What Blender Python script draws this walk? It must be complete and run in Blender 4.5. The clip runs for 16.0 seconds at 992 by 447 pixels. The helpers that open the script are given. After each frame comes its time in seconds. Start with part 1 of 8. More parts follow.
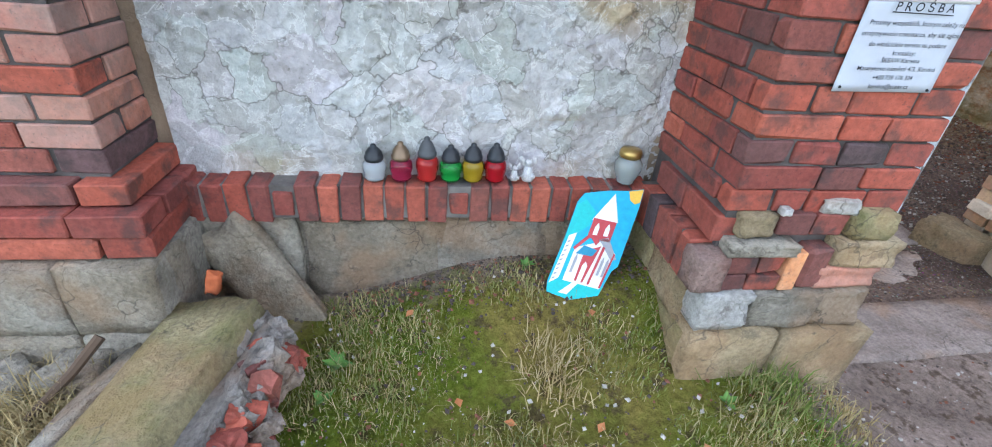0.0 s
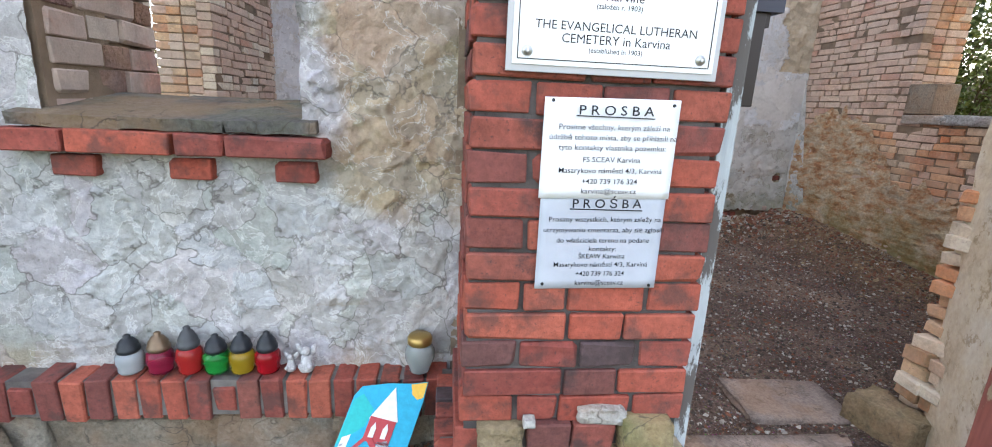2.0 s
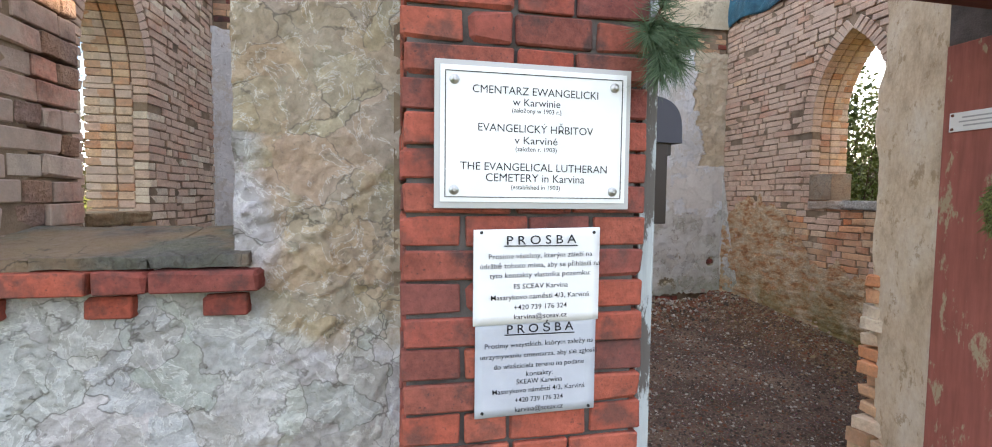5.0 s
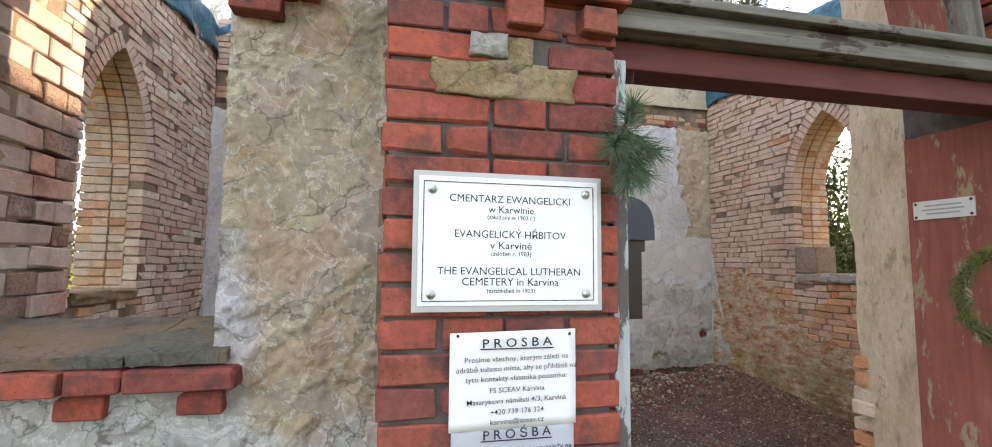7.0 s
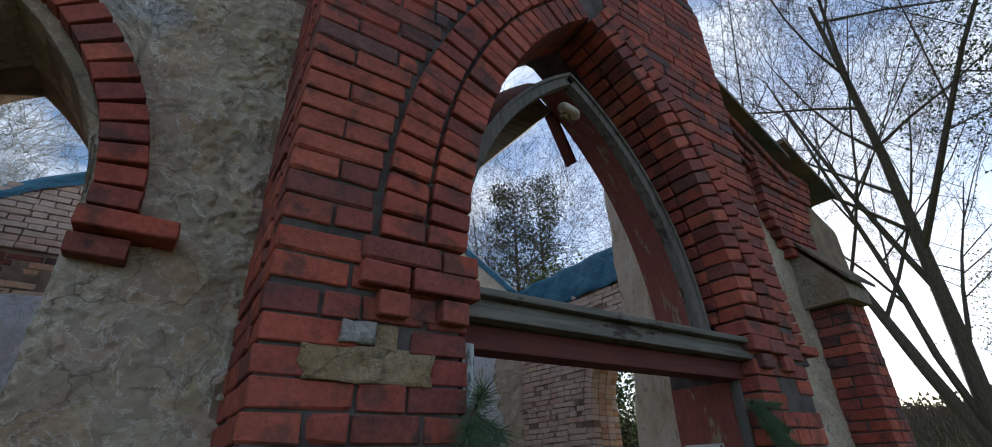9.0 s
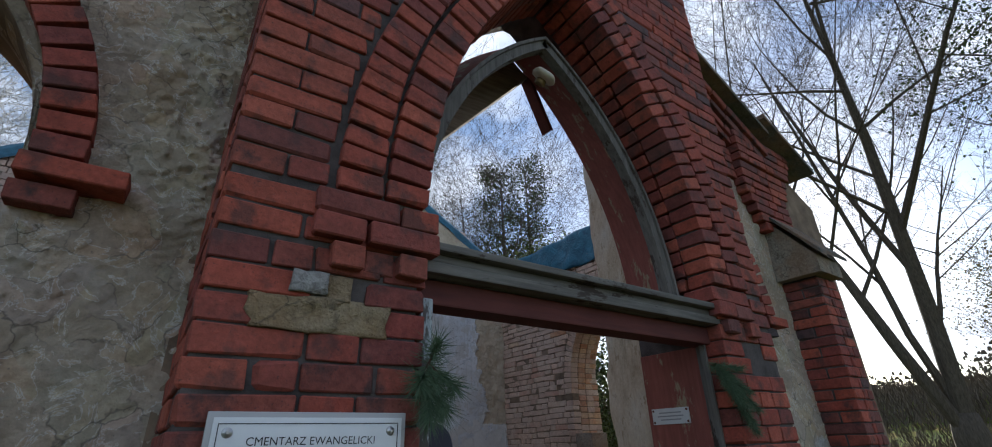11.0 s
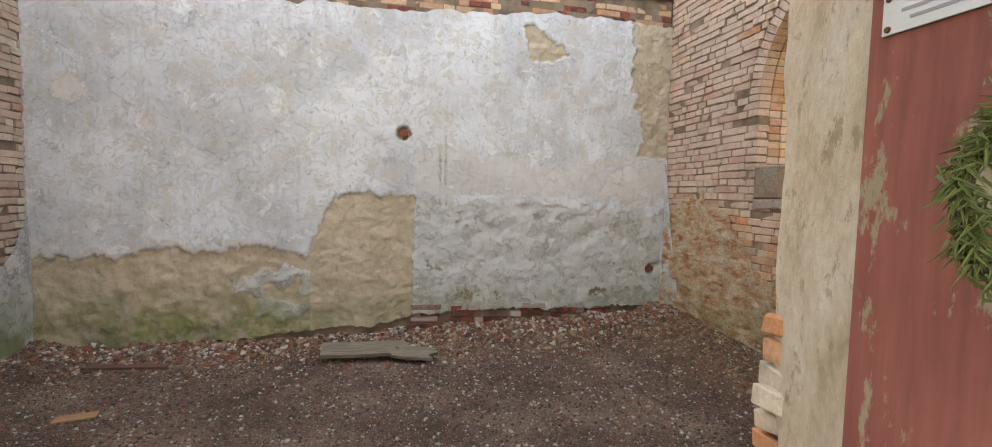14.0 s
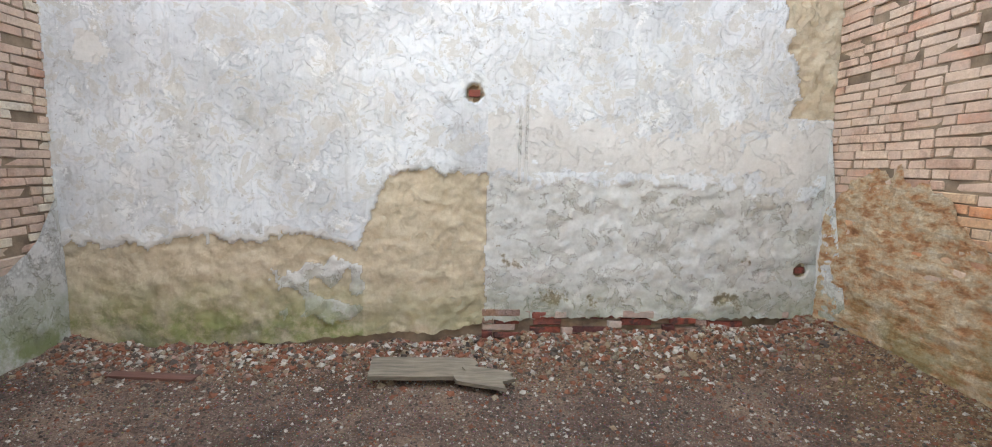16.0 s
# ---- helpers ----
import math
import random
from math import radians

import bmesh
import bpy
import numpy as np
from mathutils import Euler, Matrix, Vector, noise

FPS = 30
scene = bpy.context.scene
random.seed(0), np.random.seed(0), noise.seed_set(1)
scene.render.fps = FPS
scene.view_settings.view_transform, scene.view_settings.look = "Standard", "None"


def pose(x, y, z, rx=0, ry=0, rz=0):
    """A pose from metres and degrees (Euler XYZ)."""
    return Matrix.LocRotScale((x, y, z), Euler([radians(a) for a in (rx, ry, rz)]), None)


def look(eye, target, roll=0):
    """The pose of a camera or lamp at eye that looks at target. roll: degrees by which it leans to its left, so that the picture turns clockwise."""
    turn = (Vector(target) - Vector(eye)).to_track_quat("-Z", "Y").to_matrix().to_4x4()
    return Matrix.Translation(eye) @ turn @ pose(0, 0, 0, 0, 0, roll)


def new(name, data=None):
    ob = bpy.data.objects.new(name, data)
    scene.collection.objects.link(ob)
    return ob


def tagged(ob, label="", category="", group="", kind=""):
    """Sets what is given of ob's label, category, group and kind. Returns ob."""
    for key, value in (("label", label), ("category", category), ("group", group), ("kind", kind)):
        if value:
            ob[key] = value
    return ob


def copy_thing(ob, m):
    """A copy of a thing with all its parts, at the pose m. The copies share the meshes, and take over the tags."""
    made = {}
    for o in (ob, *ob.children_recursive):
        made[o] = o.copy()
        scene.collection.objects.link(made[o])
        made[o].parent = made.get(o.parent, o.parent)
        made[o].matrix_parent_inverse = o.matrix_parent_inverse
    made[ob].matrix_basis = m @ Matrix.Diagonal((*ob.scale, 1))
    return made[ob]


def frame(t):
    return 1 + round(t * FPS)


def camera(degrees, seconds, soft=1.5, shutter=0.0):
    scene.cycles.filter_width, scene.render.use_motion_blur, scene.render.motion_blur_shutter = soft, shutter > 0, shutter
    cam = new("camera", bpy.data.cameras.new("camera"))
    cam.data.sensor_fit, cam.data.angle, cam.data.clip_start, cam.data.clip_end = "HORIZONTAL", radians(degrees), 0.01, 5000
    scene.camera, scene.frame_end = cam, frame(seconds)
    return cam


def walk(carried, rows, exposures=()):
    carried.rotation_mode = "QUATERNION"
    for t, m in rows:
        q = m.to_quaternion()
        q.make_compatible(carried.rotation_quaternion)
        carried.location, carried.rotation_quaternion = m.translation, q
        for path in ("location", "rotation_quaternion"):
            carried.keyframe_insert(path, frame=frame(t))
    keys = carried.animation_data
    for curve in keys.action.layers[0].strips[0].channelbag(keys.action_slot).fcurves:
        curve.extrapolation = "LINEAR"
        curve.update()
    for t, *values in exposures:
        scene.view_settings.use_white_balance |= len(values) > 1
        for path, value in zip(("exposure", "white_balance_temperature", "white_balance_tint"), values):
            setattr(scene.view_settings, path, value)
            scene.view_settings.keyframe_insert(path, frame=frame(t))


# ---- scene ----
cam = camera(91.7, 16.0, soft=1.0)
PATH = [
    (0, (0.035, -0.011, 1.494), (0.307, 1.686, 0.471), 4.6),
    (0.5, (0.292, 0.073, 1.501), (0.508, 1.777, 0.477), 5.7),
    (1, (0.459, 0.1, 1.533), (0.393, 1.843, 0.555), 4.3),
    (1.5, (0.689, 0.067, 1.565), (0.607, 1.887, 0.739), 6.2),
    (2, (0.843, 0.076, 1.624), (1.039, 2.007, 1.139), 2.8),
    (2.5, (0.896, 0.068, 1.668), (1.226, 2.013, 1.335), 1.0),
    (3, (0.913, 0.058, 1.688), (1.265, 2.011, 1.446), 0.6),
    (3.5, (0.917, 0.049, 1.704), (1.31, 2.001, 1.517), 0.5),
    (3.7, (0.914, 0.044, 1.706), (1.324, 1.995, 1.554), 0.6),
    (5.8, (0.865, 0.061, 1.738), (1.224, 2.027, 1.668), 0.7),
    (6, (0.872, 0.052, 1.75), (1.213, 2.022, 1.716), 0.5),
    (6.5, (0.87, 0.043, 1.771), (1.189, 2.017, 1.83), 0.5),
    (7, (0.907, 0.014, 1.798), (1.324, 1.963, 1.963), 0.5),
    (7.5, (0.96, -0.08, 1.899), (1.759, 1.689, 2.379), -0.0),
    (8, (0.899, -0.139, 1.959), (1.904, 1.436, 2.673), -1.3),
    (8.5, (0.774, -0.135, 1.988), (1.803, 1.362, 2.822), -1.9),
    (8.7, (0.733, -0.125, 1.997), (1.757, 1.356, 2.868), -1.9),
    (10.8, (0.712, -0.134, 1.914), (1.642, 1.352, 2.878), -1.1),
    (11, (0.824, -0.132, 1.926), (1.884, 1.346, 2.758), -1.8),
    (11.5, (1.101, -0.106, 1.833), (2.299, 1.433, 2.276), -1.4),
    (12, (1.337, -0.002, 1.733), (2.612, 1.538, 1.776), -0.1),
    (12.5, (1.592, 0.206, 1.727), (2.868, 1.739, 1.58), 0.9),
    (13, (1.815, 0.386, 1.706), (2.923, 2.042, 1.553), 0.0),
    (13.5, (2.052, 0.607, 1.711), (2.75, 2.477, 1.613), 0.6),
    (14, (2.13, 0.862, 1.682), (2.57, 2.81, 1.564), 1.5),
    (14.5, (2.148, 1.119, 1.718), (2.157, 3.113, 1.565), 0.7),
    (15, (2.229, 1.41, 1.684), (1.998, 3.39, 1.517), 0.7),
    (15.5, (2.255, 1.708, 1.672), (2.061, 3.686, 1.442), 1.0),
    (16, (2.274, 2.089, 1.722), (2.384, 4.072, 1.482), 1.3),
]
walk(cam, [(t, look(eye, target, roll)) for t, eye, target, roll in PATH],
     exposures=[(0, 3.0, 6050, 10), (1.5, 2.9, 6050, 10), (2, 2.9, 6350, 12), (3.5, 2.85, 6650, 13), (6, 2.65, 6750, 12), (7, 2.65, 6900, 12), (7.5, 1.95, 6400, 11), (8, 0.3, 5650, 8), (8.7, 0.7, 5650, 9), (10.8, 0.7, 5650, 10), (11.5, 0.75, 5900, 13), (12, 1.2, 6400, 16), (12.5, 2.0, 6900, 14), (13, 2.5, 7200, 12), (13.5, 3.35, 6950, 8), (14, 3.0, 7300, 9), (14.5, 2.1, 7250, 8), (15, 2.15, 6900, 5), (15.5, 3.2, 6950, 7), (16, 3.55, 6800, 6)])
# ---- light ----
# winter sun over the right-hand wall, slightly behind the front
SUN_AZ, SUN_EL = 25.0, 20.0
world = bpy.data.worlds.new("world")
scene.world = world
world.use_nodes = True
wn, wl = world.node_tree.nodes, world.node_tree.links
wn.clear()
w_out = wn.new("ShaderNodeOutputWorld")
w_bg = wn.new("ShaderNodeBackground")
w_sky = wn.new("ShaderNodeTexSky")
w_sky.sky_type, w_sky.sun_disc = "NISHITA", False
w_sky.sun_elevation, w_sky.sun_rotation = radians(SUN_EL), radians(90 - SUN_AZ)
w_sky.air_density, w_sky.dust_density = 1.0, 0.5
w_co = wn.new("ShaderNodeTexCoord")
w_map = wn.new("ShaderNodeMapping")
w_map.inputs["Scale"].default_value = (1.6, 1.6, 3.2)
w_cl = wn.new("ShaderNodeTexNoise")
w_cl.inputs["Scale"].default_value, w_cl.inputs["Detail"].default_value, w_cl.inputs["Roughness"].default_value = 1.7, 8, 0.58
w_rp = wn.new("ShaderNodeValToRGB")
w_rp.color_ramp.elements[0].position, w_rp.color_ramp.elements[1].position = 0.44, 0.62
w_mx = wn.new("ShaderNodeMix")
w_mx.data_type = "RGBA"
w_mx.inputs["B"].default_value = (7.0, 7.1, 7.3, 1)
wl.new(w_co.outputs["Generated"], w_map.inputs["Vector"])
wl.new(w_map.outputs["Vector"], w_cl.inputs["Vector"])
wl.new(w_cl.outputs["Fac"], w_rp.inputs["Fac"])
wl.new(w_rp.outputs["Color"], w_mx.inputs["Factor"])
wl.new(w_sky.outputs["Color"], w_mx.inputs["A"])
wl.new(w_mx.outputs["Result"], w_bg.inputs["Color"])
wl.new(w_bg.outputs["Background"], w_out.inputs["Surface"])
w_bg.inputs["Strength"].default_value = 0.10
sun = new("sun", bpy.data.lights.new("sun", "SUN"))
sun.data.energy, sun.data.angle, sun.data.color = 5.0, radians(0.6), (1.0, 0.84, 0.62)
_ce = math.cos(radians(SUN_EL))
sun.matrix_world = look((40 * _ce * math.cos(radians(SUN_AZ)), 40 * _ce * math.sin(radians(SUN_AZ)), 40 * math.sin(radians(SUN_EL))), (0, 0, 0))


# ---- materials ----
def srgb(r, g, b):
    return tuple(((c / 255) / 12.92 if c / 255 < 0.04045 else ((c / 255 + 0.055) / 1.055) ** 2.4) for c in (r, g, b)) + (1,)


class Mat:
    """A small builder for node materials in object-independent world space."""

    def __init__(self, name, rough=0.85, metal=0.0):
        self.m = bpy.data.materials.new(name)
        self.m.use_nodes = True
        self.n, self.l = self.m.node_tree.nodes, self.m.node_tree.links
        self.b = self.n["Principled BSDF"]
        self.b.inputs["Roughness"].default_value = rough
        self.b.inputs["Metallic"].default_value = metal
        self.b.inputs["Specular IOR Level"].default_value = 0.3
        self.geo = self.n.new("ShaderNodeNewGeometry")
        self.pos = self.geo.outputs["Position"]

    def vec(self, scale):
        mp = self.n.new("ShaderNodeMapping")
        mp.inputs["Scale"].default_value = scale
        self.l.new(self.pos, mp.inputs["Vector"])
        return mp.outputs["Vector"]

    def noise(self, scale, detail=4, rough=0.6, stretch=None, distort=0.0):
        t = self.n.new("ShaderNodeTexNoise")
        t.inputs["Scale"].default_value, t.inputs["Detail"].default_value = scale, detail
        t.inputs["Roughness"].default_value, t.inputs["Distortion"].default_value = rough, distort
        self.l.new(self.vec(stretch) if stretch else self.pos, t.inputs["Vector"])
        return t.outputs["Fac"]

    def voronoi(self, scale, feature="F1", vec=None, out="Distance"):
        t = self.n.new("ShaderNodeTexVoronoi")
        t.feature = feature
        t.inputs["Scale"].default_value = scale
        self.l.new(vec or self.pos, t.inputs["Vector"])
        return t.outputs[out]

    def warp(self, scale, amount):
        """The place, pushed about by noise, for ragged cells."""
        t = self.n.new("ShaderNodeTexNoise")
        t.inputs["Scale"].default_value, t.inputs["Detail"].default_value = scale, 4
        self.l.new(self.pos, t.inputs["Vector"])
        m = self.n.new("ShaderNodeVectorMath")
        m.operation = "MULTIPLY_ADD"
        m.inputs[1].default_value = (amount, amount, amount)
        self.l.new(t.outputs["Color"], m.inputs[0])
        self.l.new(self.pos, m.inputs[2])
        return m.outputs["Vector"]

    def ramp(self, fac, *stops):
        r = self.n.new("ShaderNodeValToRGB")
        els = r.color_ramp.elements
        while len(els) < len(stops):
            els.new(0.5)
        for e, (p, c) in zip(els, stops):
            e.position = p
            e.color = c if isinstance(c, tuple) else (c, c, c, 1)
        self.l.new(fac, r.inputs["Fac"])
        return r.outputs["Color"]

    def mix(self, fac, a, b, kind="MIX"):
        x = self.n.new("ShaderNodeMix")
        x.data_type, x.blend_type = "RGBA", kind
        for v, s in ((fac, "Factor"), (a, "A"), (b, "B")):
            if isinstance(v, (int, float)):
                x.inputs[s].default_value = v if s == "Factor" else (v, v, v, 1)
            elif isinstance(v, tuple):
                x.inputs[s].default_value = v
            else:
                self.l.new(v, x.inputs[s])
        return x.outputs["Result"]

    def math(self, op, a, b=0.0, clamp=False):
        x = self.n.new("ShaderNodeMath")
        x.operation, x.use_clamp = op, clamp
        for i, v in enumerate((a, b)):
            if isinstance(v, (int, float)):
                x.inputs[i].default_value = v
            else:
                self.l.new(v, x.inputs[i])
        return x.outputs["Value"]

    def attr(self, name):
        a = self.n.new("ShaderNodeAttribute")
        a.attribute_name = name
        return a.outputs["Fac"]

    def axis(self, k):
        s = self.n.new("ShaderNodeSeparateXYZ")
        self.l.new(self.pos, s.inputs["Vector"])
        return s.outputs[k]

    def rand(self):
        o = self.n.new("ShaderNodeObjectInfo")
        return self.math("FRACT", self.math("ADD", o.outputs["Random"], self.geo.outputs["Random Per Island"]))

    def colour(self, c):
        if isinstance(c, tuple):
            self.b.inputs["Base Color"].default_value = c
        else:
            self.l.new(c, self.b.inputs["Base Color"])
        return self

    def rough(self, v):
        self.l.new(v, self.b.inputs["Roughness"])
        return self

    def bump(self, h, dist=0.01, strength=1.0):
        b = self.n.new("ShaderNodeBump")
        b.inputs["Distance"].default_value, b.inputs["Strength"].default_value = dist, strength
        self.l.new(h, b.inputs["Height"])
        if self.b.inputs["Normal"].is_linked:
            self.l.new(self.b.inputs["Normal"].links[0].from_socket, b.inputs["Normal"])
        self.l.new(b.outputs["Normal"], self.b.inputs["Normal"])
        return self


def plain(name, c, rough=0.6, metal=0.0, grain=0.0, scale=40):
    k = Mat(name, rough, metal)
    if grain:
        n = k.noise(scale, 5)
        dark = tuple(v * (1 - grain) for v in c[:3]) + (1,)
        k.colour(k.ramp(n, (0.3, dark), (0.7, c)))
        k.bump(n, 0.003, 0.5)
    else:
        k.colour(c)
    return k.m


def brick_mat(name, stops, soot=0.5, lime=0.0, limec=(0.55, 0.5, 0.43, 1), spec=0.3, rough=0.8, green=0.0):
    k = Mat(name, rough)
    k.b.inputs["Specular IOR Level"].default_value = spec
    base = k.ramp(k.rand(), *stops)
    fine = k.noise(55, 6, 0.7)
    mid = k.noise(9, 5, 0.6)
    c = k.mix(0.7, base, k.ramp(fine, (0.25, 0.28), (0.75, 0.74)), "OVERLAY")
    c = k.mix(0.6, c, k.ramp(k.noise(17, 6, 0.7), (0.3, 0.30), (0.7, 0.68)), "OVERLAY")
    c = k.mix(k.math("MULTIPLY", k.ramp(mid, (0.52, 0.0), (0.63, 1.0)), soot), c, (0.045, 0.033, 0.032, 1))
    pit = k.ramp(k.noise(120, 3, 0.6), (0.62, 0.0), (0.7, 1.0))
    c = k.mix(0.45, c, k.ramp(k.noise(2.6, 5, 0.65), (0.3, 0.38), (0.7, 0.72)), "OVERLAY")
    c = k.mix(k.math("MULTIPLY", pit, 0.6), c, (0.05, 0.03, 0.03, 1))
    if lime:
        big = k.math("ADD", k.noise(2.3, 4, 0.6), k.math("MULTIPLY", k.noise(26, 5, 0.7), 0.35))
        c = k.mix(k.math("MULTIPLY", k.ramp(big, (0.48, 0.0), (0.74, 1.0)), lime), c, limec)
    if green:
        low = k.math("SUBTRACT", 1.0, k.math("MULTIPLY", k.axis("Z"), 0.9), True)
        g = k.math("MULTIPLY", k.ramp(k.noise(5, 6, 0.65), (0.42, 0.0), (0.6, 1.0)), low)
        c = k.mix(k.math("MULTIPLY", g, green), c, (0.10, 0.115, 0.035, 1))
    k.colour(c)
    k.bump(fine, 0.006, 0.7)
    k.bump(k.noise(20, 3), 0.008, 0.5)
    return k.m


RED = brick_mat("brick_red", [(0.0, (0.14, 0.045, 0.040, 1)), (0.25, (0.20, 0.050, 0.040, 1)), (0.5, (0.25, 0.058, 0.040, 1)),
                              (0.75, (0.29, 0.067, 0.042, 1)), (0.95, (0.33, 0.088, 0.055, 1)), (1.0, (0.11, 0.050, 0.048, 1))], soot=0.65, lime=0.10, limec=(0.30, 0.17, 0.14, 1), spec=0.2)
LIMED = brick_mat("brick_mortar_smeared", [(0.0, (0.30, 0.12, 0.09, 1)), (0.5, (0.40, 0.17, 0.12, 1)), (1.0, (0.36, 0.12, 0.07, 1))], soot=0.5, lime=0.45, limec=(0.34, 0.27, 0.235, 1), spec=0.2)
DARKRED = brick_mat("brick_dark_red", [(0.0, (0.10, 0.042, 0.038, 1)), (0.4, (0.19, 0.055, 0.042, 1)), (0.8, (0.26, 0.07, 0.045, 1)), (1.0, (0.06, 0.05, 0.055, 1))], soot=0.8)
PALE = brick_mat("brick_pale", [(0.0, (0.41, 0.265, 0.20, 1)), (0.3, (0.48, 0.335, 0.255, 1)), (0.6, (0.53, 0.39, 0.30, 1)), (0.9, (0.47, 0.305, 0.225, 1)), (1.0, (0.42, 0.20, 0.13, 1))],
                 soot=0.28, lime=0.6, limec=(0.51, 0.40, 0.325, 1), green=0.8)
WARM = brick_mat("brick_orange", [(0.0, (0.36, 0.14, 0.07, 1)), (0.4, (0.48, 0.23, 0.11, 1)), (0.7, (0.56, 0.35, 0.20, 1)), (1.0, (0.46, 0.35, 0.27, 1))], soot=0.35, lime=0.4, limec=(0.5, 0.42, 0.32, 1), green=0.6)
BROWN = brick_mat("brick_brown", [(0.0, (0.24, 0.14, 0.115, 1)), (0.4, (0.34, 0.20, 0.165, 1)), (0.7, (0.42, 0.20, 0.15, 1)), (1.0, (0.38, 0.32, 0.28, 1))], soot=0.45, lime=0.6, limec=(0.44, 0.39, 0.34, 1))
ORANGE = brick_mat("brick_broken_orange", [(0.0, (0.46, 0.15, 0.055, 1)), (0.5, (0.56, 0.22, 0.09, 1)), (1.0, (0.52, 0.32, 0.19, 1))], soot=0.2, lime=0.3, limec=(0.55, 0.46, 0.34, 1))
YELLOWISH = brick_mat("brick_limewashed", [(0.0, (0.53, 0.44, 0.345, 1)), (0.5, (0.60, 0.51, 0.40, 1)), (0.9, (0.52, 0.39, 0.285, 1)), (1.0, (0.45, 0.26, 0.16, 1))], soot=0.3, lime=0.4, limec=(0.62, 0.56, 0.46, 1))

_k = Mat("mortar", 0.95)
_n = _k.noise(70, 5, 0.7)
MORTAR = _k.colour(_k.ramp(_k.noise(7, 5), (0.35, (0.045, 0.038, 0.037, 1)), (0.8, (0.15, 0.132, 0.125, 1)))).bump(_n, 0.006, 0.9).m
_k = Mat("mortar_grey", 0.95)
_n = _k.noise(70, 5, 0.7)
LEDGEMORTAR = _k.colour(_k.ramp(_k.noise(9, 5), (0.3, (0.07, 0.062, 0.058, 1)), (0.75, (0.22, 0.20, 0.185, 1)))).bump(_n, 0.006, 0.9).m
_k = Mat("mortar_earthy", 0.95)
_n = _k.noise(60, 5, 0.7)
LOAM = _k.colour(_k.ramp(_k.noise(5, 5), (0.3, (0.12, 0.085, 0.06, 1)), (0.7, (0.30, 0.225, 0.16, 1)))).bump(_n, 0.008, 0.9).m

_k = Mat("cream_plaster", 0.9)
_w, _f = _k.noise(3.2, 7, 0.68), _k.noise(30, 6, 0.7)
_c = _k.ramp(_w, (0.28, (0.36, 0.28, 0.19, 1)), (0.5, (0.56, 0.48, 0.36, 1)), (0.7, (0.64, 0.60, 0.52, 1)))
_c = _k.mix(_k.ramp(_k.noise(9, 7, 0.75), (0.56, 0.0), (0.62, 0.7)), _c, (0.30, 0.22, 0.13, 1))
_c = _k.mix(0.4, _c, _k.ramp(_f, (0.3, 0.3), (0.7, 0.7)), "OVERLAY")
CREAM = _k.colour(_c).bump(_f, 0.006, 0.8).bump(_w, 0.02, 0.5).m

# outer render, grey lime plaster that cracks and flakes
_k = Mat("grey_render", 0.92)
_coat = _k.attr("coat")
_w = _k.noise(2.6, 6, 0.62)
_f = _k.noise(42, 7, 0.72)
_v = _k.warp(7, 0.22)
_crack = _k.voronoi(6.5, "DISTANCE_TO_EDGE", _v)
_cell = _k.voronoi(6.5, "F1", _v, "Color")
_n1 = _k.noise(9, 6, 0.62, distort=0.7)
_n2 = _k.noise(21, 5, 0.6, distort=0.5)
_c1 = _k.ramp(_w, (0.28, (0.27, 0.265, 0.265, 1)), (0.5, (0.41, 0.405, 0.405, 1)), (0.72, (0.52, 0.515, 0.52, 1)))
_c2 = _k.ramp(_w, (0.3, (0.29, 0.215, 0.145, 1)), (0.5, (0.40, 0.325, 0.235, 1)), (0.7, (0.46, 0.40, 0.32, 1)))
_c = _k.mix(_k.ramp(_k.math("ADD", _coat, _k.math("MULTIPLY", _k.math("SUBTRACT", _f, 0.5), 0.35)), (0.36, 0.0), (0.62, 1.0)), _c2, _c1)
_c = _k.mix(0.35, _c, _k.mix(0.8, _cell, _k.noise(31, 3)), "SOFT_LIGHT")
_c = _k.mix(0.5, _c, _k.ramp(_f, (0.28, 0.25), (0.72, 0.75)), "OVERLAY")
_lip1 = _k.ramp(_n1, (0.50, 0.0), (0.515, 1.0))
_lip2 = _k.ramp(_n2, (0.54, 0.0), (0.56, 1.0))
_open = _k.ramp(_crack, (0.0, 1.0), (0.028, 0.0))
_some = _k.ramp(_k.noise(4.3, 5, 0.7), (0.42, 0.0), (0.55, 1.0))
_c = _k.mix(_k.math("MULTIPLY", _lip1, 0.35), _c, (0.24, 0.225, 0.20, 1))
# pale line along each flake lip: its light-catching rim put into the colour
_c = _k.mix(_k.math("MULTIPLY", _k.ramp(_n1, (0.482, 0.0), (0.496, 0.9), (0.508, 0.0)), 0.75), _c, (0.60, 0.595, 0.58, 1))
_c = _k.mix(_k.math("MULTIPLY", _k.math("MULTIPLY", _open, _some), 0.75), _c, (0.09, 0.08, 0.07, 1))
_c = _k.mix(_k.ramp(_k.noise(70, 4, 0.7), (0.64, 0.0), (0.70, 0.55)), _c, (0.13, 0.115, 0.10, 1))
RENDER_OUT = _k.colour(_c).bump(_f, 0.008, 0.9).bump(_k.noise(140, 4), 0.004, 0.8).bump(_lip1, 0.012, -1.0).bump(_lip2, 0.006, -0.8).bump(_k.math("MULTIPLY", _open, _some), 0.008, -0.9).m

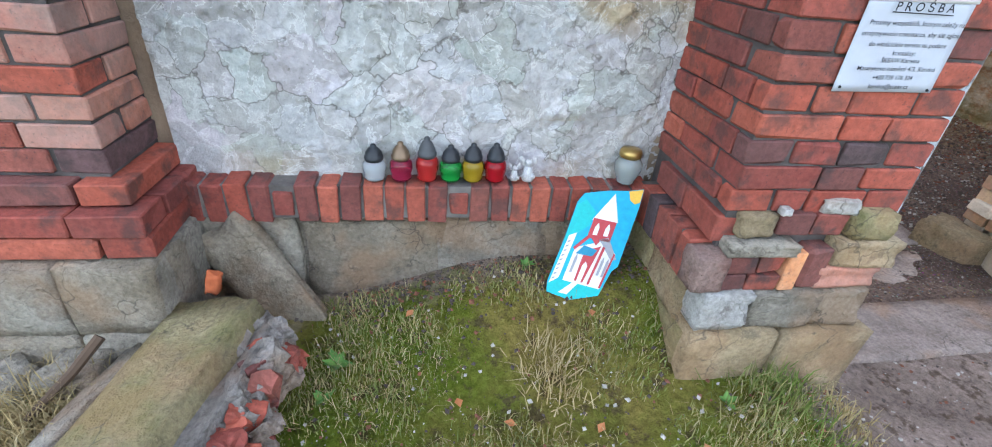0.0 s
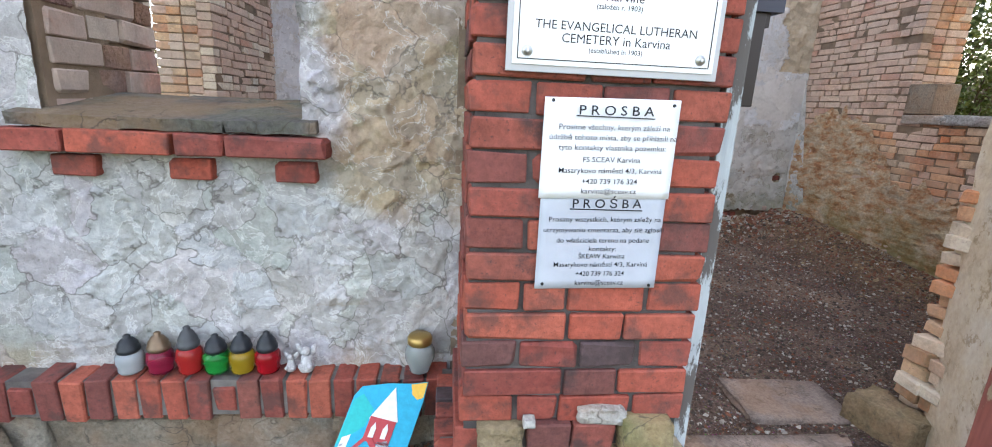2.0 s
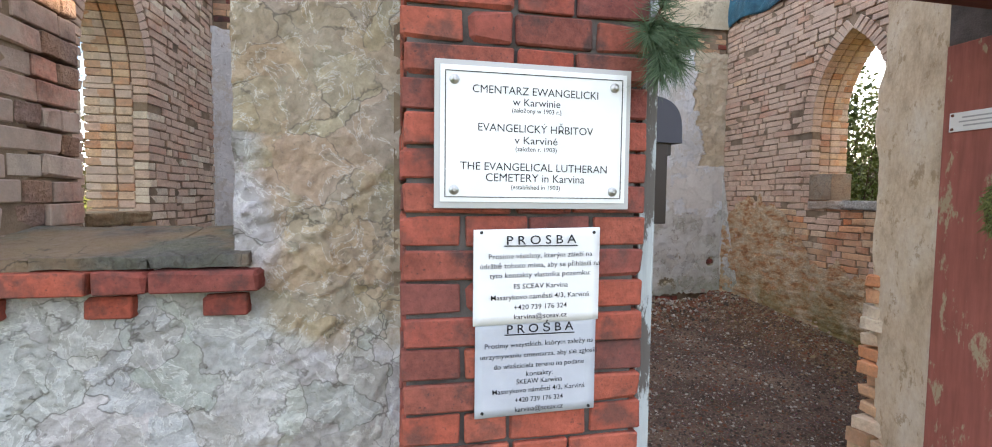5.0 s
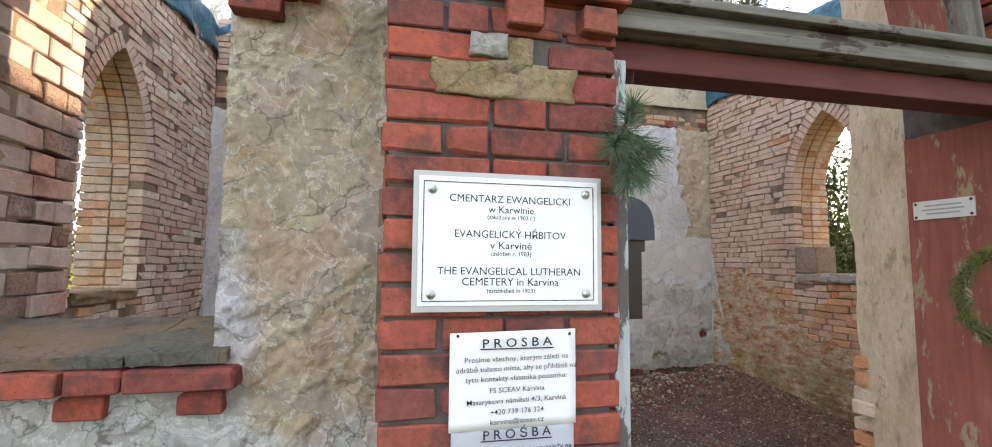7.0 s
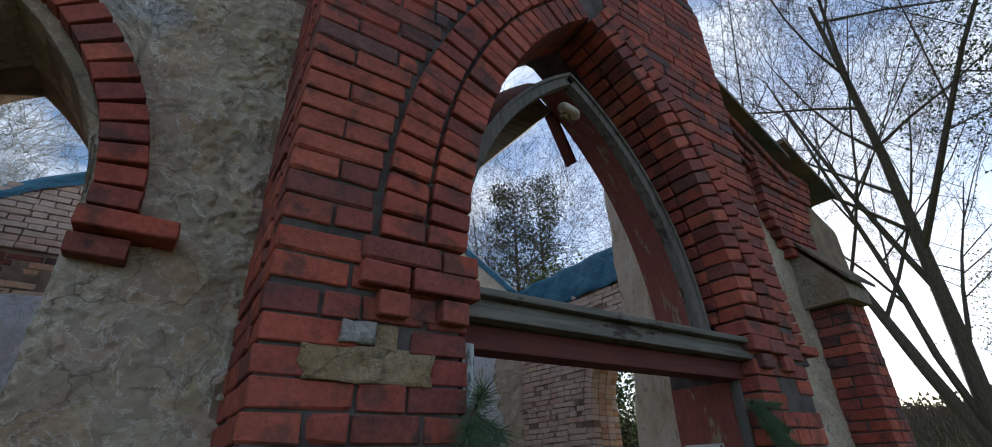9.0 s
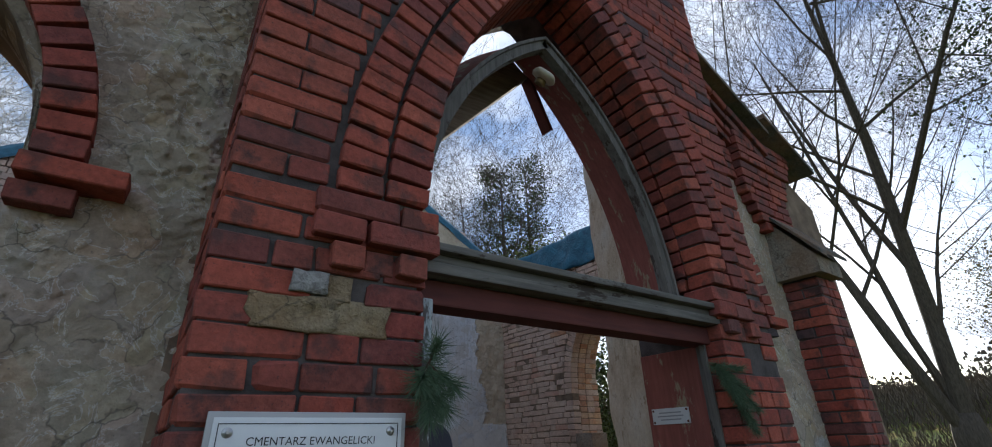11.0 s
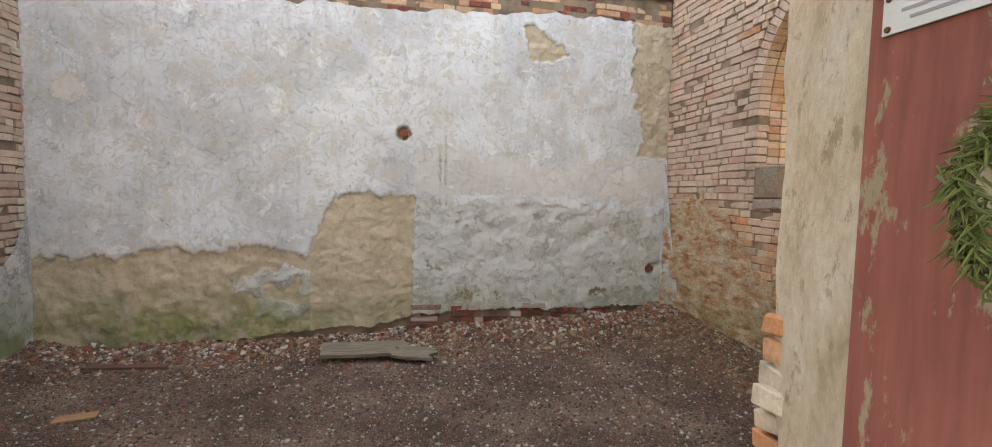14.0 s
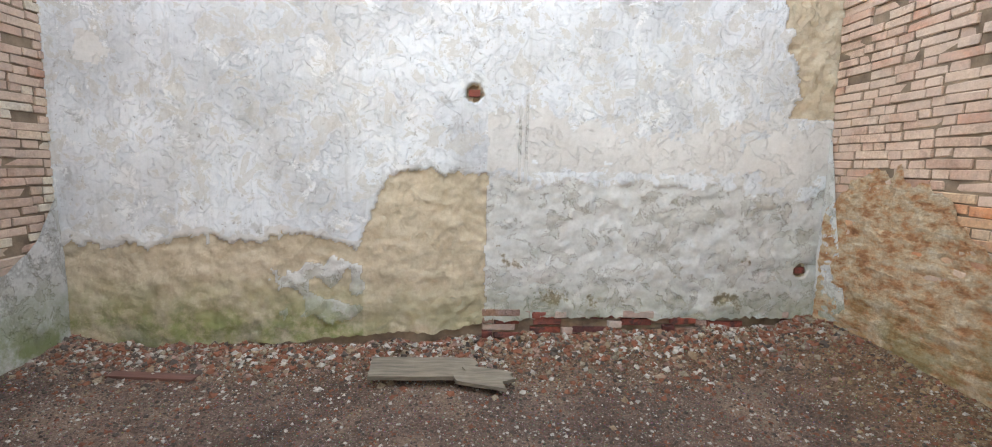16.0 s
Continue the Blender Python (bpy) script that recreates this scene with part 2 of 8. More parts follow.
# inner wall: white limewash over tan render, algae low down
_k = Mat("limewashed_wall", 0.9)
_coat, _wet = _k.attr("coat"), _k.attr("algae")
_f = _k.noise(30, 7, 0.68)
_w = _k.noise(1.5, 7, 0.62)
_st = _k.noise(3.0, 6, 0.6, stretch=(6.0, 1.0, 0.45))
_white = _k.ramp(_w, (0.30, (0.52, 0.515, 0.505, 1)), (0.48, (0.63, 0.645, 0.67, 1)), (0.66, (0.72, 0.74, 0.77, 1)))
_n1 = _k.noise(5.5, 7, 0.66, distort=0.5)
_n2 = _k.noise(17, 6, 0.66, distort=0.4)
_white = _k.mix(_k.ramp(_st, (0.52, 0.0), (0.78, 0.42)), _white, (0.38, 0.36, 0.33, 1))
_white = _k.mix(_k.ramp(_k.noise(0.9, 6, 0.6), (0.44, 0.0), (0.62, 0.55)), _white, (0.40, 0.41, 0.43, 1))
_white = _k.mix(_k.ramp(_k.noise(4.5, 7, 0.72, distort=0.6), (0.56, 0.0), (0.62, 0.55)), _white, (0.36, 0.35, 0.34, 1))
_white = _k.mix(_k.ramp(_k.noise(3.3, 7, 0.75, distort=0.4), (0.585, 0.0), (0.60, 0.8)), _white, (0.72, 0.725, 0.73, 1))
_grey = _k.ramp(_k.noise(3.4, 6, 0.65), (0.32, (0.38, 0.365, 0.325, 1)), (0.66, (0.55, 0.54, 0.52, 1)))
_tan = _k.ramp(_k.noise(4.2, 6, 0.65), (0.3, (0.41, 0.335, 0.235, 1)), (0.7, (0.58, 0.50, 0.38, 1)))
_white = _k.mix(_k.ramp(_n2, (0.645, 0.0), (0.66, 0.7)), _white, (0.30, 0.285, 0.26, 1))
_white = _k.mix(_k.ramp(_n1, (0.555, 0.0), (0.565, 0.6), (0.64, 0.35)), _white, (0.47, 0.435, 0.38, 1))
_rose = _k.ramp(_k.noise(2.4, 6), (0.3, (0.52, 0.50, 0.48, 1)), (0.7, (0.64, 0.625, 0.61, 1)))
_grey = _k.mix(_k.ramp(_n1, (0.47, 0.0), (0.48, 0.45)), _grey, (0.60, 0.60, 0.60, 1))
# thin dark outline round the paler patches of the grey coat
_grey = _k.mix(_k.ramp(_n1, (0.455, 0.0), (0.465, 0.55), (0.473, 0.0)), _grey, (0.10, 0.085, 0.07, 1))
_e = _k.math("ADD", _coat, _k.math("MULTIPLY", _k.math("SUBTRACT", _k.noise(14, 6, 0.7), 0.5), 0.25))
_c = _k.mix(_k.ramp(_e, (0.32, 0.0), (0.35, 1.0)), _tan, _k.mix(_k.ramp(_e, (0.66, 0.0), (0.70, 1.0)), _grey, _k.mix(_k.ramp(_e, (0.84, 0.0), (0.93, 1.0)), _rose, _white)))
# dark rims where one coat ends on the next
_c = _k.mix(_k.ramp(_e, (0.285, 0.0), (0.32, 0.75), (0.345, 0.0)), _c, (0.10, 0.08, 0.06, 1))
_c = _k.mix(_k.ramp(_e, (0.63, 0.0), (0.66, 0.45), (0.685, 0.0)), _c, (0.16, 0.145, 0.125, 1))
_c = _k.mix(0.28, _c, _k.ramp(_f, (0.3, 0.30), (0.7, 0.68)), "OVERLAY")
_al = _k.math("MULTIPLY", _wet, _k.ramp(_k.noise(3.6, 7, 0.7), (0.34, 0.0), (0.56, 1.0)))
_c = _k.mix(_k.math("MULTIPLY", _al, 0.85), _c, (0.17, 0.20, 0.06, 1))
_c = _k.mix(_k.math("MULTIPLY", _wet, _k.ramp(_k.noise(2.1, 5, 0.6), (0.5, 0.0), (0.7, 0.6))), _c, (0.13, 0.125, 0.11, 1))
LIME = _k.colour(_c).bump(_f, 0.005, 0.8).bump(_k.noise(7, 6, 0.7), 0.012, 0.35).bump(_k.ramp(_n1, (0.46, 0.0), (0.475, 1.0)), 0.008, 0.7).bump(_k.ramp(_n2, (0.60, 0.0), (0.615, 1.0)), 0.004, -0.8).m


def stone_mat(name, a, b, moss=0.0):
    k = Mat(name, 0.93)
    w = k.noise(6, 7, 0.68)
    f = k.noise(60, 5, 0.7)
    c = k.ramp(w, (0.3, a), (0.7, b))
    o = k.rand()
    c = k.mix(0.6, c, k.ramp(o, (0.0, 0.30), (1.0, 0.58)), "OVERLAY")
    c = k.mix(0.6, c, k.ramp(f, (0.3, 0.22), (0.7, 0.70)), "OVERLAY")
    c = k.mix(k.ramp(k.noise(13, 6, 0.75), (0.56, 0.0), (0.66, 0.6)), c, (0.09, 0.075, 0.06, 1))
    if moss:
        c = k.mix(k.math("MULTIPLY", k.ramp(k.noise(4, 6, 0.7), (0.42, 0.0), (0.6, 1.0)), moss), c, (0.14, 0.145, 0.04, 1))
    c = k.mix(k.ramp(k.noise(2.7, 4, 0.6), (0.46, 0.0), (0.58, 0.35)), c, (0.36, 0.20, 0.10, 1))
    split = k.voronoi(7, "DISTANCE_TO_EDGE", k.warp(6, 0.3))
    line = k.math("MULTIPLY", k.ramp(split, (0.0, 1.0), (0.03, 0.0)), k.ramp(k.noise(5, 4), (0.48, 0.0), (0.6, 1.0)))
    c = k.mix(k.math("MULTIPLY", line, 0.7), c, (0.06, 0.05, 0.04, 1))
    return k.colour(c).bump(f, 0.012, 1.0).bump(w, 0.04, 0.8).bump(k.noise(22, 5, 0.7), 0.02, 0.7).bump(line, 0.012, -0.9).m


SANDSTONE = stone_mat("sandstone", (0.20, 0.16, 0.11, 1), (0.38, 0.33, 0.26, 1))
MOSSY = stone_mat("mossy_stone", (0.25, 0.205, 0.11, 1), (0.42, 0.355, 0.20, 1), 0.55)
GREYSTONE = stone_mat("grey_stone", (0.20, 0.175, 0.14, 1), (0.41, 0.37, 0.305, 1))
SLATE = stone_mat("slate_slab", (0.08, 0.08, 0.075, 1), (0.17, 0.165, 0.15, 1), 0.25)
CONCRETE = stone_mat("concrete_rubble", (0.17, 0.15, 0.135, 1), (0.34, 0.31, 0.28, 1))

_k = Mat("earth_floor", 0.95)
_k.b.inputs["Specular IOR Level"].default_value = 0.05
_w, _f, _v = _k.noise(1.3, 7, 0.65), _k.noise(45, 7, 0.75), _k.voronoi(75)
_c = _k.ramp(_w, (0.30, (0.095, 0.066, 0.056, 1)), (0.52, (0.185, 0.130, 0.105, 1)), (0.72, (0.30, 0.215, 0.165, 1)))
_c = _k.mix(_k.attr("debris"), _c, _k.ramp(_k.noise(6, 6), (0.3, (0.12, 0.075, 0.05, 1)), (0.7, (0.27, 0.175, 0.11, 1))))
_c = _k.mix(0.8, _c, _k.ramp(_f, (0.34, 0.16), (0.68, 0.84)), "OVERLAY")
_c = _k.mix(_k.ramp(_k.noise(85, 2), (0.65, 0.0), (0.68, 0.9)), _c, (0.46, 0.42, 0.37, 1))
_c = _k.mix(_k.ramp(_k.noise(33, 3), (0.68, 0.0), (0.71, 0.7)), _c, (0.26, 0.22, 0.18, 1))
_pv = _k.warp(30, 0.02)
_c = _k.mix(_k.ramp(_k.voronoi(48, "F1", _pv), (0.16, 0.55), (0.24, 0.0)), _c, _k.mix(1.0, (0.30, 0.25, 0.21, 1), _k.voronoi(48, "F1", _pv, "Color"), "OVERLAY"))
EARTH = _k.colour(_c).bump(_f, 0.03, 1.0).bump(_v, 0.015, 0.9).m

_k = Mat("ground_soil_grass", 0.95)
_k.b.inputs["Specular IOR Level"].default_value = 0.03
_path = _k.attr("bare")
_w, _f = _k.noise(0.9, 7, 0.65), _k.noise(40, 7, 0.75)
_g = _k.ramp(_w, (0.34, (0.042, 0.085, 0.010, 1)), (0.5, (0.10, 0.13, 0.016, 1)), (0.64, (0.20, 0.16, 0.045, 1)))
_s = _k.ramp(_k.noise(3.5, 6), (0.3, (0.17, 0.128, 0.108, 1)), (0.7, (0.34, 0.265, 0.225, 1)))
_c = _k.mix(_k.ramp(_k.math("ADD", _path, _k.math("MULTIPLY", _k.math("SUBTRACT", _k.noise(7, 6), 0.5), 0.6)), (0.4, 0.0), (0.6, 1.0)), _g, _s)
_c = _k.mix(_k.ramp(_k.noise(11, 6, 0.7), (0.54, 0.0), (0.62, 0.75)), _c, (0.075, 0.052, 0.032, 1))
_c = _k.mix(0.75, _c, _k.ramp(_f, (0.3, 0.2), (0.72, 0.8)), "OVERLAY")
GROUND = _k.colour(_c).bump(_f, 0.03, 1.0).m


def wood_mat(name, a, b, under=None, chip=0.5, rough=0.75, axis=(1, 1, 0.08)):
    k = Mat(name, rough)
    g = k.noise(45, 5, 0.6, stretch=axis)
    c = k.ramp(g, (0.3, a), (0.7, b))
    c = k.mix(0.35, c, k.ramp(k.noise(4, 5), (0.3, 0.3), (0.7, 0.7)), "OVERLAY")
    if under:
        e = k.ramp(k.noise(11, 7, 0.72, stretch=tuple(0.35 if v < 0.5 else 1.0 for v in axis)), (0.60 - 0.12 * chip, 0.0), (0.64 - 0.12 * chip, 1.0))
        c = k.mix(e, c, under)
        k.bump(e, 0.003, -0.8)
    return k.colour(c).bump(g, 0.003, 0.7).m


REDWOOD = wood_mat("red_painted_wood", (0.20, 0.066, 0.052, 1), (0.28, 0.094, 0.074, 1), (0.30, 0.24, 0.16, 1), 0.3)
# a darker red than REDWOOD, grain along x
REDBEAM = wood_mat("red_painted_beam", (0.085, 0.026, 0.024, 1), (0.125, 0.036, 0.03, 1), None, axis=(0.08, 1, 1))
GREYWOOD = wood_mat("weathered_grey_wood", (0.085, 0.078, 0.070, 1), (0.18, 0.17, 0.152, 1), (0.05, 0.037, 0.03, 1), 0.4, axis=(0.08, 1, 1))
GREYPOST = wood_mat("weathered_grey_post", (0.085, 0.08, 0.072, 1), (0.18, 0.17, 0.155, 1), (0.05, 0.037, 0.03, 1), 0.4)
PEELPOST = wood_mat("peeling_white_paint", (0.30, 0.335, 0.355, 1), (0.42, 0.455, 0.475, 1), (0.10, 0.09, 0.085, 1), 0.7)
BOARD = wood_mat("old_board", (0.10, 0.085, 0.065, 1), (0.22, 0.19, 0.15, 1), None, axis=(0.08, 1, 1))
_k = Mat("blue_tarpaulin", 0.42)
_n = _k.noise(7, 5, 0.6, distort=0.8)
TARP = _k.colour(_k.ramp(_n, (0.3, (0.02, 0.075, 0.12, 1)), (0.7, (0.045, 0.16, 0.24, 1)))).bump(_n, 0.03, 0.8).m


_k = Mat("eroded_brick_earth", 0.95)
_w, _f = _k.noise(5.0, 7, 0.7, stretch=(1, 1, 2.2)), _k.noise(34, 6, 0.75)
_c = _k.ramp(_w, (0.30, (0.26, 0.12, 0.06, 1)), (0.42, (0.42, 0.22, 0.11, 1)), (0.52, (0.50, 0.37, 0.24, 1)), (0.68, (0.56, 0.49, 0.38, 1)))
_c = _k.mix(0.6, _c, _k.ramp(_f, (0.3, 0.24), (0.7, 0.72)), "OVERLAY")
_low = _k.math("SUBTRACT", 1.0, _k.math("MULTIPLY", _k.axis("Z"), 1.1), True)
_c = _k.mix(_k.math("MULTIPLY", _k.ramp(_k.noise(3.0, 6, 0.65), (0.42, 0.0), (0.56, 0.9)), _low), _c, (0.15, 0.15, 0.045, 1))
ERODED = _k.colour(_c).bump(_f, 0.02, 1.0).bump(_w, 0.05, 0.8).m


# ---- mesh helpers ----
def part(name, bm, material, parent=None, label=""):
    me = bpy.data.meshes.new(name)
    bm.to_mesh(me)
    bm.free()
    for mt in (material if isinstance(material, (list, tuple)) else [material]):
        me.materials.append(mt)
    ob = new(name, me)
    ob.parent = parent
    if label:
        ob["label"] = label
    return ob


def thing(name, label, category, group="", kind="", at=(0, 0, 0)):
    ob = new(name)
    ob.empty_display_size = 0.1
    ob.location = at
    return tagged(ob, label, category, group, kind)


def box(bm, x0, x1, y0, y1, z0, z1, bevel=0.0):
    r = bmesh.ops.create_cube(bm, size=1.0, matrix=Matrix.Translation(((x0 + x1) / 2, (y0 + y1) / 2, (z0 + z1) / 2)) @ Matrix.Diagonal((abs(x1 - x0), abs(y1 - y0), abs(z1 - z0), 1)))
    if bevel:
        es = {e for v in r["verts"] for e in v.link_edges}
        bmesh.ops.bevel(bm, geom=list(es), offset=bevel, segments=2, affect="EDGES", profile=0.6)
    return bm


def boxes(*specs, bevel=0.0):
    bm = bmesh.new()
    for s in specs:
        box(bm, *s, bevel=bevel)
    return bm


def smooth(ob):
    for p in ob.data.polygons:
        p.use_smooth = True
    return ob


def lathe(bm, profile, n=20, m=Matrix.Identity(4), flute=0.0, lobes=0, twist=0.0):
    """Turns (radius, height) pairs round z."""
    rings = []
    zs = [p[1] for p in profile]
    for r, z in profile:
        ring = []
        for i in range(n):
            a = 2 * math.pi * i / n
            rr = r * (1 + flute * math.cos(lobes * (a + twist * (z - zs[0]))))
            ring.append(bm.verts.new(m @ Vector((rr * math.cos(a), rr * math.sin(a), z))))
        rings.append(ring)
    for a, b in zip(rings, rings[1:]):
        for i in range(n):
            bm.faces.new((a[i], a[(i + 1) % n], b[(i + 1) % n], b[i]))
    bm.faces.new(list(reversed(rings[0])))
    bm.faces.new(rings[-1])
    return bm


def tube(bm, pts, radii, n=6):
    """A tapered round limb along points."""
    rings = []
    for i, p in enumerate(pts):
        d = (pts[min(i + 1, len(pts) - 1)] - pts[max(i - 1, 0)]).normalized()
        u = d.orthogonal().normalized()
        v = d.cross(u)
        if rings:
            ref = (rings[-1][0].co - pts[i - 1])
            u = (ref - d * ref.dot(d)).normalized() if (ref - d * ref.dot(d)).length > 1e-6 else u
            v = d.cross(u)
        r = radii[i]
        rings.append([bm.verts.new(p + u * (r * math.cos(2 * math.pi * k / n)) + v * (r * math.sin(2 * math.pi * k / n))) for k in range(n)])
    for a, b in zip(rings, rings[1:]):
        for i in range(n):
            bm.faces.new((a[i], a[(i + 1) % n], b[(i + 1) % n], b[i]))
    bm.faces.new(list(reversed(rings[0])))
    bm.faces.new(rings[-1])


def sheet(bm, us, zlo, zhi, dz, f, layers=None):
    """A relief grid: columns at us, each from zlo(u) to zhi(u); f(u, z) gives place and attribute values."""
    rows = max(1, round(max(zhi(u) - zlo(u) for u in us) / dz))
    cols = []
    for u in us:
        a, b = zlo(u), zhi(u)
        col = []
        for j in range(rows + 1):
            r = f(u, a + (b - a) * j / rows)
            v = bm.verts.new(r[0])
            for lay, val in zip(layers or (), r[1:]):
                v[lay] = val
            col.append(v)
        cols.append(col)
    for a, b in zip(cols, cols[1:]):
        for j in range(rows):
            bm.faces.new((a[j], b[j], b[j + 1], a[j + 1]))


def span(a, b, step):
    n = max(1, round(abs(b - a) / step))
    return [a + (b - a) * i / n for i in range(n + 1)]


def fbm(x, y, z, octaves=4):
    return noise.fractal(Vector((x, y, z)), 1.0, 2.0, octaves)


def rock(w, d, h, seed, rough=0.12, sub=2, square=0.6):
    """A rough-hewn block, its foot at z = 0."""
    bm = bmesh.new()
    bmesh.ops.create_cube(bm, size=1.0)
    bmesh.ops.subdivide_edges(bm, edges=bm.edges[:], cuts=sub + 1, use_grid_fill=True)
    o = Vector((seed * 3.7, seed * 1.3, seed * 2.1))
    for v in bm.verts:
        p = v.co.copy()
        s = p.normalized() * 0.62
        q = p.lerp(s, (1 - square) * 0.5)
        q += Vector((noise.noise(p * 6.1 + o), noise.noise(p * 6.1 + o + Vector((5, 0, 0))), noise.noise(p * 6.1 + o + Vector((0, 5, 0))))) * rough * 0.4
        q += Vector((noise.noise(p * 2.2 + o), noise.noise(p * 2.2 + o + Vector((9, 0, 0))), noise.noise(p * 2.2 + o + Vector((0, 9, 0))))) * rough
        v.co = Vector((q.x * w, q.y * d, (q.z + 0.5) * h))
    return bm


# ---- bricks ----
_brick_cache = {}


def brick_template(l, d, h, k):
    """Points and faces of one worn brick: a box with chamfered, uneven edges."""
    key = (round(l, 3), round(d, 3), round(h, 3), k)
    if key not in _brick_cache:
        rnd = random.Random(repr(key))
        c = 0.0028 + 0.002 * rnd.random()
        pts, ids = [], {}
        for sx in (-1, 1):
            for sy in (-1, 1):
                for sz in (-1, 1):
                    jit = [rnd.uniform(-0.0025, 0.0025) for _ in range(3)]
                    chip = 1 + (2.0 if rnd.random() < 0.12 else 0.0)
                    for ax in range(3):
                        p = [sx * (l / 2 - c * chip * (ax != 0)) + jit[0], sy * (d / 2 - c * chip * (ax != 1)) + jit[1], sz * (h / 2 - c * chip * (ax != 2)) + jit[2]]
                        ids[sx, sy, sz, ax] = len(pts)
                        pts.append(p)
        fs = []
        for ax in range(3):
            for s in (-1, 1):
                o = [i for i in range(3) if i != ax]
                loop = []
                for a, b in ((-1, -1), (1, -1), (1, 1), (-1, 1)):
                    k3 = [0, 0, 0]
                    k3[ax], k3[o[0]], k3[o[1]] = s, a, b
                    loop.append(ids[k3[0], k3[1], k3[2], ax])
                flip = (s < 0) != (ax == 1)
                fs.append(loop[::-1] if flip else loop)
        for ax in range(3):
            o = [i for i in range(3) if i != ax]
            for a in (-1, 1):
                for b in (-1, 1):
                    k0, k1 = [0, 0, 0], [0, 0, 0]
                    for kk, s in ((k0, -1), (k1, 1)):
                        kk[ax], kk[o[0]], kk[o[1]] = s, a, b
                    f = [ids[(*k0, o[0])], ids[(*k1, o[0])], ids[(*k1, o[1])], ids[(*k0, o[1])]]
                    fs.append(f)
        for sx in (-1, 1):
            for sy in (-1, 1):
                for sz in (-1, 1):
                    fs.append([ids[sx, sy, sz, 0], ids[sx, sy, sz, 1], ids[sx, sy, sz, 2]])
        bmx = bmesh.new()
        vs = [bmx.verts.new(p) for p in pts]
        for f in fs:
            bmx.faces.new([vs[i] for i in f])
        bmesh.ops.recalc_face_normals(bmx, faces=bmx.faces[:])
        bmx.verts.index_update()
        out_v = np.array([v.co[:] for v in bmx.verts])
        out_f = [[v.index for v in f.verts] for f in bmx.faces]
        bmx.free()
        _brick_cache[key] = [out_v, out_f, {}]
    return _brick_cache[key]


class Bricks:
    """Collects the bricks of one wall; those that rank nearest become single parts, the rest one joined part."""

    def __init__(self, parent, limit=300, rank=None, name="brick"):
        self.parent, self.limit, self.rank, self.items, self.name = parent, limit, rank, [], name
        self.rnd = random.Random(name + parent.name)

    def add(self, l, d, h, m, mat):
        l, d, h = round(l / 0.005) * 0.005, round(d, 2), round(h, 3)
        self.items.append((l, d, h, self.rnd.randrange(4), m, mat))

    def finish(self):
        if self.rank:
            self.items.sort(key=lambda it: self.rank(it[4].translation))
        for l, d, h, k, m, mat in self.items[: self.limit]:
            t = brick_template(l, d, h, k)
            if mat.name not in t[2]:
                me = bpy.data.meshes.new(self.name)
                me.from_pydata(t[0].tolist(), [], t[1])
                me.materials.append(mat)
                t[2][mat.name] = me
            ob = new(self.name, t[2][mat.name])
            ob.parent = self.parent
            ob.matrix_basis = m
        rest = {}
        for it in self.items[self.limit:]:
            rest.setdefault(it[5].name, []).append(it)
        for group in rest.values():
            vs, fs, n = [], [], 0
            for l, d, h, k, m, mat in group:
                t = brick_template(l, d, h, k)
                a = np.array(m)
                vs.append(t[0] @ a[:3, :3].T + a[:3, 3])
                fs.extend([[i + n for i in f] for f in t[1]])
                n += len(t[0])
            me = bpy.data.meshes.new("brickwork")
            me.from_pydata(np.concatenate(vs).tolist(), [], fs)
            me.materials.append(group[0][5])
            ob = new("brickwork", me)
            ob.parent = self.parent
            tagged(ob, kind="stuff")


COURSE, LONG, SHORT, HIGH = 0.0745, 0.285, 0.137, 0.0665


def face(bricks, origin, along, out, width, z0, z1, mat, keep=None, depth=0.13, jig=0.002, start=0, lengths=(LONG, SHORT), joint=0.009, spread=0.0, tops=None, course=COURSE, wave=0.0):
    """Courses of bricks on a wall face. origin: foot of the face's start, along: level direction, out: outward normal. keep(u, z): where bricks stand."""
    along, out, origin = Vector(along), Vector(out), Vector(origin)
    rnd = bricks.rnd
    row, z = start, z0
    basis = Matrix((along, -out, Vector((0, 0, 1)))).transposed().to_4x4()
    while z + course * 0.6 < z1:
        u, i = 0.0, row
        first = True
        while u < width - 0.02:
            l = lengths[i % len(lengths)]
            if first and row % 2:
                l = lengths[(i) % len(lengths)]
            first = False
            l *= 1 + rnd.uniform(-spread, spread)
            if width - u - l < 0.06:
                l = width - u
            zc = z + course / 2
            if keep is None or keep(u + l / 2, zc):
                mt = mat(u + l / 2, zc) if callable(mat) else mat
                push = rnd.uniform(-jig, jig)
                c = origin + along * (u + l / 2) + Vector((0, 0, zc - origin.z)) + out * (push - depth / 2)
                tw = Matrix.Rotation(rnd.uniform(-jig, jig) * 4, 4, "Z")
                if wave:
                    c.z += wave * noise.noise(Vector((c.x * 1.4 + c.y * 1.4, z * 1.1, 3))) + rnd.uniform(-0.15, 0.15) * wave
                    tw = tw @ Matrix.Rotation(rnd.gauss(0, 0.012), 4, "Y")
                bricks.add(l - joint, depth, HIGH * course / COURSE * (1 + rnd.uniform(-0.03, 0.03) - 2 * wave * rnd.random()), Matrix.Translation(c) @ basis @ tw, mt)
            u += l
            i += 1
        z += course
        row += 1


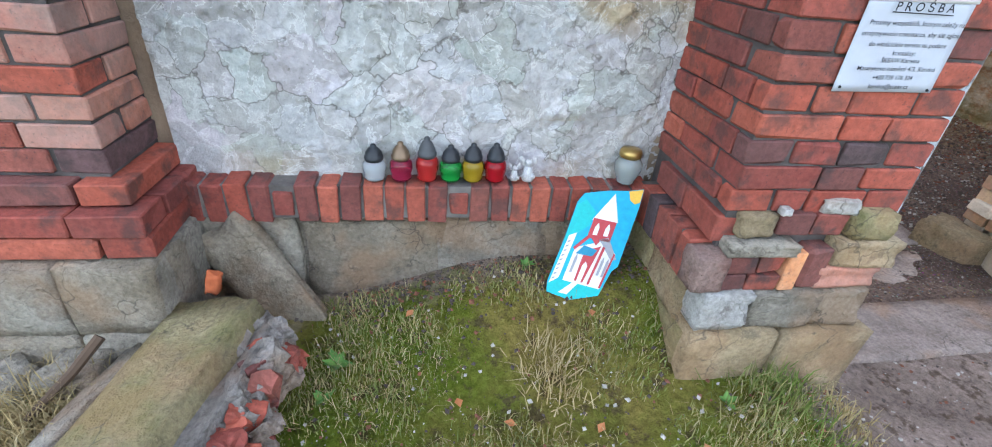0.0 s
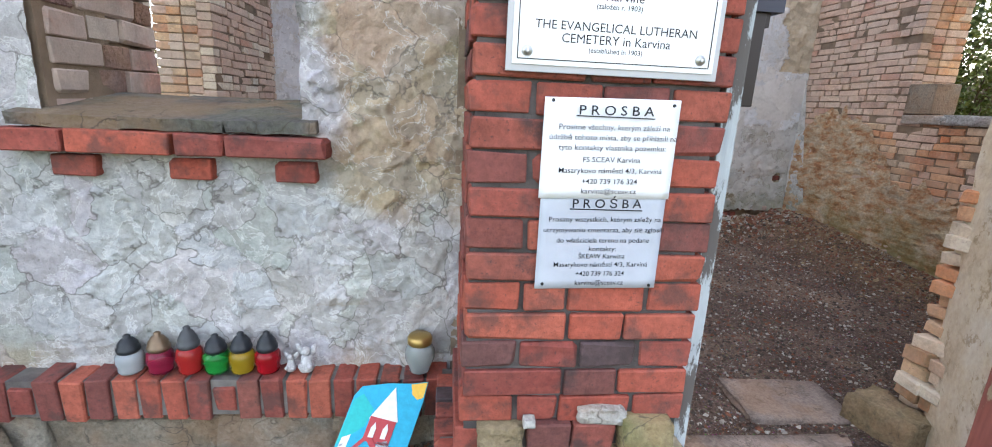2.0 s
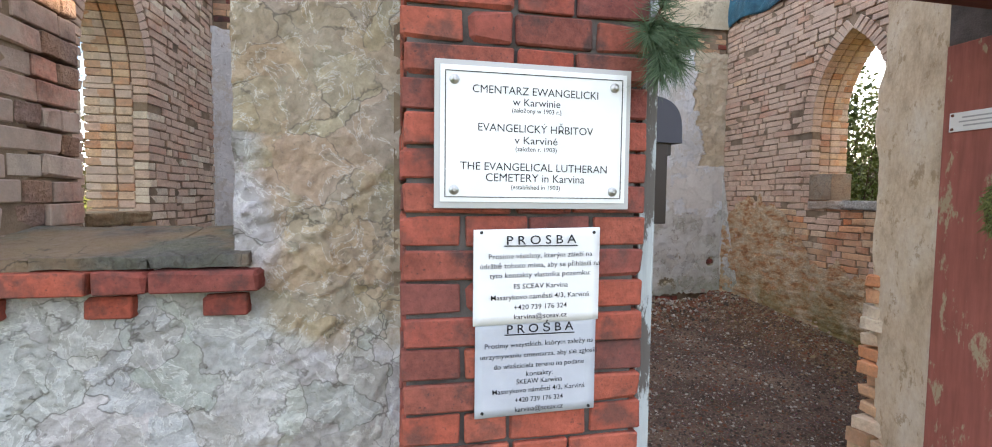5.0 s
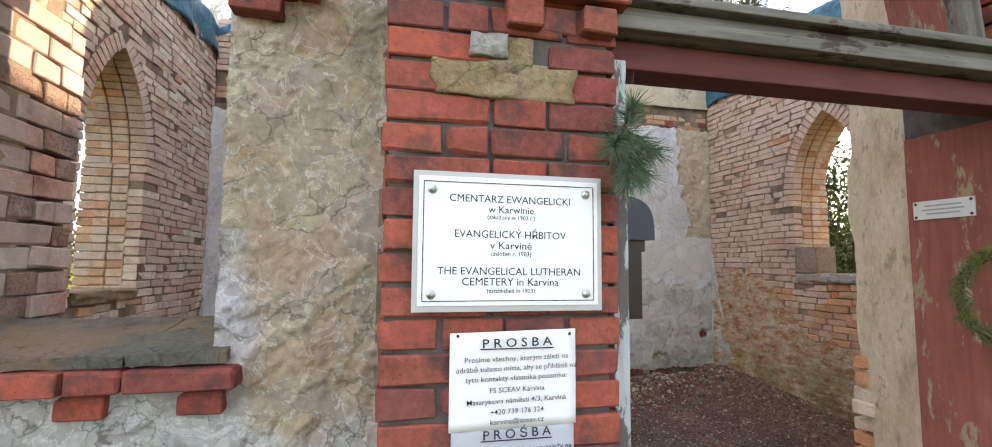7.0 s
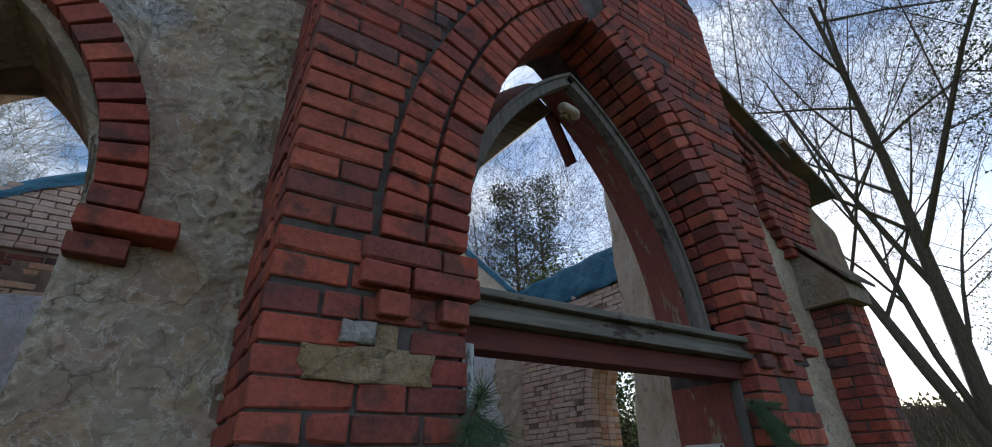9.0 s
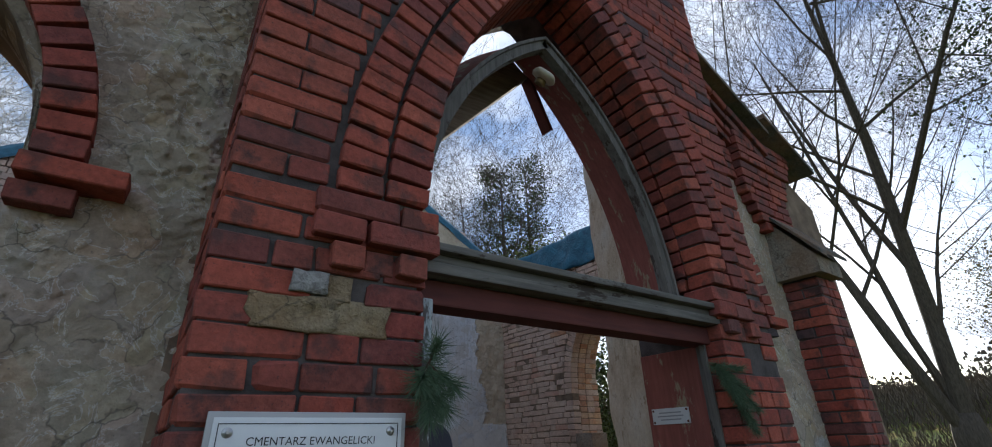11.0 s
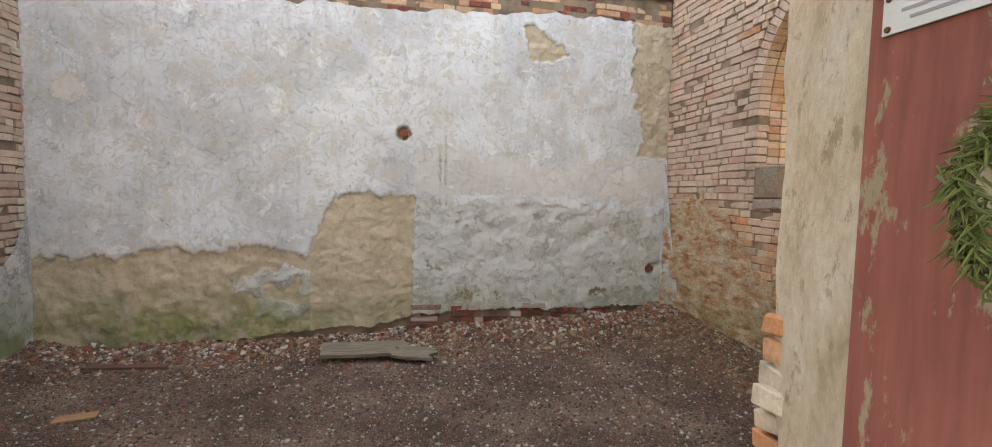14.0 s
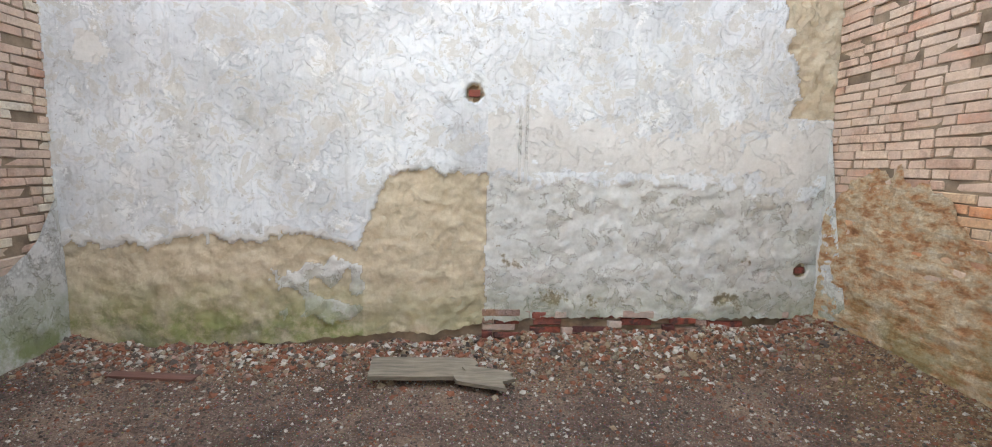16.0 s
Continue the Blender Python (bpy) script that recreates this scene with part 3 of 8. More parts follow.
def pier(bricks, x0, x1, y0, y1, z0, z1, mat, sides="LR", keep=None, jig=0.002, start=0, reverse=False):
    """A square brick pier that stands out towards -y, laid in bonded courses: headers and stretchers take turns at the corners."""
    z, row, w = z0, start, x1 - x0
    cut = 0.138
    while z + COURSE * 0.6 < z1:
        odd = row % 2
        xa = x0 + (0 if odd or "L" not in sides else cut)
        xb = x1 - (0 if odd or "R" not in sides else cut)
        n = max(1, round((xb - xa) / 0.2))
        split = (0.44, 0.24, 0.32) if odd else (0.5, 0.5) if row % 4 else (0.36, 0.64)
        lengths = tuple((xb - xa) * f for f in split) if 0.25 < xb - xa < 0.7 else ((xb - xa) / n,) * n
        face(bricks, (xa, y0, z), (1, 0, 0), (0, -1, 0), xb - xa, z, z + COURSE, mat, (lambda u, q: keep(xa + u, q)) if keep else None, depth=0.13, jig=jig, lengths=lengths)
        off = 0.14 if odd else 0.0
        for side, x, sign in (("L", x0, -1), ("R", x1, 1)):
            if side in sides and y1 - y0 - off > 0.05:
                start_y, along = (y1, -1) if sign < 0 else (y0 + off, 1)
                kinds = (SHORT, LONG) if odd else (LONG, SHORT)
                face(bricks, (x, start_y, z), (0, along, 0), (sign, 0, 0), y1 - y0 - off, z, z + COURSE, mat, (lambda u, q, x=x: keep(x, q)) if keep else None, jig=jig, lengths=kinds)
        z += COURSE
        row += 1


# ---- the plan ----
YF, YP, YI = 1.105, 1.60, 2.20          # portal face, outer render, inner face of the front wall
PX0, PX1, PX2, PX3 = 0.88, 1.45, 2.98, 3.46   # portal piers
XL, XR, YB = -1.31, 5.62, 6.47           # inner faces of the side and back walls
XLO, XRO, YBO = -1.78, 6.10, 6.95


def arch(x, c, half, spring, r):
    d = abs(x - c)
    return spring if d >= half else spring + math.sqrt(max(0.0, r * r - (d + r - half) ** 2))


WL = (0.04, 0.36, 2.66, 0.96)    # pointed windows of the front
WR = (3.95, 0.36, 2.66, 0.96)
WS = (4.45, 0.47, 2.66, 1.13)    # pointed windows of the side walls
DOOR = (2.215, 0.765, 2.60, 1.96)


def ground_z(x, y):
    s = lambda a, b, v: min(1, max(0, (v - a) / (b - a))) ** 2 * (3 - 2 * min(1, max(0, (v - a) / (b - a))))
    far = 0.36 + 0.02 * math.sin(x * 0.4) * math.sin(y * 0.5)
    left = 0.15 + 0.07 * s(0.3, 1.5, y) + 0.19 * s(-0.5, 0.45, x) * s(0.95, 1.35, y) * (1 - s(0.8, 0.95, x) * s(1.3, 1.0, y))
    left += 0.07 * s(0.55, 0.9, x) * s(0.6, 0.95, y)
    z = left + (0.05 - left) * s(1.2, 1.7, x)
    z = z + (0.30 - z) * s(2.9, 3.7, x)
    z = z + (far - z) * s(4.2, 5.4, x)
    z = z + (far - z) * s(-1.4, -3.0, x) if x < -1.4 else z
    z += (0.2 - z) * s(-0.5, -6, y) if y < -0.5 else 0
    d = math.hypot(x - 3, y - 2)
    z += 1.2 * s(60, 110, d) + 4.0 * s(34, 46, x) + 0.012 * noise.noise(Vector((x * 3, y * 3, 0))) + 0.006 * noise.noise(Vector((x * 11, y * 11, 3)))
    if XLO + 0.1 < x < XRO - 0.1 and 1.75 < y < YBO - 0.1:
        z = -0.35
    return z


def floor_z(x, y):
    s = lambda a, b, v: (lambda t: t * t * (3 - 2 * t))(min(1, max(0, (v - a) / (b - a))))
    back = s(5.75, 6.45, y) * (0.03 + 0.19 * s(0.2, 5.4, x) + 0.05 * noise.noise(Vector((x * 2.9, 7, 0))) + 0.03 * noise.noise(Vector((x * 7, y * 6, 2))))
    right = s(4.75, 5.6, x) * (0.10 + 0.25 * s(3.0, 6.2, y))
    door = 0.05 * s(2.7, 1.7, y)
    left = 0.04 * s(-0.6, -1.3, x)
    return max(back, right) + door + left + 0.018 * noise.noise(Vector((x * 2.2, y * 2.2, 1))) + 0.010 * noise.noise(Vector((x * 8, y * 8, 5))) + 0.006 * noise.noise(Vector((x * 21, y * 21, 7)))


# ground: one sheet to the horizon
gx = sorted(set([round(v, 3) for v in span(-3, 8, 0.08)] + [round(v, 2) for v in span(8, 34, 0.5)] + [-900, -300, -120, -60, -30, -15, -8, -5, 45, 60, 75, 100, 150, 300, 900]))
gy = sorted(set([round(v, 3) for v in span(-1.5, 2.0, 0.08)] + [round(v, 2) for v in span(2.0, 8.0, 0.25)] + [round(v, 2) for v in span(8, 30, 1.0)] + [-900, -300, -120, -60, -40, -25, -15, -9, -6, -4, -2.5, 45, 60, 75, 100, 150, 300, 900]))
bm = bmesh.new()
lay = bm.verts.layers.float.new("bare")
grid = []
for x in gx:
    col = []
    for y in gy:
        v = bm.verts.new((x, y, ground_z(x, y)))
        path = max(0.0, 1 - max(0.0, abs(x - 2.25 - 0.25 * (y < 0.3) * y) - 0.75) / 0.45) * (1 if y < 2.4 else 0)
        under = max(0.0, 1 - (1.5 - y) / 0.45) * (0.55 if -1 < x < 1.0 and 0.8 < y < 1.7 else 0)
        v[lay] = max(path, under)
        col.append(v)
    grid.append(col)
for a, b in zip(grid, grid[1:]):
    for j in range(len(gy) - 1):
        bm.faces.new((a[j], b[j], b[j + 1], a[j + 1]))
ground = smooth(part("ground", bm, GROUND))
tagged(ground, "grassy winter ground with a bare trodden path", "ground", kind="structure")

bm = bmesh.new()
lay = bm.verts.layers.float.new("debris")


def floor_at(x, y):
    e = max(min(1, max(0, (y - 5.5) / 0.8)) * min(1, max(0.15, (x + 0.6) / 1.2)), min(1, max(0, (x - 4.7) / 0.6)) * min(1, max(0, (y - 2.6) / 1.5)))
    return Vector((x, y, floor_z(x, y))), e


sheet(bm, span(XLO + 0.1, XRO - 0.1, 0.035), lambda x: 1.55, lambda x: YBO - 0.1, 0.035, floor_at, (lay,))
floor = smooth(part("floor", bm, EARTH))
tagged(floor, "dark trodden earth floor strewn with brick crumbs", "floor", kind="structure")


def solid(bm, us, segs, y0, y1, side=False):
    """Masonry columns between y0 and y1; segs(u) gives the solid stretches of height."""
    for a, b in zip(us, us[1:]):
        m = (a + b) / 2
        for (l0, h0), (l1, h1) in zip(segs(a + (m - a) * 0.02), segs(b - (b - m) * 0.02)):
            pts = [(a, y0, l0), (b, y0, l1), (b, y1, l1), (a, y1, l0), (a, y0, h0), (b, y0, h1), (b, y1, h1), (a, y1, h0)]
            vs = [bm.verts.new((p[1], p[0], p[2]) if side else p) for p in pts]
            for f in ((3, 2, 1, 0), (4, 5, 6, 7), (0, 1, 5, 4), (1, 2, 6, 5), (2, 3, 7, 6), (3, 0, 4, 7)):
                bm.faces.new([vs[i] for i in (f[::-1] if side else f)])
    bmesh.ops.remove_doubles(bm, verts=bm.verts[:], dist=2e-4)


def gable_front(x):
    d = abs(x - 2.17)
    return 4.38 + (2.80 - d) * 0.53 if d < 2.80 else 4.54 - (d - 2.90) * 0.5


def opened(c, sill, top):
    def segs(x):
        if abs(x - c[0]) < c[1]:
            return [(-0.4, sill), (arch(x, *c), top(x))]
        return [(-0.4, top(x))]
    return segs


def us_for(a, b, c, step=0.2, fine=0.03):
    out = span(a, c[0] - c[1], step) + span(c[0] - c[1], c[0] + c[1], fine)[1:] + span(c[0] + c[1], b, step)[1:]
    return out


# front wall
bm = bmesh.new()
solid(bm, us_for(XLO, PX0 + 0.02, WL), opened(WL, 1.50, gable_front), YP + 0.025, 1.92)
solid(bm, us_for(XLO, PX0 + 0.02, WL), opened((WL[0], WL[1] + 0.03, WL[2], WL[3]), 1.50, lambda x: 4.3), 1.92, YI)
solid(bm, us_for(PX3 - 0.02, XRO, WR), opened(WR, 1.50, gable_front), YP + 0.025, 1.92)
solid(bm, us_for(PX3 - 0.02, XRO, WR), opened((WR[0], WR[1] + 0.03, WR[2], WR[3]), 1.50, lambda x: 4.25 + 0.1 * math.sin(x * 9)), 1.92, YI)
wall_front = part("wall_front", bm, LOAM)
tagged(wall_front, "ruined rendered front wall with pointed windows", "wall", kind="structure")


def quad_prism(bm, pts, z0, z1):
    lo = [bm.verts.new((x, y, z0)) for x, y in pts]
    hi = [bm.verts.new((x, y, z1)) for x, y in pts]
    n = len(pts)
    bm.faces.new(lo[::-1])
    bm.faces.new(hi)
    for i in range(n):
        bm.faces.new((lo[i], lo[(i + 1) % n], hi[(i + 1) % n], hi[i]))


# door jambs behind the portal, splayed
for nm, pts, top in (("jamb_core", [(3.09, 1.60), (3.47, 1.60), (3.47, YI - 0.02), (3.42, YI - 0.02)], 4.18), ("jamb_core", [(0.86, 1.60), (1.34, 1.60), (1.02, YI - 0.02), (0.86, YI - 0.02)], 4.3)):
    bm = bmesh.new()
    quad_prism(bm, pts, -0.3, top)
    part(nm, bm, LOAM, wall_front, "earthy masonry behind the plaster")


# outer render of the bays, flaking
def render_relief(x, z, seed=0.0):
    p = Vector((x, z, seed))
    big = noise.noise(p * 2.1)
    q = p + Vector((noise.noise(p * 4.3), noise.noise(p * 4.3 + Vector((7, 0, 0))), 0)) * 0.10
    n = noise.noise(q * 7.5 + Vector((3, 1, 0))) + 0.5 * noise.noise(q * 17) + 0.2 * noise.noise(p * 37)
    lv = n * 2.7
    fr = lv - math.floor(lv)
    calm = 0.55 + 0.45 * max(-1, min(1, 2.2 * noise.noise(p * 1.7 + Vector((0, 9, 0)))))
    flake = ((math.floor(lv) + min(1.0, fr * 12)) * 0.0085 + 0.011 * max(0.0, 1 - abs(fr - 0.10) / 0.10)) * calm
    coat = 0.5 + 0.75 * big + 0.25 * noise.noise(p * 7)
    rough = 0.5 + 0.5 * (x > 0.45 or z > 1.6)
    d = flake + 0.012 * big + (0.006 * noise.noise(p * 19) + 0.004 * noise.noise(p * 42)) * rough
    return d, coat


def bay(name, xa, xb, win, seed, step, sill=1.50, z0=0.60, top=3.9):
    bm = bmesh.new()
    lay = bm.verts.layers.float.new("coat")

    def f(x, z):
        d, c = render_relief(x, z, seed)
        pale = 0.5 * max(0, 1 - abs(z - 1.1) / 0.7)
        brown = 0.45 * max(0, min(1, (x - 0.40) / 0.15 + 0.5 * noise.noise(Vector((x * 4, z * 4, 1))))) * (z > 0.95) + 0.3 * (z > 1.9)
        return Vector((x, YP - d, z)), c + pale - brown

    c, h = win[0], win[1]
    sheet(bm, span(xa, c - h, step), lambda x: z0, lambda x: top, step, f, (lay,))
    sheet(bm, span(c - h, c + h, step), lambda x: z0, lambda x: sill, step, f, (lay,))
    sheet(bm, span(c - h, c + h, step), lambda x: arch(x, *win), lambda x: top, step, f, (lay,))
    sheet(bm, span(c + h, xb, step), lambda x: z0, lambda x: top, step, f, (lay,))
    # reveals turn into the wall
    for s in (-1, 1) if seed else (1,):
        xe = c + s * h

        def g(t, z, xe=xe, s=s):
            d, cc = render_relief(t * 1.0 + 7 * s, z, seed)
            return Vector((xe - s * (0.012 + 0.5 * d) * min(1, t * 8), YP - render_relief(xe, z, seed)[0] * max(0, 1 - t * 8) + t, z)), cc - 0.6
        us = span(0, 0.36, step)
        sheet(bm, us if s < 0 else us, lambda t: sill, lambda t: win[2], step, g, (lay,))
    n = 40
    ang0 = math.acos((win[3] - h) / win[3])
    for s in (-1, 1):
        def g(t, k, s=s):
            a = ang0 * k
            x = c + s * (h - win[3] + win[3] * math.cos(a))
            z = win[2] + win[3] * math.sin(a)
            return Vector((x, YP + t, z - 0.008 * noise.noise(Vector((x * 9, t * 9, z * 9))))), 0.1
        sheet(bm, span(0, 0.36, 0.04), lambda t: 0.0, lambda t: 1.0, 1 / n, g, (lay,))
    ob = smooth(part(name, bm, RENDER_OUT, wall_front, "flaking grey lime render"))
    return ob


bay("render_coat", -0.80, PX0 + 0.01, WL, 0.0, 0.009)
bay("render_coat", PX3 - 0.01, 5.05, WR, 4.0, 0.03, z0=0.6)

# plastered splay of the right door jamb, broken along its inner edge
bm = bmesh.new()
lay, lay2 = bm.verts.layers.float.new("coat"), bm.verts.layers.float.new("algae")


def splay_right(t, z):
    p = Vector((t * 3, z * 1.1, 2.0))
    edge = 0.40 + 0.06 * noise.noise(Vector((z * 2.1, 5, 0))) + 0.025 * noise.noise(Vector((z * 8, 1, 0)))
    if z < 1.0:
        edge = 0.34 - 0.05 * (z < 0.55) + 0.02 * noise.noise(Vector((z * 9, 2, 0)))
    k = t * edge / 0.40
    x, y = 3.045 + 0.345 * k / 0.55, 1.60 + 0.60 * k / 0.55
    d = 0.012 * noise.noise(p * 1.7) + 0.006 * noise.noise(p * 6)
    return Vector((x - 0.86 * (0.012 + d), y + 0.5 * d, z)), 0.60 + 0.3 * noise.noise(p), 0.1


sheet(bm, span(0.02, 0.52, 0.03), lambda t: 0.0, lambda t: 4.12 + 0.08 * noise.noise(Vector((t * 9, 0, 0))), 0.03, splay_right, (lay, lay2))
smooth(part("plaster_reveal", bm, CREAM, wall_front, "cream plaster of the door reveal, broken at the edge"))

# portal block: core with the arched opening
def portal_top(x):
    d = abs(x - 2.17)
    return 6.4 - 1.9 * max(0, d - 0.55)


bm = bmesh.new()
CORE = DOOR[1] + 0.025
solid(bm, span(PX0 + 0.012, DOOR[0] - CORE, 0.3) + span(DOOR[0] - CORE, DOOR[0] + CORE, 0.05)[1:] + span(DOOR[0] + CORE, PX3 - 0.012, 0.3)[1:],
      lambda x: [(arch(x, DOOR[0], CORE, DOOR[2], DOOR[3] + 0.025), portal_top(x))] if abs(x - DOOR[0]) < CORE - 0.0001 else [(0.2, portal_top(x))], YF + 0.012, 1.235)
WIDE = DOOR[1] + 0.10
solid(bm, span(PX0 + 0.012, DOOR[0] - WIDE, 0.3) + span(DOOR[0] - WIDE, DOOR[0] + WIDE, 0.05)[1:] + span(DOOR[0] + WIDE, PX3 - 0.012, 0.3)[1:],
      lambda x: [(arch(x, DOOR[0], WIDE, DOOR[2], DOOR[3] + 0.10), portal_top(x))] if abs(x - DOOR[0]) < WIDE - 0.001 else [(0.2, portal_top(x))], 1.236, YP + 0.03)
portal = part("wall_portal", bm, MORTAR)
tagged(portal, "red brick portal with a pointed arch and two piers", "wall", kind="structure")

# corner buttresses
def buttress(name, x0, x1, s):
    bm = boxes((x0 + 0.012, x1 - 0.012, 1.347, 1.64, 0.60, 3.04))
    return tagged(part(name, bm, MORTAR), "red brick buttress on a stepped brick and stone foot", "wall", kind="structure")


but_r = buttress("wall_buttress_1", 4.90, 5.22, 1)
but_l = buttress("wall_buttress_2", -1.45, -0.85, -1)

# side walls and back wall, masonry cores
bm = bmesh.new()
solid(bm, us_for(YI, YBO, WS, 0.5), opened(WS, 1.50, lambda y: 4.70), XLO, XL - 0.012, side=True)
wall_left = tagged(part("wall_left", bm, LOAM), "bare brick side wall with a pointed window", "wall", kind="structure")
bm = bmesh.new()
solid(bm, us_for(YI, YBO, WS, 0.5), opened(WS, 1.68, lambda y: 4.70), XR + 0.012, XRO, side=True)
wall_right = tagged(part("wall_right", bm, LOAM), "bare brick side wall with a pointed window", "wall", kind="structure")


def back_top(x):
    return 4.78 + max(0.0, (3.45 - abs(x - 2.15)) * 0.6)


bm = bmesh.new()
solid(bm, span(XL, XR, 0.2), lambda x: [(-0.4, back_top(x))], YB + 0.03, YBO)
wall_back = tagged(part("wall_back", bm, LOAM), "plastered back gable wall with peeling limewash", "wall", kind="structure")


# limewashed plaster of the back wall
def plaster_foot(x):
    return 0.0 + 0.26 * min(1, max(0, (x + 0.2) / 3.2)) + 0.05 * (1 if x > 2.5 else 0) + 0.055 * noise.noise(Vector((x * 2.3, 4, 0))) + 0.035 * noise.noise(Vector((x * 9, 4, 0))) + 0.02 * noise.noise(Vector((x * 23, 4, 0)))


def plaster_head(x):
    return 3.70 + 0.16 * min(1, max(0, (x - 2.2) / 2.0)) + 0.05 * noise.noise(Vector((x * 3.1, 8, 0))) + 0.03 * noise.noise(Vector((x * 9, 8, 0)))


def back_coat(x, z):
    """1: limewash, 0.5: grey undercoat, 0.1: bare tan render."""
    e = 0.07 * noise.noise(Vector((x * 3.3, z * 3.3, 2))) + 0.04 * noise.noise(Vector((x * 11, z * 11, 2))) + 0.02 * noise.noise(Vector((x * 27, z * 27, 2)))
    low_left = 0.99 + 0.05 * math.sin(x * 2.4 + 0.6) + 1.6 * e
    c = 1.0
    if x < 1.35:
        c = 0.5 + (z - low_left) * 6
        c = 0.15 if c < 0.45 else max(c, 0.8)
        if z < 0.80 + 2.5 * e and x + 3 * e > 0.55 and z > 0.30 + 2 * e and noise.noise(Vector((x * 5, z * 5, 6))) > -0.1:
            c = 0.55
    pl, pr = 1.30 + 0.30 * min(1, max(0, (z - 0.95) / 0.7)) ** 2, 2.43
    top = 1.66 - 0.5 * max(0, (1.62 - x)) ** 1.2
    if pl + 0.9 * e < x < pr + 0.35 * e and z < top + e:
        c = 0.12
    if x >= pr + 0.5 * e:
        edge = 1.58 - 0.10 * min(1, max(0, (x - 4.4) / 0.6)) + 1.5 * e
        if z < edge:
            c = 0.55
            if z < 1.05 + 2.5 * e + 0.15 * math.sin(x * 3.1):
                c = 0.45 + 0.25 * noise.noise(Vector((x * 3, z * 3, 9)))
        elif z < 2.12 + 5 * e + 0.10 * math.sin(x * 2.7) and z > edge + 0.10 + 1.2 * abs(e):
            c = 0.77
        if z > 2.2 and (x > 5.2 + 2 * e - 0.12 * (z > 3.0) or (x > 3.2 and noise.noise(Vector((x * 1.7, z * 1.9, 5))) + 3.2 * e > 0.62 - 0.12 * (z - 2.2))):
            c = 0.15
    elif z > 2.4 and noise.noise(Vector((x * 1.5, z * 1.7, 8))) + 2.5 * e > 0.50:
        c = 0.78
    return c


bm = bmesh.new()
lay, lay2 = bm.verts.layers.float.new("coat"), bm.verts.layers.float.new("algae")
HOLES = ((2.30, 2.35, 0.085, 0.075), (5.443, 0.786, 0.06, 0.065), (3.45, 3.30, 0.10, 0.05))


def back_face(x, z):
    c = back_coat(x, z)
    p = Vector((x, z, 1.0))
    d = 0.022 * (0 if c < 0.32 else (1 if c > 0.66 else 0.55))
    rough = 0.010 if c < 0.32 else 0.004
    d += rough * (noise.noise(p * 9) + 0.6 * noise.noise(p * 21)) + 0.012 * noise.noise(p * 0.9)
    if c < 0.66:
        n = noise.noise(p * 6) + 0.5 * noise.noise(p * 15)
        d += 0.012 * (math.floor(n * 2.5) + min(1.0, (n * 2.5 % 1) * 5)) * 0.6
    for hx, hz, ra, rb in HOLES[:2]:
        q = math.hypot((x - hx) / ra, (z - hz) / rb) + 0.25 * noise.noise(p * 14)
        if q < 1.0:
            d -= 0.05
            c = 0.1
    if (abs(x - 2.712) < 0.013 or abs(x - 2.775) < 0.010) and 1.55 < z < 2.25 + 0.1 * (x > 2.74):
        c = 0.5
        d -= 0.008
    wet = max(0.0, min(1.0, (0.72 - z) / 0.5)) * (1.0 if x < 1.3 else 0.55) + 0.25 * max(0, 1 - abs(x - XR) / 0.5) * (z < 1.2)
    return Vector((x, YB - d, z)), c, wet


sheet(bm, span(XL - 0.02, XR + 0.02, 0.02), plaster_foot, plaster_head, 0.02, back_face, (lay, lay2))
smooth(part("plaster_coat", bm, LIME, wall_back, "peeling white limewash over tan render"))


# plaster left on the foot of the side walls and in their corners
def side_plaster(name, xw, s, top):
    bm = bmesh.new()
    lay, lay2 = bm.verts.layers.float.new("coat"), bm.verts.layers.float.new("algae")

    def f(y, z):
        p = Vector((y, z, 7 * s))
        d = 0.018 + 0.008 * noise.noise(p * 5) + 0.005 * noise.noise(p * 15)
        return Vector((xw - s * d, y, z)), 0.62 + 0.3 * noise.noise(p * 1.3), max(0, min(1, (0.75 - z) / 0.6))
    lo = lambda y: floor_z(xw - s * 0.1, y) - 0.1
    sheet(bm, span(2.5, YB, 0.03) if s < 0 else span(5.75, YB, 0.02), lo, lambda y: max(lo(y) + 0.02, top(y)), 0.03, f, (lay, lay2))
    bmesh.ops.reverse_faces(bm, faces=bm.faces[:]) if s > 0 else None
    return bm, f


bm, _ = side_plaster("plaster", XL, -1, lambda y: 0.66 + 0.75 * max(0, (y - 5.5) / 0.97) ** 2 + 0.08 * noise.noise(Vector((y * 3, 0, 0))) + 0.04 * noise.noise(Vector((y * 11, 0, 0))))
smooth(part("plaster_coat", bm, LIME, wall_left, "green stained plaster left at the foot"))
bm, _ = side_plaster("plaster", XR, 1, lambda y: 2.2 * min(1, max(0, (y - 5.8) / 0.65)) ** 1.6 + 0.1 * noise.noise(Vector((y * 5, 2, 0))))
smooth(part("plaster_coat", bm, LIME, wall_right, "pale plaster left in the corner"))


# eroded facing low on the right-hand wall
bm = bmesh.new()


def eroded(y, z):
    p = Vector((y, z * 1.6, 3.0))
    d = 0.020 + 0.022 * noise.noise(p * 3) + 0.016 * noise.noise(p * 8) + 0.010 * noise.noise(p * 19)
    lay_z = z * 13.4
    d += 0.010 * (lay_z - math.floor(lay_z) - 0.5)
    return (Vector((XR - d, y, z)),)


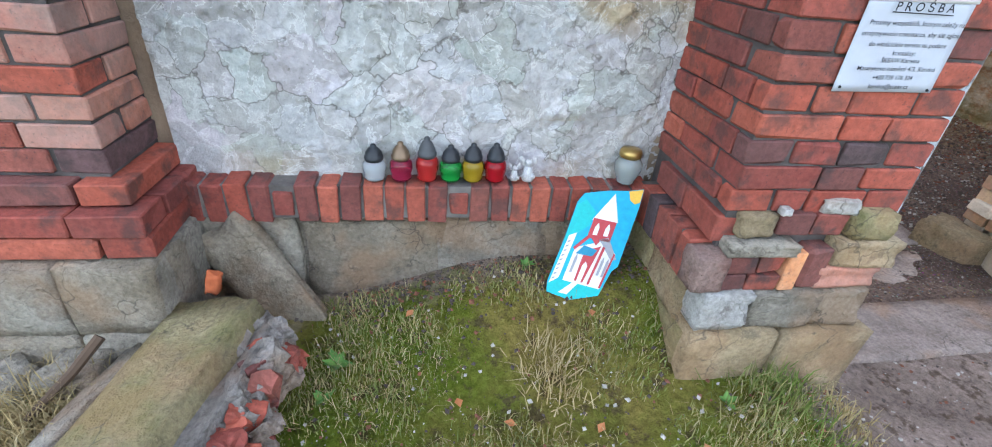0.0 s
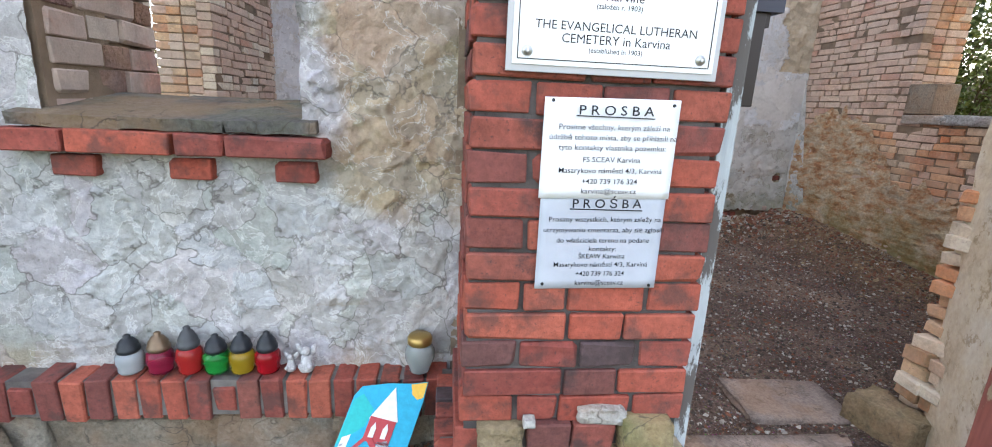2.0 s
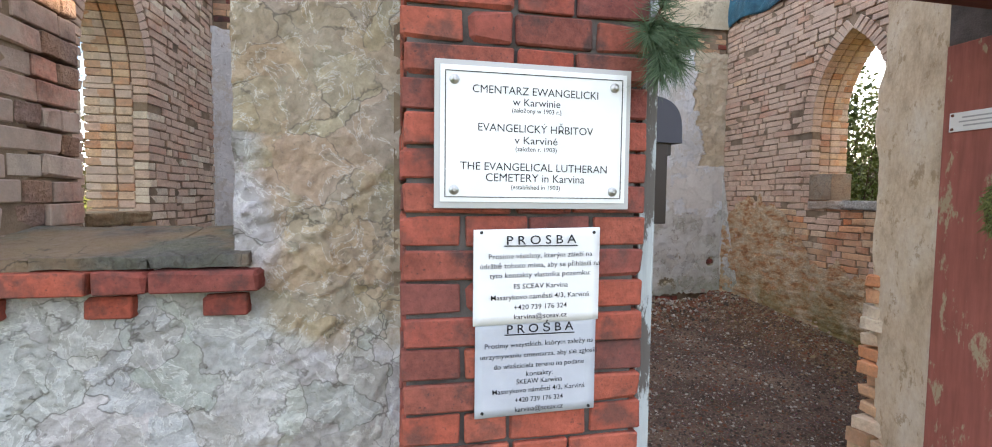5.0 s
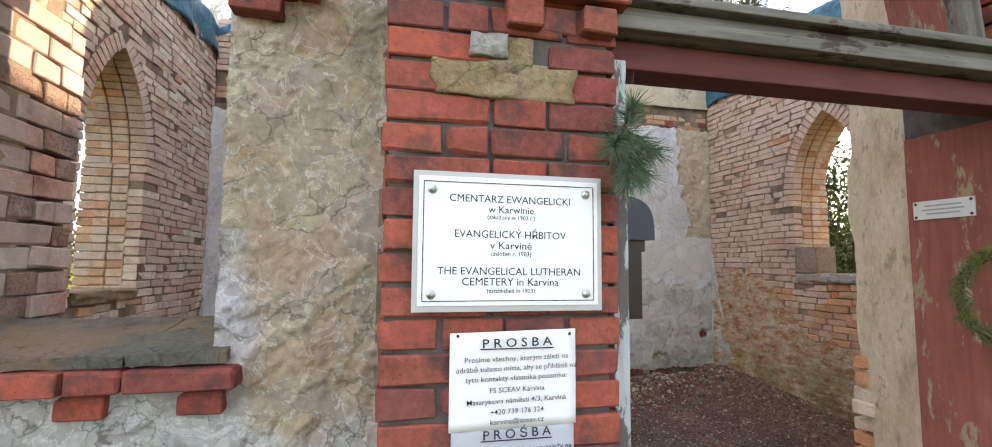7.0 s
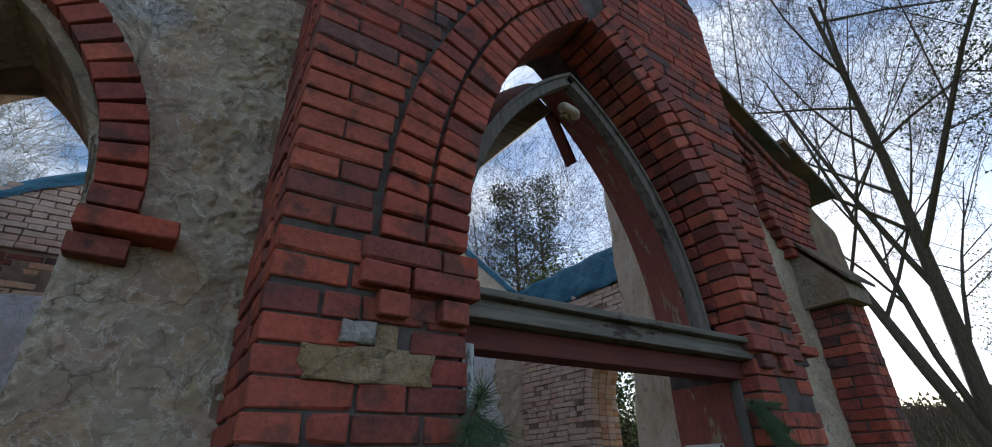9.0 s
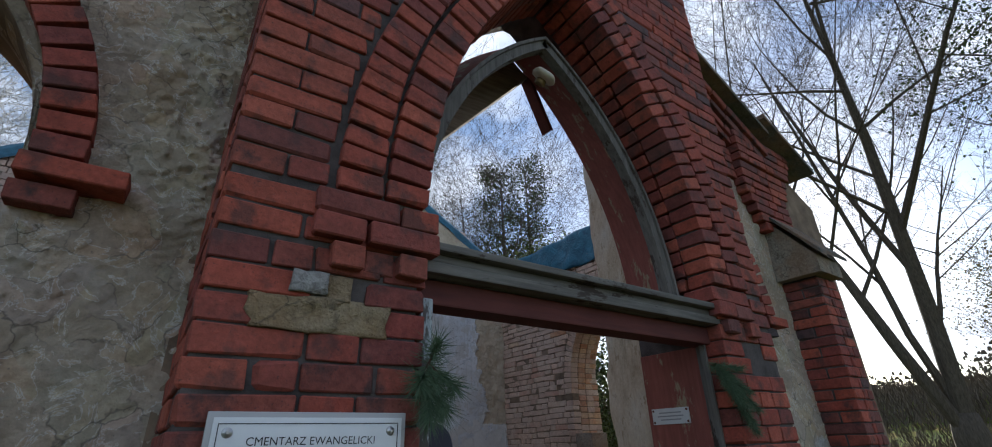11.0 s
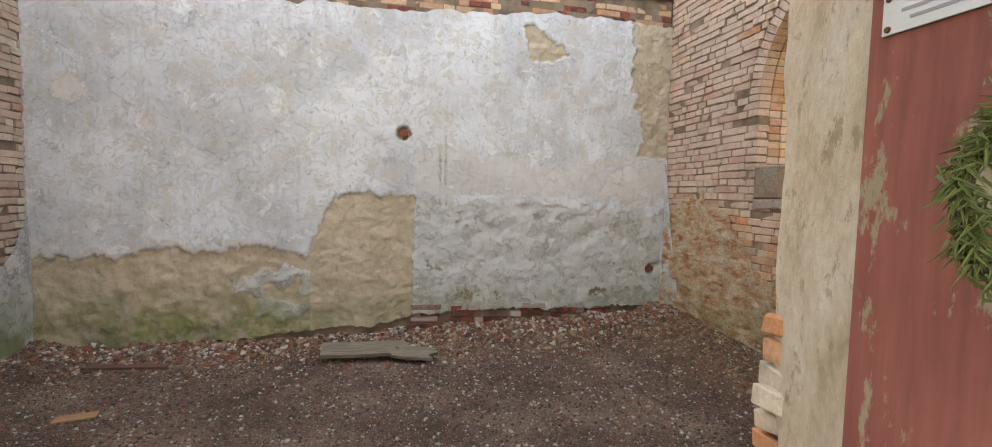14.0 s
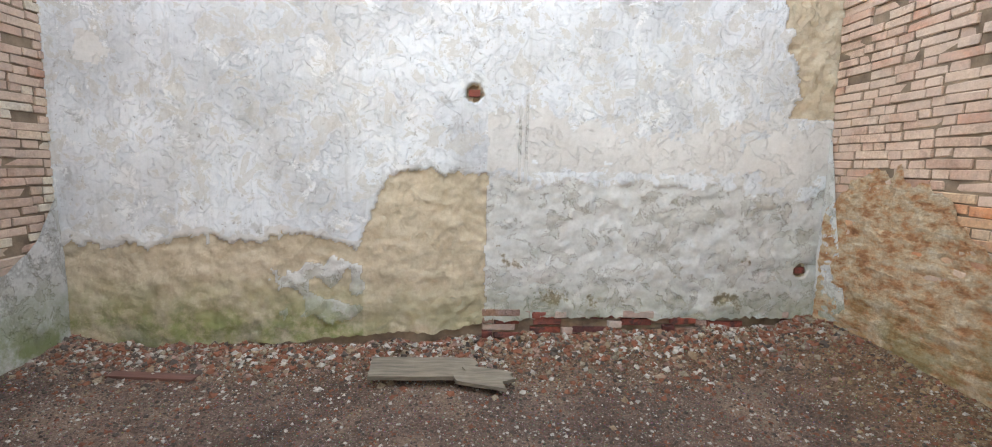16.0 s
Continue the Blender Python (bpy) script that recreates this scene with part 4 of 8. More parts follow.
sheet(bm, span(YB - 0.05, 2.25, 0.025), lambda y: floor_z(XR - 0.1, y) - 0.15, lambda y: 0.95 + 0.35 * noise.noise(Vector((y * 1.4, 3, 0))) + 0.22 * noise.noise(Vector((y * 5, 3, 0))) + 0.10 * noise.noise(Vector((y * 14, 3, 0))) + 0.75 * max(0, 1 - ((y - 5.75) / 1.0) ** 2), 0.025, eroded)
smooth(part("eroded_facing", bm, ERODED, wall_right, "crumbled orange brick and earth, mossy below"))


# tarpaulins over the wall tops
def tarpaulin(name, x0, x1, y0, y1, top, low, seed, inner):
    bm = bmesh.new()
    us = span(y0, y1, 0.07)
    prof = [0, 0.25, 0.5, 0.75, 1.0, 1.2, 1.45, 1.7, 2.0]

    def f(u, t):
        n = noise.noise(Vector((u * 2.3, t * 2, seed)))
        drop = top - low + 0.09 * noise.noise(Vector((u * 1.7, seed, 0)))
        fold = 0.035 * n + 0.02 * math.sin(u * 9 + seed + t * 2)
        xi, xo = (x1, x0) if inner > 0 else (x0, x1)
        sgn = 1 if xi > xo else -1
        if t <= 1:
            return (Vector((xi + sgn * (0.03 + fold), u, top - drop * (1 - t) + 0.02)),)
        k = t - 1
        return (Vector((xi + (xo - xi) * k, u, top + 0.03 + 0.5 * fold + 0.05 * math.sin(k * 3.1))),)
    sheet(bm, us, lambda u: 0.0, lambda u: 2.0, 0.1, f)
    ob = smooth(part(name, bm, TARP))
    md = ob.modifiers.new("thick", "SOLIDIFY")
    md.thickness = 0.006
    return ob


t = tarpaulin("tarpaulin", XR, XRO, 3.0, YBO, 4.72, 4.20, 3.0, -1)
tagged(t, "dark blue tarpaulin draped over the top of the brick wall", "tarpaulin", "tarpaulins on the walls")
t = tarpaulin("tarpaulin", XLO, XL, 3.2, YBO, 4.72, 4.30, 8.0, 1)
tagged(t, "bright blue tarpaulin draped over the top of the brick wall", "tarpaulin", "tarpaulins on the walls")
bm = bmesh.new()


def gable_cover(x, t):
    n = 0.03 * noise.noise(Vector((x * 3, t * 2, 5)))
    if t < 1:
        return (Vector((x, YB - 0.03 - n, back_top(x) - 0.16 * (1 - t) + n)),)
    return (Vector((x, YB + (YBO - YB) * (t - 1), back_top(x) + 0.03 + n)),)


sheet(bm, span(XL, XR, 0.1), lambda u: 0.0, lambda u: 2.0, 0.2, gable_cover)
tagged(smooth(part("tarpaulin", bm, TARP)), "dark blue tarpaulin strip along the gable slope", "tarpaulin", "tarpaulins on the walls")


# ---- door frame in the portal ----
def arc_strip(bm, c, half, spring, r, y0, y1, thick, side, n=22, a0=0.0, a1=None):
    """A bent board along one arc of a pointed arch."""
    ang = math.acos((r - half) / r) if a1 is None else a1
    prev = None
    for i in range(n + 1):
        a = a0 + (ang - a0) * i / n
        ring_v = []
        for rad, y in ((r, y0), (r, y1), (r - thick, y1), (r - thick, y0)):
            ring_v.append(bm.verts.new((c + side * (half - r + rad * math.cos(a)), y, spring + rad * math.sin(a))))
        if prev:
            for k in range(4):
                bm.faces.new((prev[k], prev[(k + 1) % 4], ring_v[(k + 1) % 4], ring_v[k]))
        else:
            bm.faces.new(ring_v)
        prev = ring_v
    bm.faces.new(prev[::-1])
    bmesh.ops.recalc_face_normals(bm, faces=bm.faces[:])
    return bm


fr = thing("door_frame", "weathered red and grey painted wooden door frame with an arched top light", "door frame", at=(2.2, 1.3, 0.06))


def under(ob, parent):
    ob.parent = parent
    ob.matrix_parent_inverse = Matrix.Translation(parent.location).inverted()
    return ob


def fpart(name, bm, mat, label=""):
    return under(part(name, bm, mat, None, label), fr)


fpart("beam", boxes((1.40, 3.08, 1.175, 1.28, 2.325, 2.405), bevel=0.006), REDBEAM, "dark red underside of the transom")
fpart("moulding", boxes((1.42, 3.05, 1.115, 1.30, 2.408, 2.445), (1.42, 3.05, 1.13, 1.30, 2.447, 2.475), (1.42, 3.07, 1.095, 1.31, 2.477, 2.503), bevel=0.005), GREYWOOD, "weathered grey transom moulding")
fpart("post", boxes((1.452, 1.494, 1.140, 1.215, 0.06, 2.333), bevel=0.006), PEELPOST, "post with peeling pale blue paint")
fpart("post", boxes((1.452, 1.520, 1.218, 1.60, 0.06, 2.333), bevel=0.005), REDWOOD, "red brown painted inner post")
fpart("lining", boxes((3.020, 3.075, 1.262, 1.62, 0.06, 2.333), bevel=0.004), REDWOOD, "red painted side lining with worn patches")
fpart("post", boxes((2.988, 3.055, 1.228, 1.260, 0.06, 2.405), bevel=0.005), GREYPOST, "grey weathered post")
fpart("cover_strip", boxes((2.962, 2.977, 1.195, 1.225, 1.75, 2.40), bevel=0.003), GREYPOST)
ARCH_X = 2.185


def splayed_strip(front, back, y0, y1, thick, side, n=24):
    """A bent board from one pointed arc (half, radius) at y0 to a wider one at y1."""
    bm, prev = bmesh.new(), None
    for i in range(n + 1):
        ring_v = []
        for (half, r), y, more in ((front, y0, 0.0), (back, y1, 0.0), (back, y1, thick), (front, y0, thick)):
            a = math.acos((r - half) / r) * i / n
            ring_v.append(bm.verts.new((ARCH_X + side * (half - r + (r + more) * math.cos(a)), y, 2.505 + (r + more) * math.sin(a))))
        if prev:
            for k in range(4):
                bm.faces.new((prev[k], prev[(k + 1) % 4], ring_v[(k + 1) % 4], ring_v[k]))
        else:
            bm.faces.new(ring_v)
        prev = ring_v
    bm.faces.new(prev[::-1])
    bmesh.ops.recalc_face_normals(bm, faces=bm.faces[:])
    return bm


for s in (-1, 1):
    fpart("arch_lining", splayed_strip((0.700, 1.600), (0.800, 1.900), 1.325, 1.60, 0.03, s), REDWOOD, "red painted arched lining")
    fpart("arch_moulding", arc_strip(bmesh.new(), ARCH_X, 0.735, 2.505, 1.635, 1.268, 1.323, 0.045, s), GREYPOST, "peeling grey arched moulding")
    fpart("arch_bead", arc_strip(bmesh.new(), ARCH_X, 0.752, 2.505, 1.652, 1.255, 1.300, 0.016, s), GREYPOST, "narrow split grey bead")
# broken boards that hang behind the arch
def plank(a, b, w, t, mat, name="plank", roll=0.0):
    a, b = Vector(a), Vector(b)
    d = (b - a)
    bm = bmesh.new()
    box(bm, -w / 2, w / 2, -t / 2, t / 2, 0, d.length, 0.004)
    for v in bm.verts:
        if v.co.z > d.length * 0.9:
            v.co.z += 0.05 * noise.noise(Vector((v.co.x * 60, 1, 0)))
    q = d.to_track_quat("Z", "Y").to_matrix().to_4x4()
    bm.transform(Matrix.Translation(a) @ q @ Matrix.Rotation(roll, 4, "Z"))
    return part(name, bm, mat)


under(plank((1.60, 1.68, 3.22), (2.28, 1.62, 3.99), 0.05, 0.16, BOARD), fr)["label"] = "dark sloping board behind the arch"
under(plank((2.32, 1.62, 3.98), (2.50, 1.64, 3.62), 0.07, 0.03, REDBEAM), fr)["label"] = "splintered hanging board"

# bulb holder under the crown of the arch
PORCELAIN = plain("porcelain", (0.62, 0.58, 0.50, 1), 0.35, grain=0.25, scale=30)
BLACK = plain("black_plastic", (0.02, 0.02, 0.022, 1), 0.45)
lamp = thing("ceiling_lamp", "chipped white porcelain bulb holder without a bulb", "lamp", at=(2.225, 1.34, 3.70))
tilt = pose(2.225, 1.34, 3.70, 215, 20, 0)
under(smooth(part("base", lathe(bmesh.new(), [(0.025, -0.02), (0.062, -0.015), (0.068, 0.0), (0.06, 0.016), (0.035, 0.024)], 20, tilt, 0.06, 5), PORCELAIN)), lamp)
under(smooth(part("socket", lathe(bmesh.new(), [(0.028, 0.02), (0.03, 0.05), (0.024, 0.052), (0.02, 0.03)], 16, tilt), plain("old_brass", (0.30, 0.23, 0.12, 1), 0.4, 0.6))), lamp)

# small plate on the lining
WHITE = plain("white_enamel", (0.62, 0.62, 0.63, 1), 0.4, grain=0.08, scale=20)
INK = plain("ink", (0.02, 0.02, 0.025, 1), 0.6)
GREYINK = plain("faded_ink", (0.30, 0.30, 0.32, 1), 0.7)
STEEL = plain("steel", (0.45, 0.45, 0.45, 1), 0.35, 0.9)
tag = thing("name_plate", "small white plate screwed to the red door lining", "plate", at=(3.018, 1.48, 2.03))
under(part("plate", boxes((3.013, 3.018, 1.375, 1.592, 1.990, 2.064), bevel=0.001), WHITE), tag)
for i, w in enumerate((0.13, 0.15, 0.12)):
    under(part("writing", boxes((3.0118, 3.0126, 1.483 - w / 2, 1.483 + w / 2, 2.040 - i * 0.016, 2.046 - i * 0.016)), GREYINK), tag)
for y in (1.386, 1.581):
    for z in (2.0, 2.054):
        under(part("screw", lathe(bmesh.new(), [(0.006, 0), (0.005, 0.003)], 10, pose(3.0125, y, z, 0, -90, 0)), plain("rust", (0.12, 0.05, 0.03, 1), 0.8)), tag)

# mailbox on the left-hand jamb
_k = Mat("brown_coated_sheet", 0.38)
MAILBROWN = _k.colour(_k.ramp(_k.noise(3, 4), (0.3, (0.020, 0.013, 0.012, 1)), (0.7, (0.030, 0.019, 0.017, 1)))).m
ROOFBLUE = plain("blue_black_sheet", (0.028, 0.028, 0.048, 1), 0.32)
mb = thing("mailbox", "slim dark brown sheet-metal mailbox with a rounded lid", "mailbox", at=(1.524, 1.40, 1.64))
under(part("body", boxes((1.528, 1.604, 1.275, 1.39, 1.645, 1.875), bevel=0.003), MAILBROWN), mb)
under(part("flap", boxes((1.605, 1.617, 1.28, 1.385, 1.835, 1.872), bevel=0.002), MAILBROWN), mb)
bm = bmesh.new()
prof = [(1.526, 1.868)] + [(1.526 + 0.112 * math.sin(a) ** 0.75, 1.868 + 0.125 * math.cos(a) ** 0.55) for a in [i * math.pi / 2 / 12 for i in range(13)]]
lo = [bm.verts.new((x, 1.262, z)) for x, z in prof]
hi = [bm.verts.new((x, 1.402, z)) for x, z in prof]
bm.faces.new(lo)
bm.faces.new(hi[::-1])
for i in range(len(prof)):
    j = (i + 1) % len(prof)
    bm.faces.new((lo[i], hi[i], hi[j], lo[j]))
bmesh.ops.recalc_face_normals(bm, faces=bm.faces[:])
under(part("lid", bm, ROOFBLUE, None, "rounded blue-black lid"), mb)
bm = bmesh.new()
tube(bm, [Vector((1.565 + 0.014 * math.cos(a), 1.29, 1.632 + 0.014 * math.sin(a))) for a in [i * math.pi / 8 for i in range(17)]], [0.0015] * 17, 5)
under(part("ring", bm, STEEL), mb)


# ---- signs ----
def text_mesh(s, size, bold=0.0):
    cu = bpy.data.curves.new("writing", "FONT")
    cu.body, cu.size, cu.align_x, cu.align_y, cu.offset, cu.resolution_u = s, size, "CENTER", "CENTER", bold * 0.25, 3
    ob = bpy.data.objects.new("writing", cu)
    scene.collection.objects.link(ob)
    dg = bpy.context.evaluated_depsgraph_get()
    dg.update()
    me = bpy.data.meshes.new_from_object(ob.evaluated_get(dg))
    bpy.data.objects.remove(ob)
    bpy.data.curves.remove(cu)
    return me


def write(parent, s, x, y, z, size, mat, width=None, bold=0.0, turn=0.0):
    me = text_mesh(s, size, bold)
    me.materials.clear()
    me.materials.append(mat)
    ob = new("writing", me)
    k = 1.0
    xs = [v.co.x for v in me.vertices]
    if width and xs:
        k = width / (max(xs) - min(xs))
    me.transform(Matrix.Translation((x, y, z)) @ Matrix.Rotation(turn, 4, "Y") @ Matrix.Rotation(math.pi / 2, 4, "X") @ Matrix.Diagonal((k, 1, 1, 1)))
    return under(ob, parent)


PLX0, PLX1, PLZ0, PLZ1 = 0.949, 1.396, 1.689, 2.005
plaque = thing("cemetery_plaque", "white cemetery name plaque under clear acrylic, screwed to the brick pier", "plaque", at=(1.17, YF - 0.02, 1.85))
_k = Mat("white_plaque", 0.25)
PLWHITE = _k.colour(_k.ramp(_k.noise(6, 4), (0.3, (0.66, 0.68, 0.70, 1)), (0.7, (0.76, 0.78, 0.80, 1)))).m
under(part("backing", boxes((PLX0, PLX1, YF - 0.016, YF - 0.008, PLZ0, PLZ1), bevel=0.002), plain("acrylic_edge", (0.42, 0.42, 0.43, 1), 0.25)), plaque)
under(part("panel", boxes((PLX0 + 0.012, PLX1 - 0.012, YF - 0.0195, YF - 0.0165, PLZ0 + 0.014, PLZ1 - 0.012), bevel=0.001), PLWHITE), plaque)
for a, b, c, d in ((0.022, 0.425, 0.024, 0.0258), (0.022, 0.425, 0.2905, 0.2923), (0.022, 0.0238, 0.0262, 0.290), (0.4232, 0.425, 0.0262, 0.290)):
    under(part("border_line", boxes((PLX0 + a, PLX0 + b, YF - 0.0206, YF - 0.0198, PLZ0 + c, PLZ0 + d)), INK), plaque)
for x in (PLX0 + 0.042, PLX1 - 0.042):
    for z in (PLZ0 + 0.04, PLZ1 - 0.042):
        under(part("screw", lathe(bmesh.new(), [(0.011, 0), (0.010, 0.003), (0.005, 0.006), (0.003, 0.009)], 14, pose(x, YF - 0.0197, z, 90, 0, 0)), STEEL, None, "domed steel screw"), plaque)
for s, fz, wd, sz, bo in (("CMENTARZ EWANGELICKI", 0.195, 0.285, 0.024, 0.0), ("w Karwinie", 0.270, 0.108, 0.023, 0.0), ("(założony w 1903 r.)", 0.325, 0.112, 0.014, 0.0002),
                          ("EVANGELICKÝ HŘBITOV", 0.450, 0.262, 0.024, 0.0), ("v Karviné", 0.530, 0.098, 0.023, 0.0), ("(založen r. 1903)", 0.588, 0.094, 0.014, 0.0002),
                          ("THE EVANGELICAL LUTHERAN", 0.715, 0.335, 0.024, 0.0), ("CEMETERY in Karvina", 0.790, 0.226, 0.025, 0.0), ("(established in 1903)", 0.852, 0.112, 0.014, 0.0002)):
    write(plaque, s, (PLX0 + PLX1) / 2, YF - 0.0202, PLZ1 - fz * (PLZ1 - PLZ0), sz, INK, wd, bo, math.radians(0.4))

PAPER = plain("laminated_paper", (0.72, 0.73, 0.76, 1), 0.3, grain=0.04, scale=8)
PAPER2 = plain("laminated_paper_grey", (0.44, 0.465, 0.53, 1), 0.3, grain=0.10, scale=8)


def notice(label, mat, x0, x1, z0, z1, lines, y):
    t = thing("notice", label, "notice", "laminated notices", at=((x0 + x1) / 2, y, z0))
    bm = bmesh.new()
    sheet(bm, span(x0, x1, 0.02), lambda x: z0, lambda x: z1, 0.02, lambda x, z: (Vector((x, y - 0.0025 * noise.noise(Vector((x * 9, z * 9, 1))) ** 2, z + 0.02 * (x - x0))),))
    sh = under(smooth(part("sheet", bm, mat)), t)
    sh.modifiers.new("thick", "SOLIDIFY").thickness = 0.0012
    w, h = x1 - x0, z1 - z0
    for s, f, wd, sz, bo in lines:
        write(t, s, (x0 + x1) / 2 + 0.006, y - 0.0062, z1 - f * h + 0.01 * w, sz, INK, wd * w, bo, -0.02)
    ttl = lines[0]
    under(part("underline", boxes((x0 + 0.23 * w, x1 - 0.19 * w, y - 0.0068, y - 0.0060, z1 - (ttl[1] + 0.065) * h + 0.003, z1 - (ttl[1] + 0.065) * h + 0.0055)), INK), t)
    for fx in (0.06, 0.95):
        under(part("tack", lathe(bmesh.new(), [(0.004, 0), (0.003, 0.003)], 8, pose(x0 + fx * w, y - 0.001, z1 - 0.006 if y < YF - 0.008 else z0 + 0.012, 90, 0, 0)), BLACK), t)
    return t


notice("lower grey laminated notice in Polish taped on the brick pier", PAPER2, 1.042, 1.326, 1.216, 1.436, [
    ("P R O Ś B A", 0.09, 0.55, 0.028, 0.0009), ("Prosimy wszystkich, którym zależy na", 0.25, 0.90, 0.016, 0.00012), ("utrzymywaniu cmentarza, aby się zgłosili", 0.36, 0.97, 0.016, 0.00012),
    ("do właściciela terenu na podane", 0.47, 0.75, 0.016, 0.00012), ("kontakty:", 0.56, 0.22, 0.016, 0.00012), ("ŠKEAW Karwina", 0.64, 0.38, 0.016, 0.00012),
    ("Masarykovo náměstí 4/3, Karviná", 0.73, 0.77, 0.016, 0.00012), ("+420 739 176 324", 0.83, 0.40, 0.016, 0.00012), ("karvina@sceav.cz", 0.93, 0.40, 0.016, 0.00012)], YF - 0.008)
notice("upper white laminated notice in Czech taped on the brick pier", PAPER, 1.036, 1.330, 1.428, 1.642, [
    ("P R O S B A", 0.12, 0.55, 0.028, 0.0009), ("Prosíme všechny, kterým záleží na", 0.28, 0.82, 0.016, 0.00012), ("údržbě tohoto místa, aby se přihlásili na", 0.38, 0.95, 0.016, 0.00012),
    ("tyto kontakty vlastníka pozemku:", 0.48, 0.80, 0.016, 0.00012), ("FS SCEAV Karvina", 0.60, 0.43, 0.016, 0.00012), ("Masarykovo náměstí 4/3, Karviná", 0.71, 0.78, 0.016, 0.00012),
    ("+420 739 176 324", 0.82, 0.42, 0.016, 0.00012), ("karvina@sceav.cz", 0.92, 0.42, 0.016, 0.00012)], YF - 0.0115)


# ---- greenery on the door ----
def leaf_mat(name, a, b):
    k = Mat(name, 0.6)
    k.colour(k.mix(k.rand(), a, b))
    return k.m


PINE = leaf_mat("pine_needles", (0.05, 0.10, 0.052, 1), (0.15, 0.21, 0.125, 1))
THUJA = leaf_mat("thuja_green", (0.07, 0.095, 0.025, 1), (0.17, 0.17, 0.055, 1))
TWIG = plain("twig_bark", (0.09, 0.06, 0.04, 1), 0.9)


def needle(bm, p, d, w):
    u = d.cross(Vector((0.3, 0.9, 0.2))).normalized() * w
    q = p + d
    vs = [bm.verts.new(p - u), bm.verts.new(p + u), bm.verts.new(q)]
    bm.faces.new(vs)
    u2 = d.cross(u).normalized() * w
    vs = [bm.verts.new(p - u2), bm.verts.new(p + u2), bm.verts.new(q)]
    bm.faces.new(vs)


def pine_bunch(label, at, stems, seed, length=0.11, group="pine sprigs by the door"):
    rnd = random.Random(seed)
    t = thing("pine_sprig", label, "pine sprig", group, at=at)
    o = Vector(at)
    bs, bn = bmesh.new(), bmesh.new()
    for d, l in stems:
        d = Vector(d).normalized()
        pts = [o + d * (l * k / 5) + Vector((0, 0, -0.10 * l * (k / 5) ** 2)) for k in range(6)]
        tube(bs, pts, [0.004 - 0.0005 * k for k in range(6)], 5)
        for _ in range(int(520 * l / 0.2)):
            k = rnd.random() ** 0.7
            p = o + d * (l * k)
            v = (d * rnd.uniform(0.25, 1.0) + Vector((rnd.gauss(0, 1), rnd.gauss(0, 1), rnd.gauss(0, 1))).normalized() * 0.8 + Vector((0, 0, -0.25))).normalized()
            needle(bn, p, v * length * rnd.uniform(0.6, 1.1), 0.0011)
    under(part("stem", bs, TWIG), t)
    under(part("foliage", bn, PINE), t)
    return t


pine_bunch("green long-needled pine sprig tied at the edge of the brick pier", (1.45, 1.075, 2.13), [((0.20, -0.3, -0.9), 0.13), ((-0.4, -0.4, -0.5), 0.10), ((0.4, -0.2, -0.4), 0.09), ((0.1, -0.3, 0.5), 0.06), ((-0.1, -0.3, -1), 0.15)], 4, 0.078)
pine_bunch("bushy green conifer branch tied on the grey door post", (2.915, 1.12, 2.22), [((0.45, -0.25, -0.5), 0.17), ((0.1, -0.4, -0.9), 0.20), ((-0.5, -0.2, -0.1), 0.09), ((0.7, -0.3, -0.1), 0.12), ((0.35, -0.2, -1.0), 0.30), ((0.0, -0.3, -0.7), 0.18), ((0.5, -0.3, -0.8), 0.24), ((-0.3, -0.3, -0.5), 0.12), ((0.2, -0.3, -1.0), 0.27)], 9, 0.048)

# wreath across the corner of post and pier
wr = thing("wreath", "round green thuja wreath with a pale ribbon bow", "wreath", at=(2.93, 1.17, 1.70))
WC = Vector((2.912, 1.188, 1.698))
wu, wv = Vector((0.46, -0.888, 0)).normalized(), Vector((0, 0, 1))
wn_ = wu.cross(wv)
if wn_.y > 0:
    wn_ = -wn_
rnd = random.Random(21)
bm = bmesh.new()
tube(bm, [WC + wu * (0.160 * math.cos(a)) + wv * (0.157 * math.sin(a)) for a in [2 * math.pi * i / 40 for i in range(41)]], [0.012] * 41, 6)
under(part("hoop", bm, TWIG), wr)
bm = bmesh.new()
for _ in range(2300):
    a = rnd.uniform(0, 2 * math.pi)
    rad = wu * math.cos(a) + wv * math.sin(a)
    tan = wv * math.cos(a) - wu * math.sin(a)
    p = WC + rad * (0.157 + rnd.gauss(0, 0.009) + 0.012 * noise.noise(Vector((math.cos(a) * 3, math.sin(a) * 3, 1)))) + wn_ * rnd.uniform(-0.012, 0.022)
    d = (tan * rnd.uniform(0.2, 1) + rad * rnd.gauss(0, 0.55) + wn_ * rnd.gauss(0.2, 0.4)).normalized()
    needle(bm, p, d * rnd.uniform(0.012, 0.044), 0.0028)
under(part("foliage", bm, THUJA), wr)
RIBBON = plain("pale_ribbon", (0.55, 0.58, 0.56, 1), 0.5, grain=0.1)
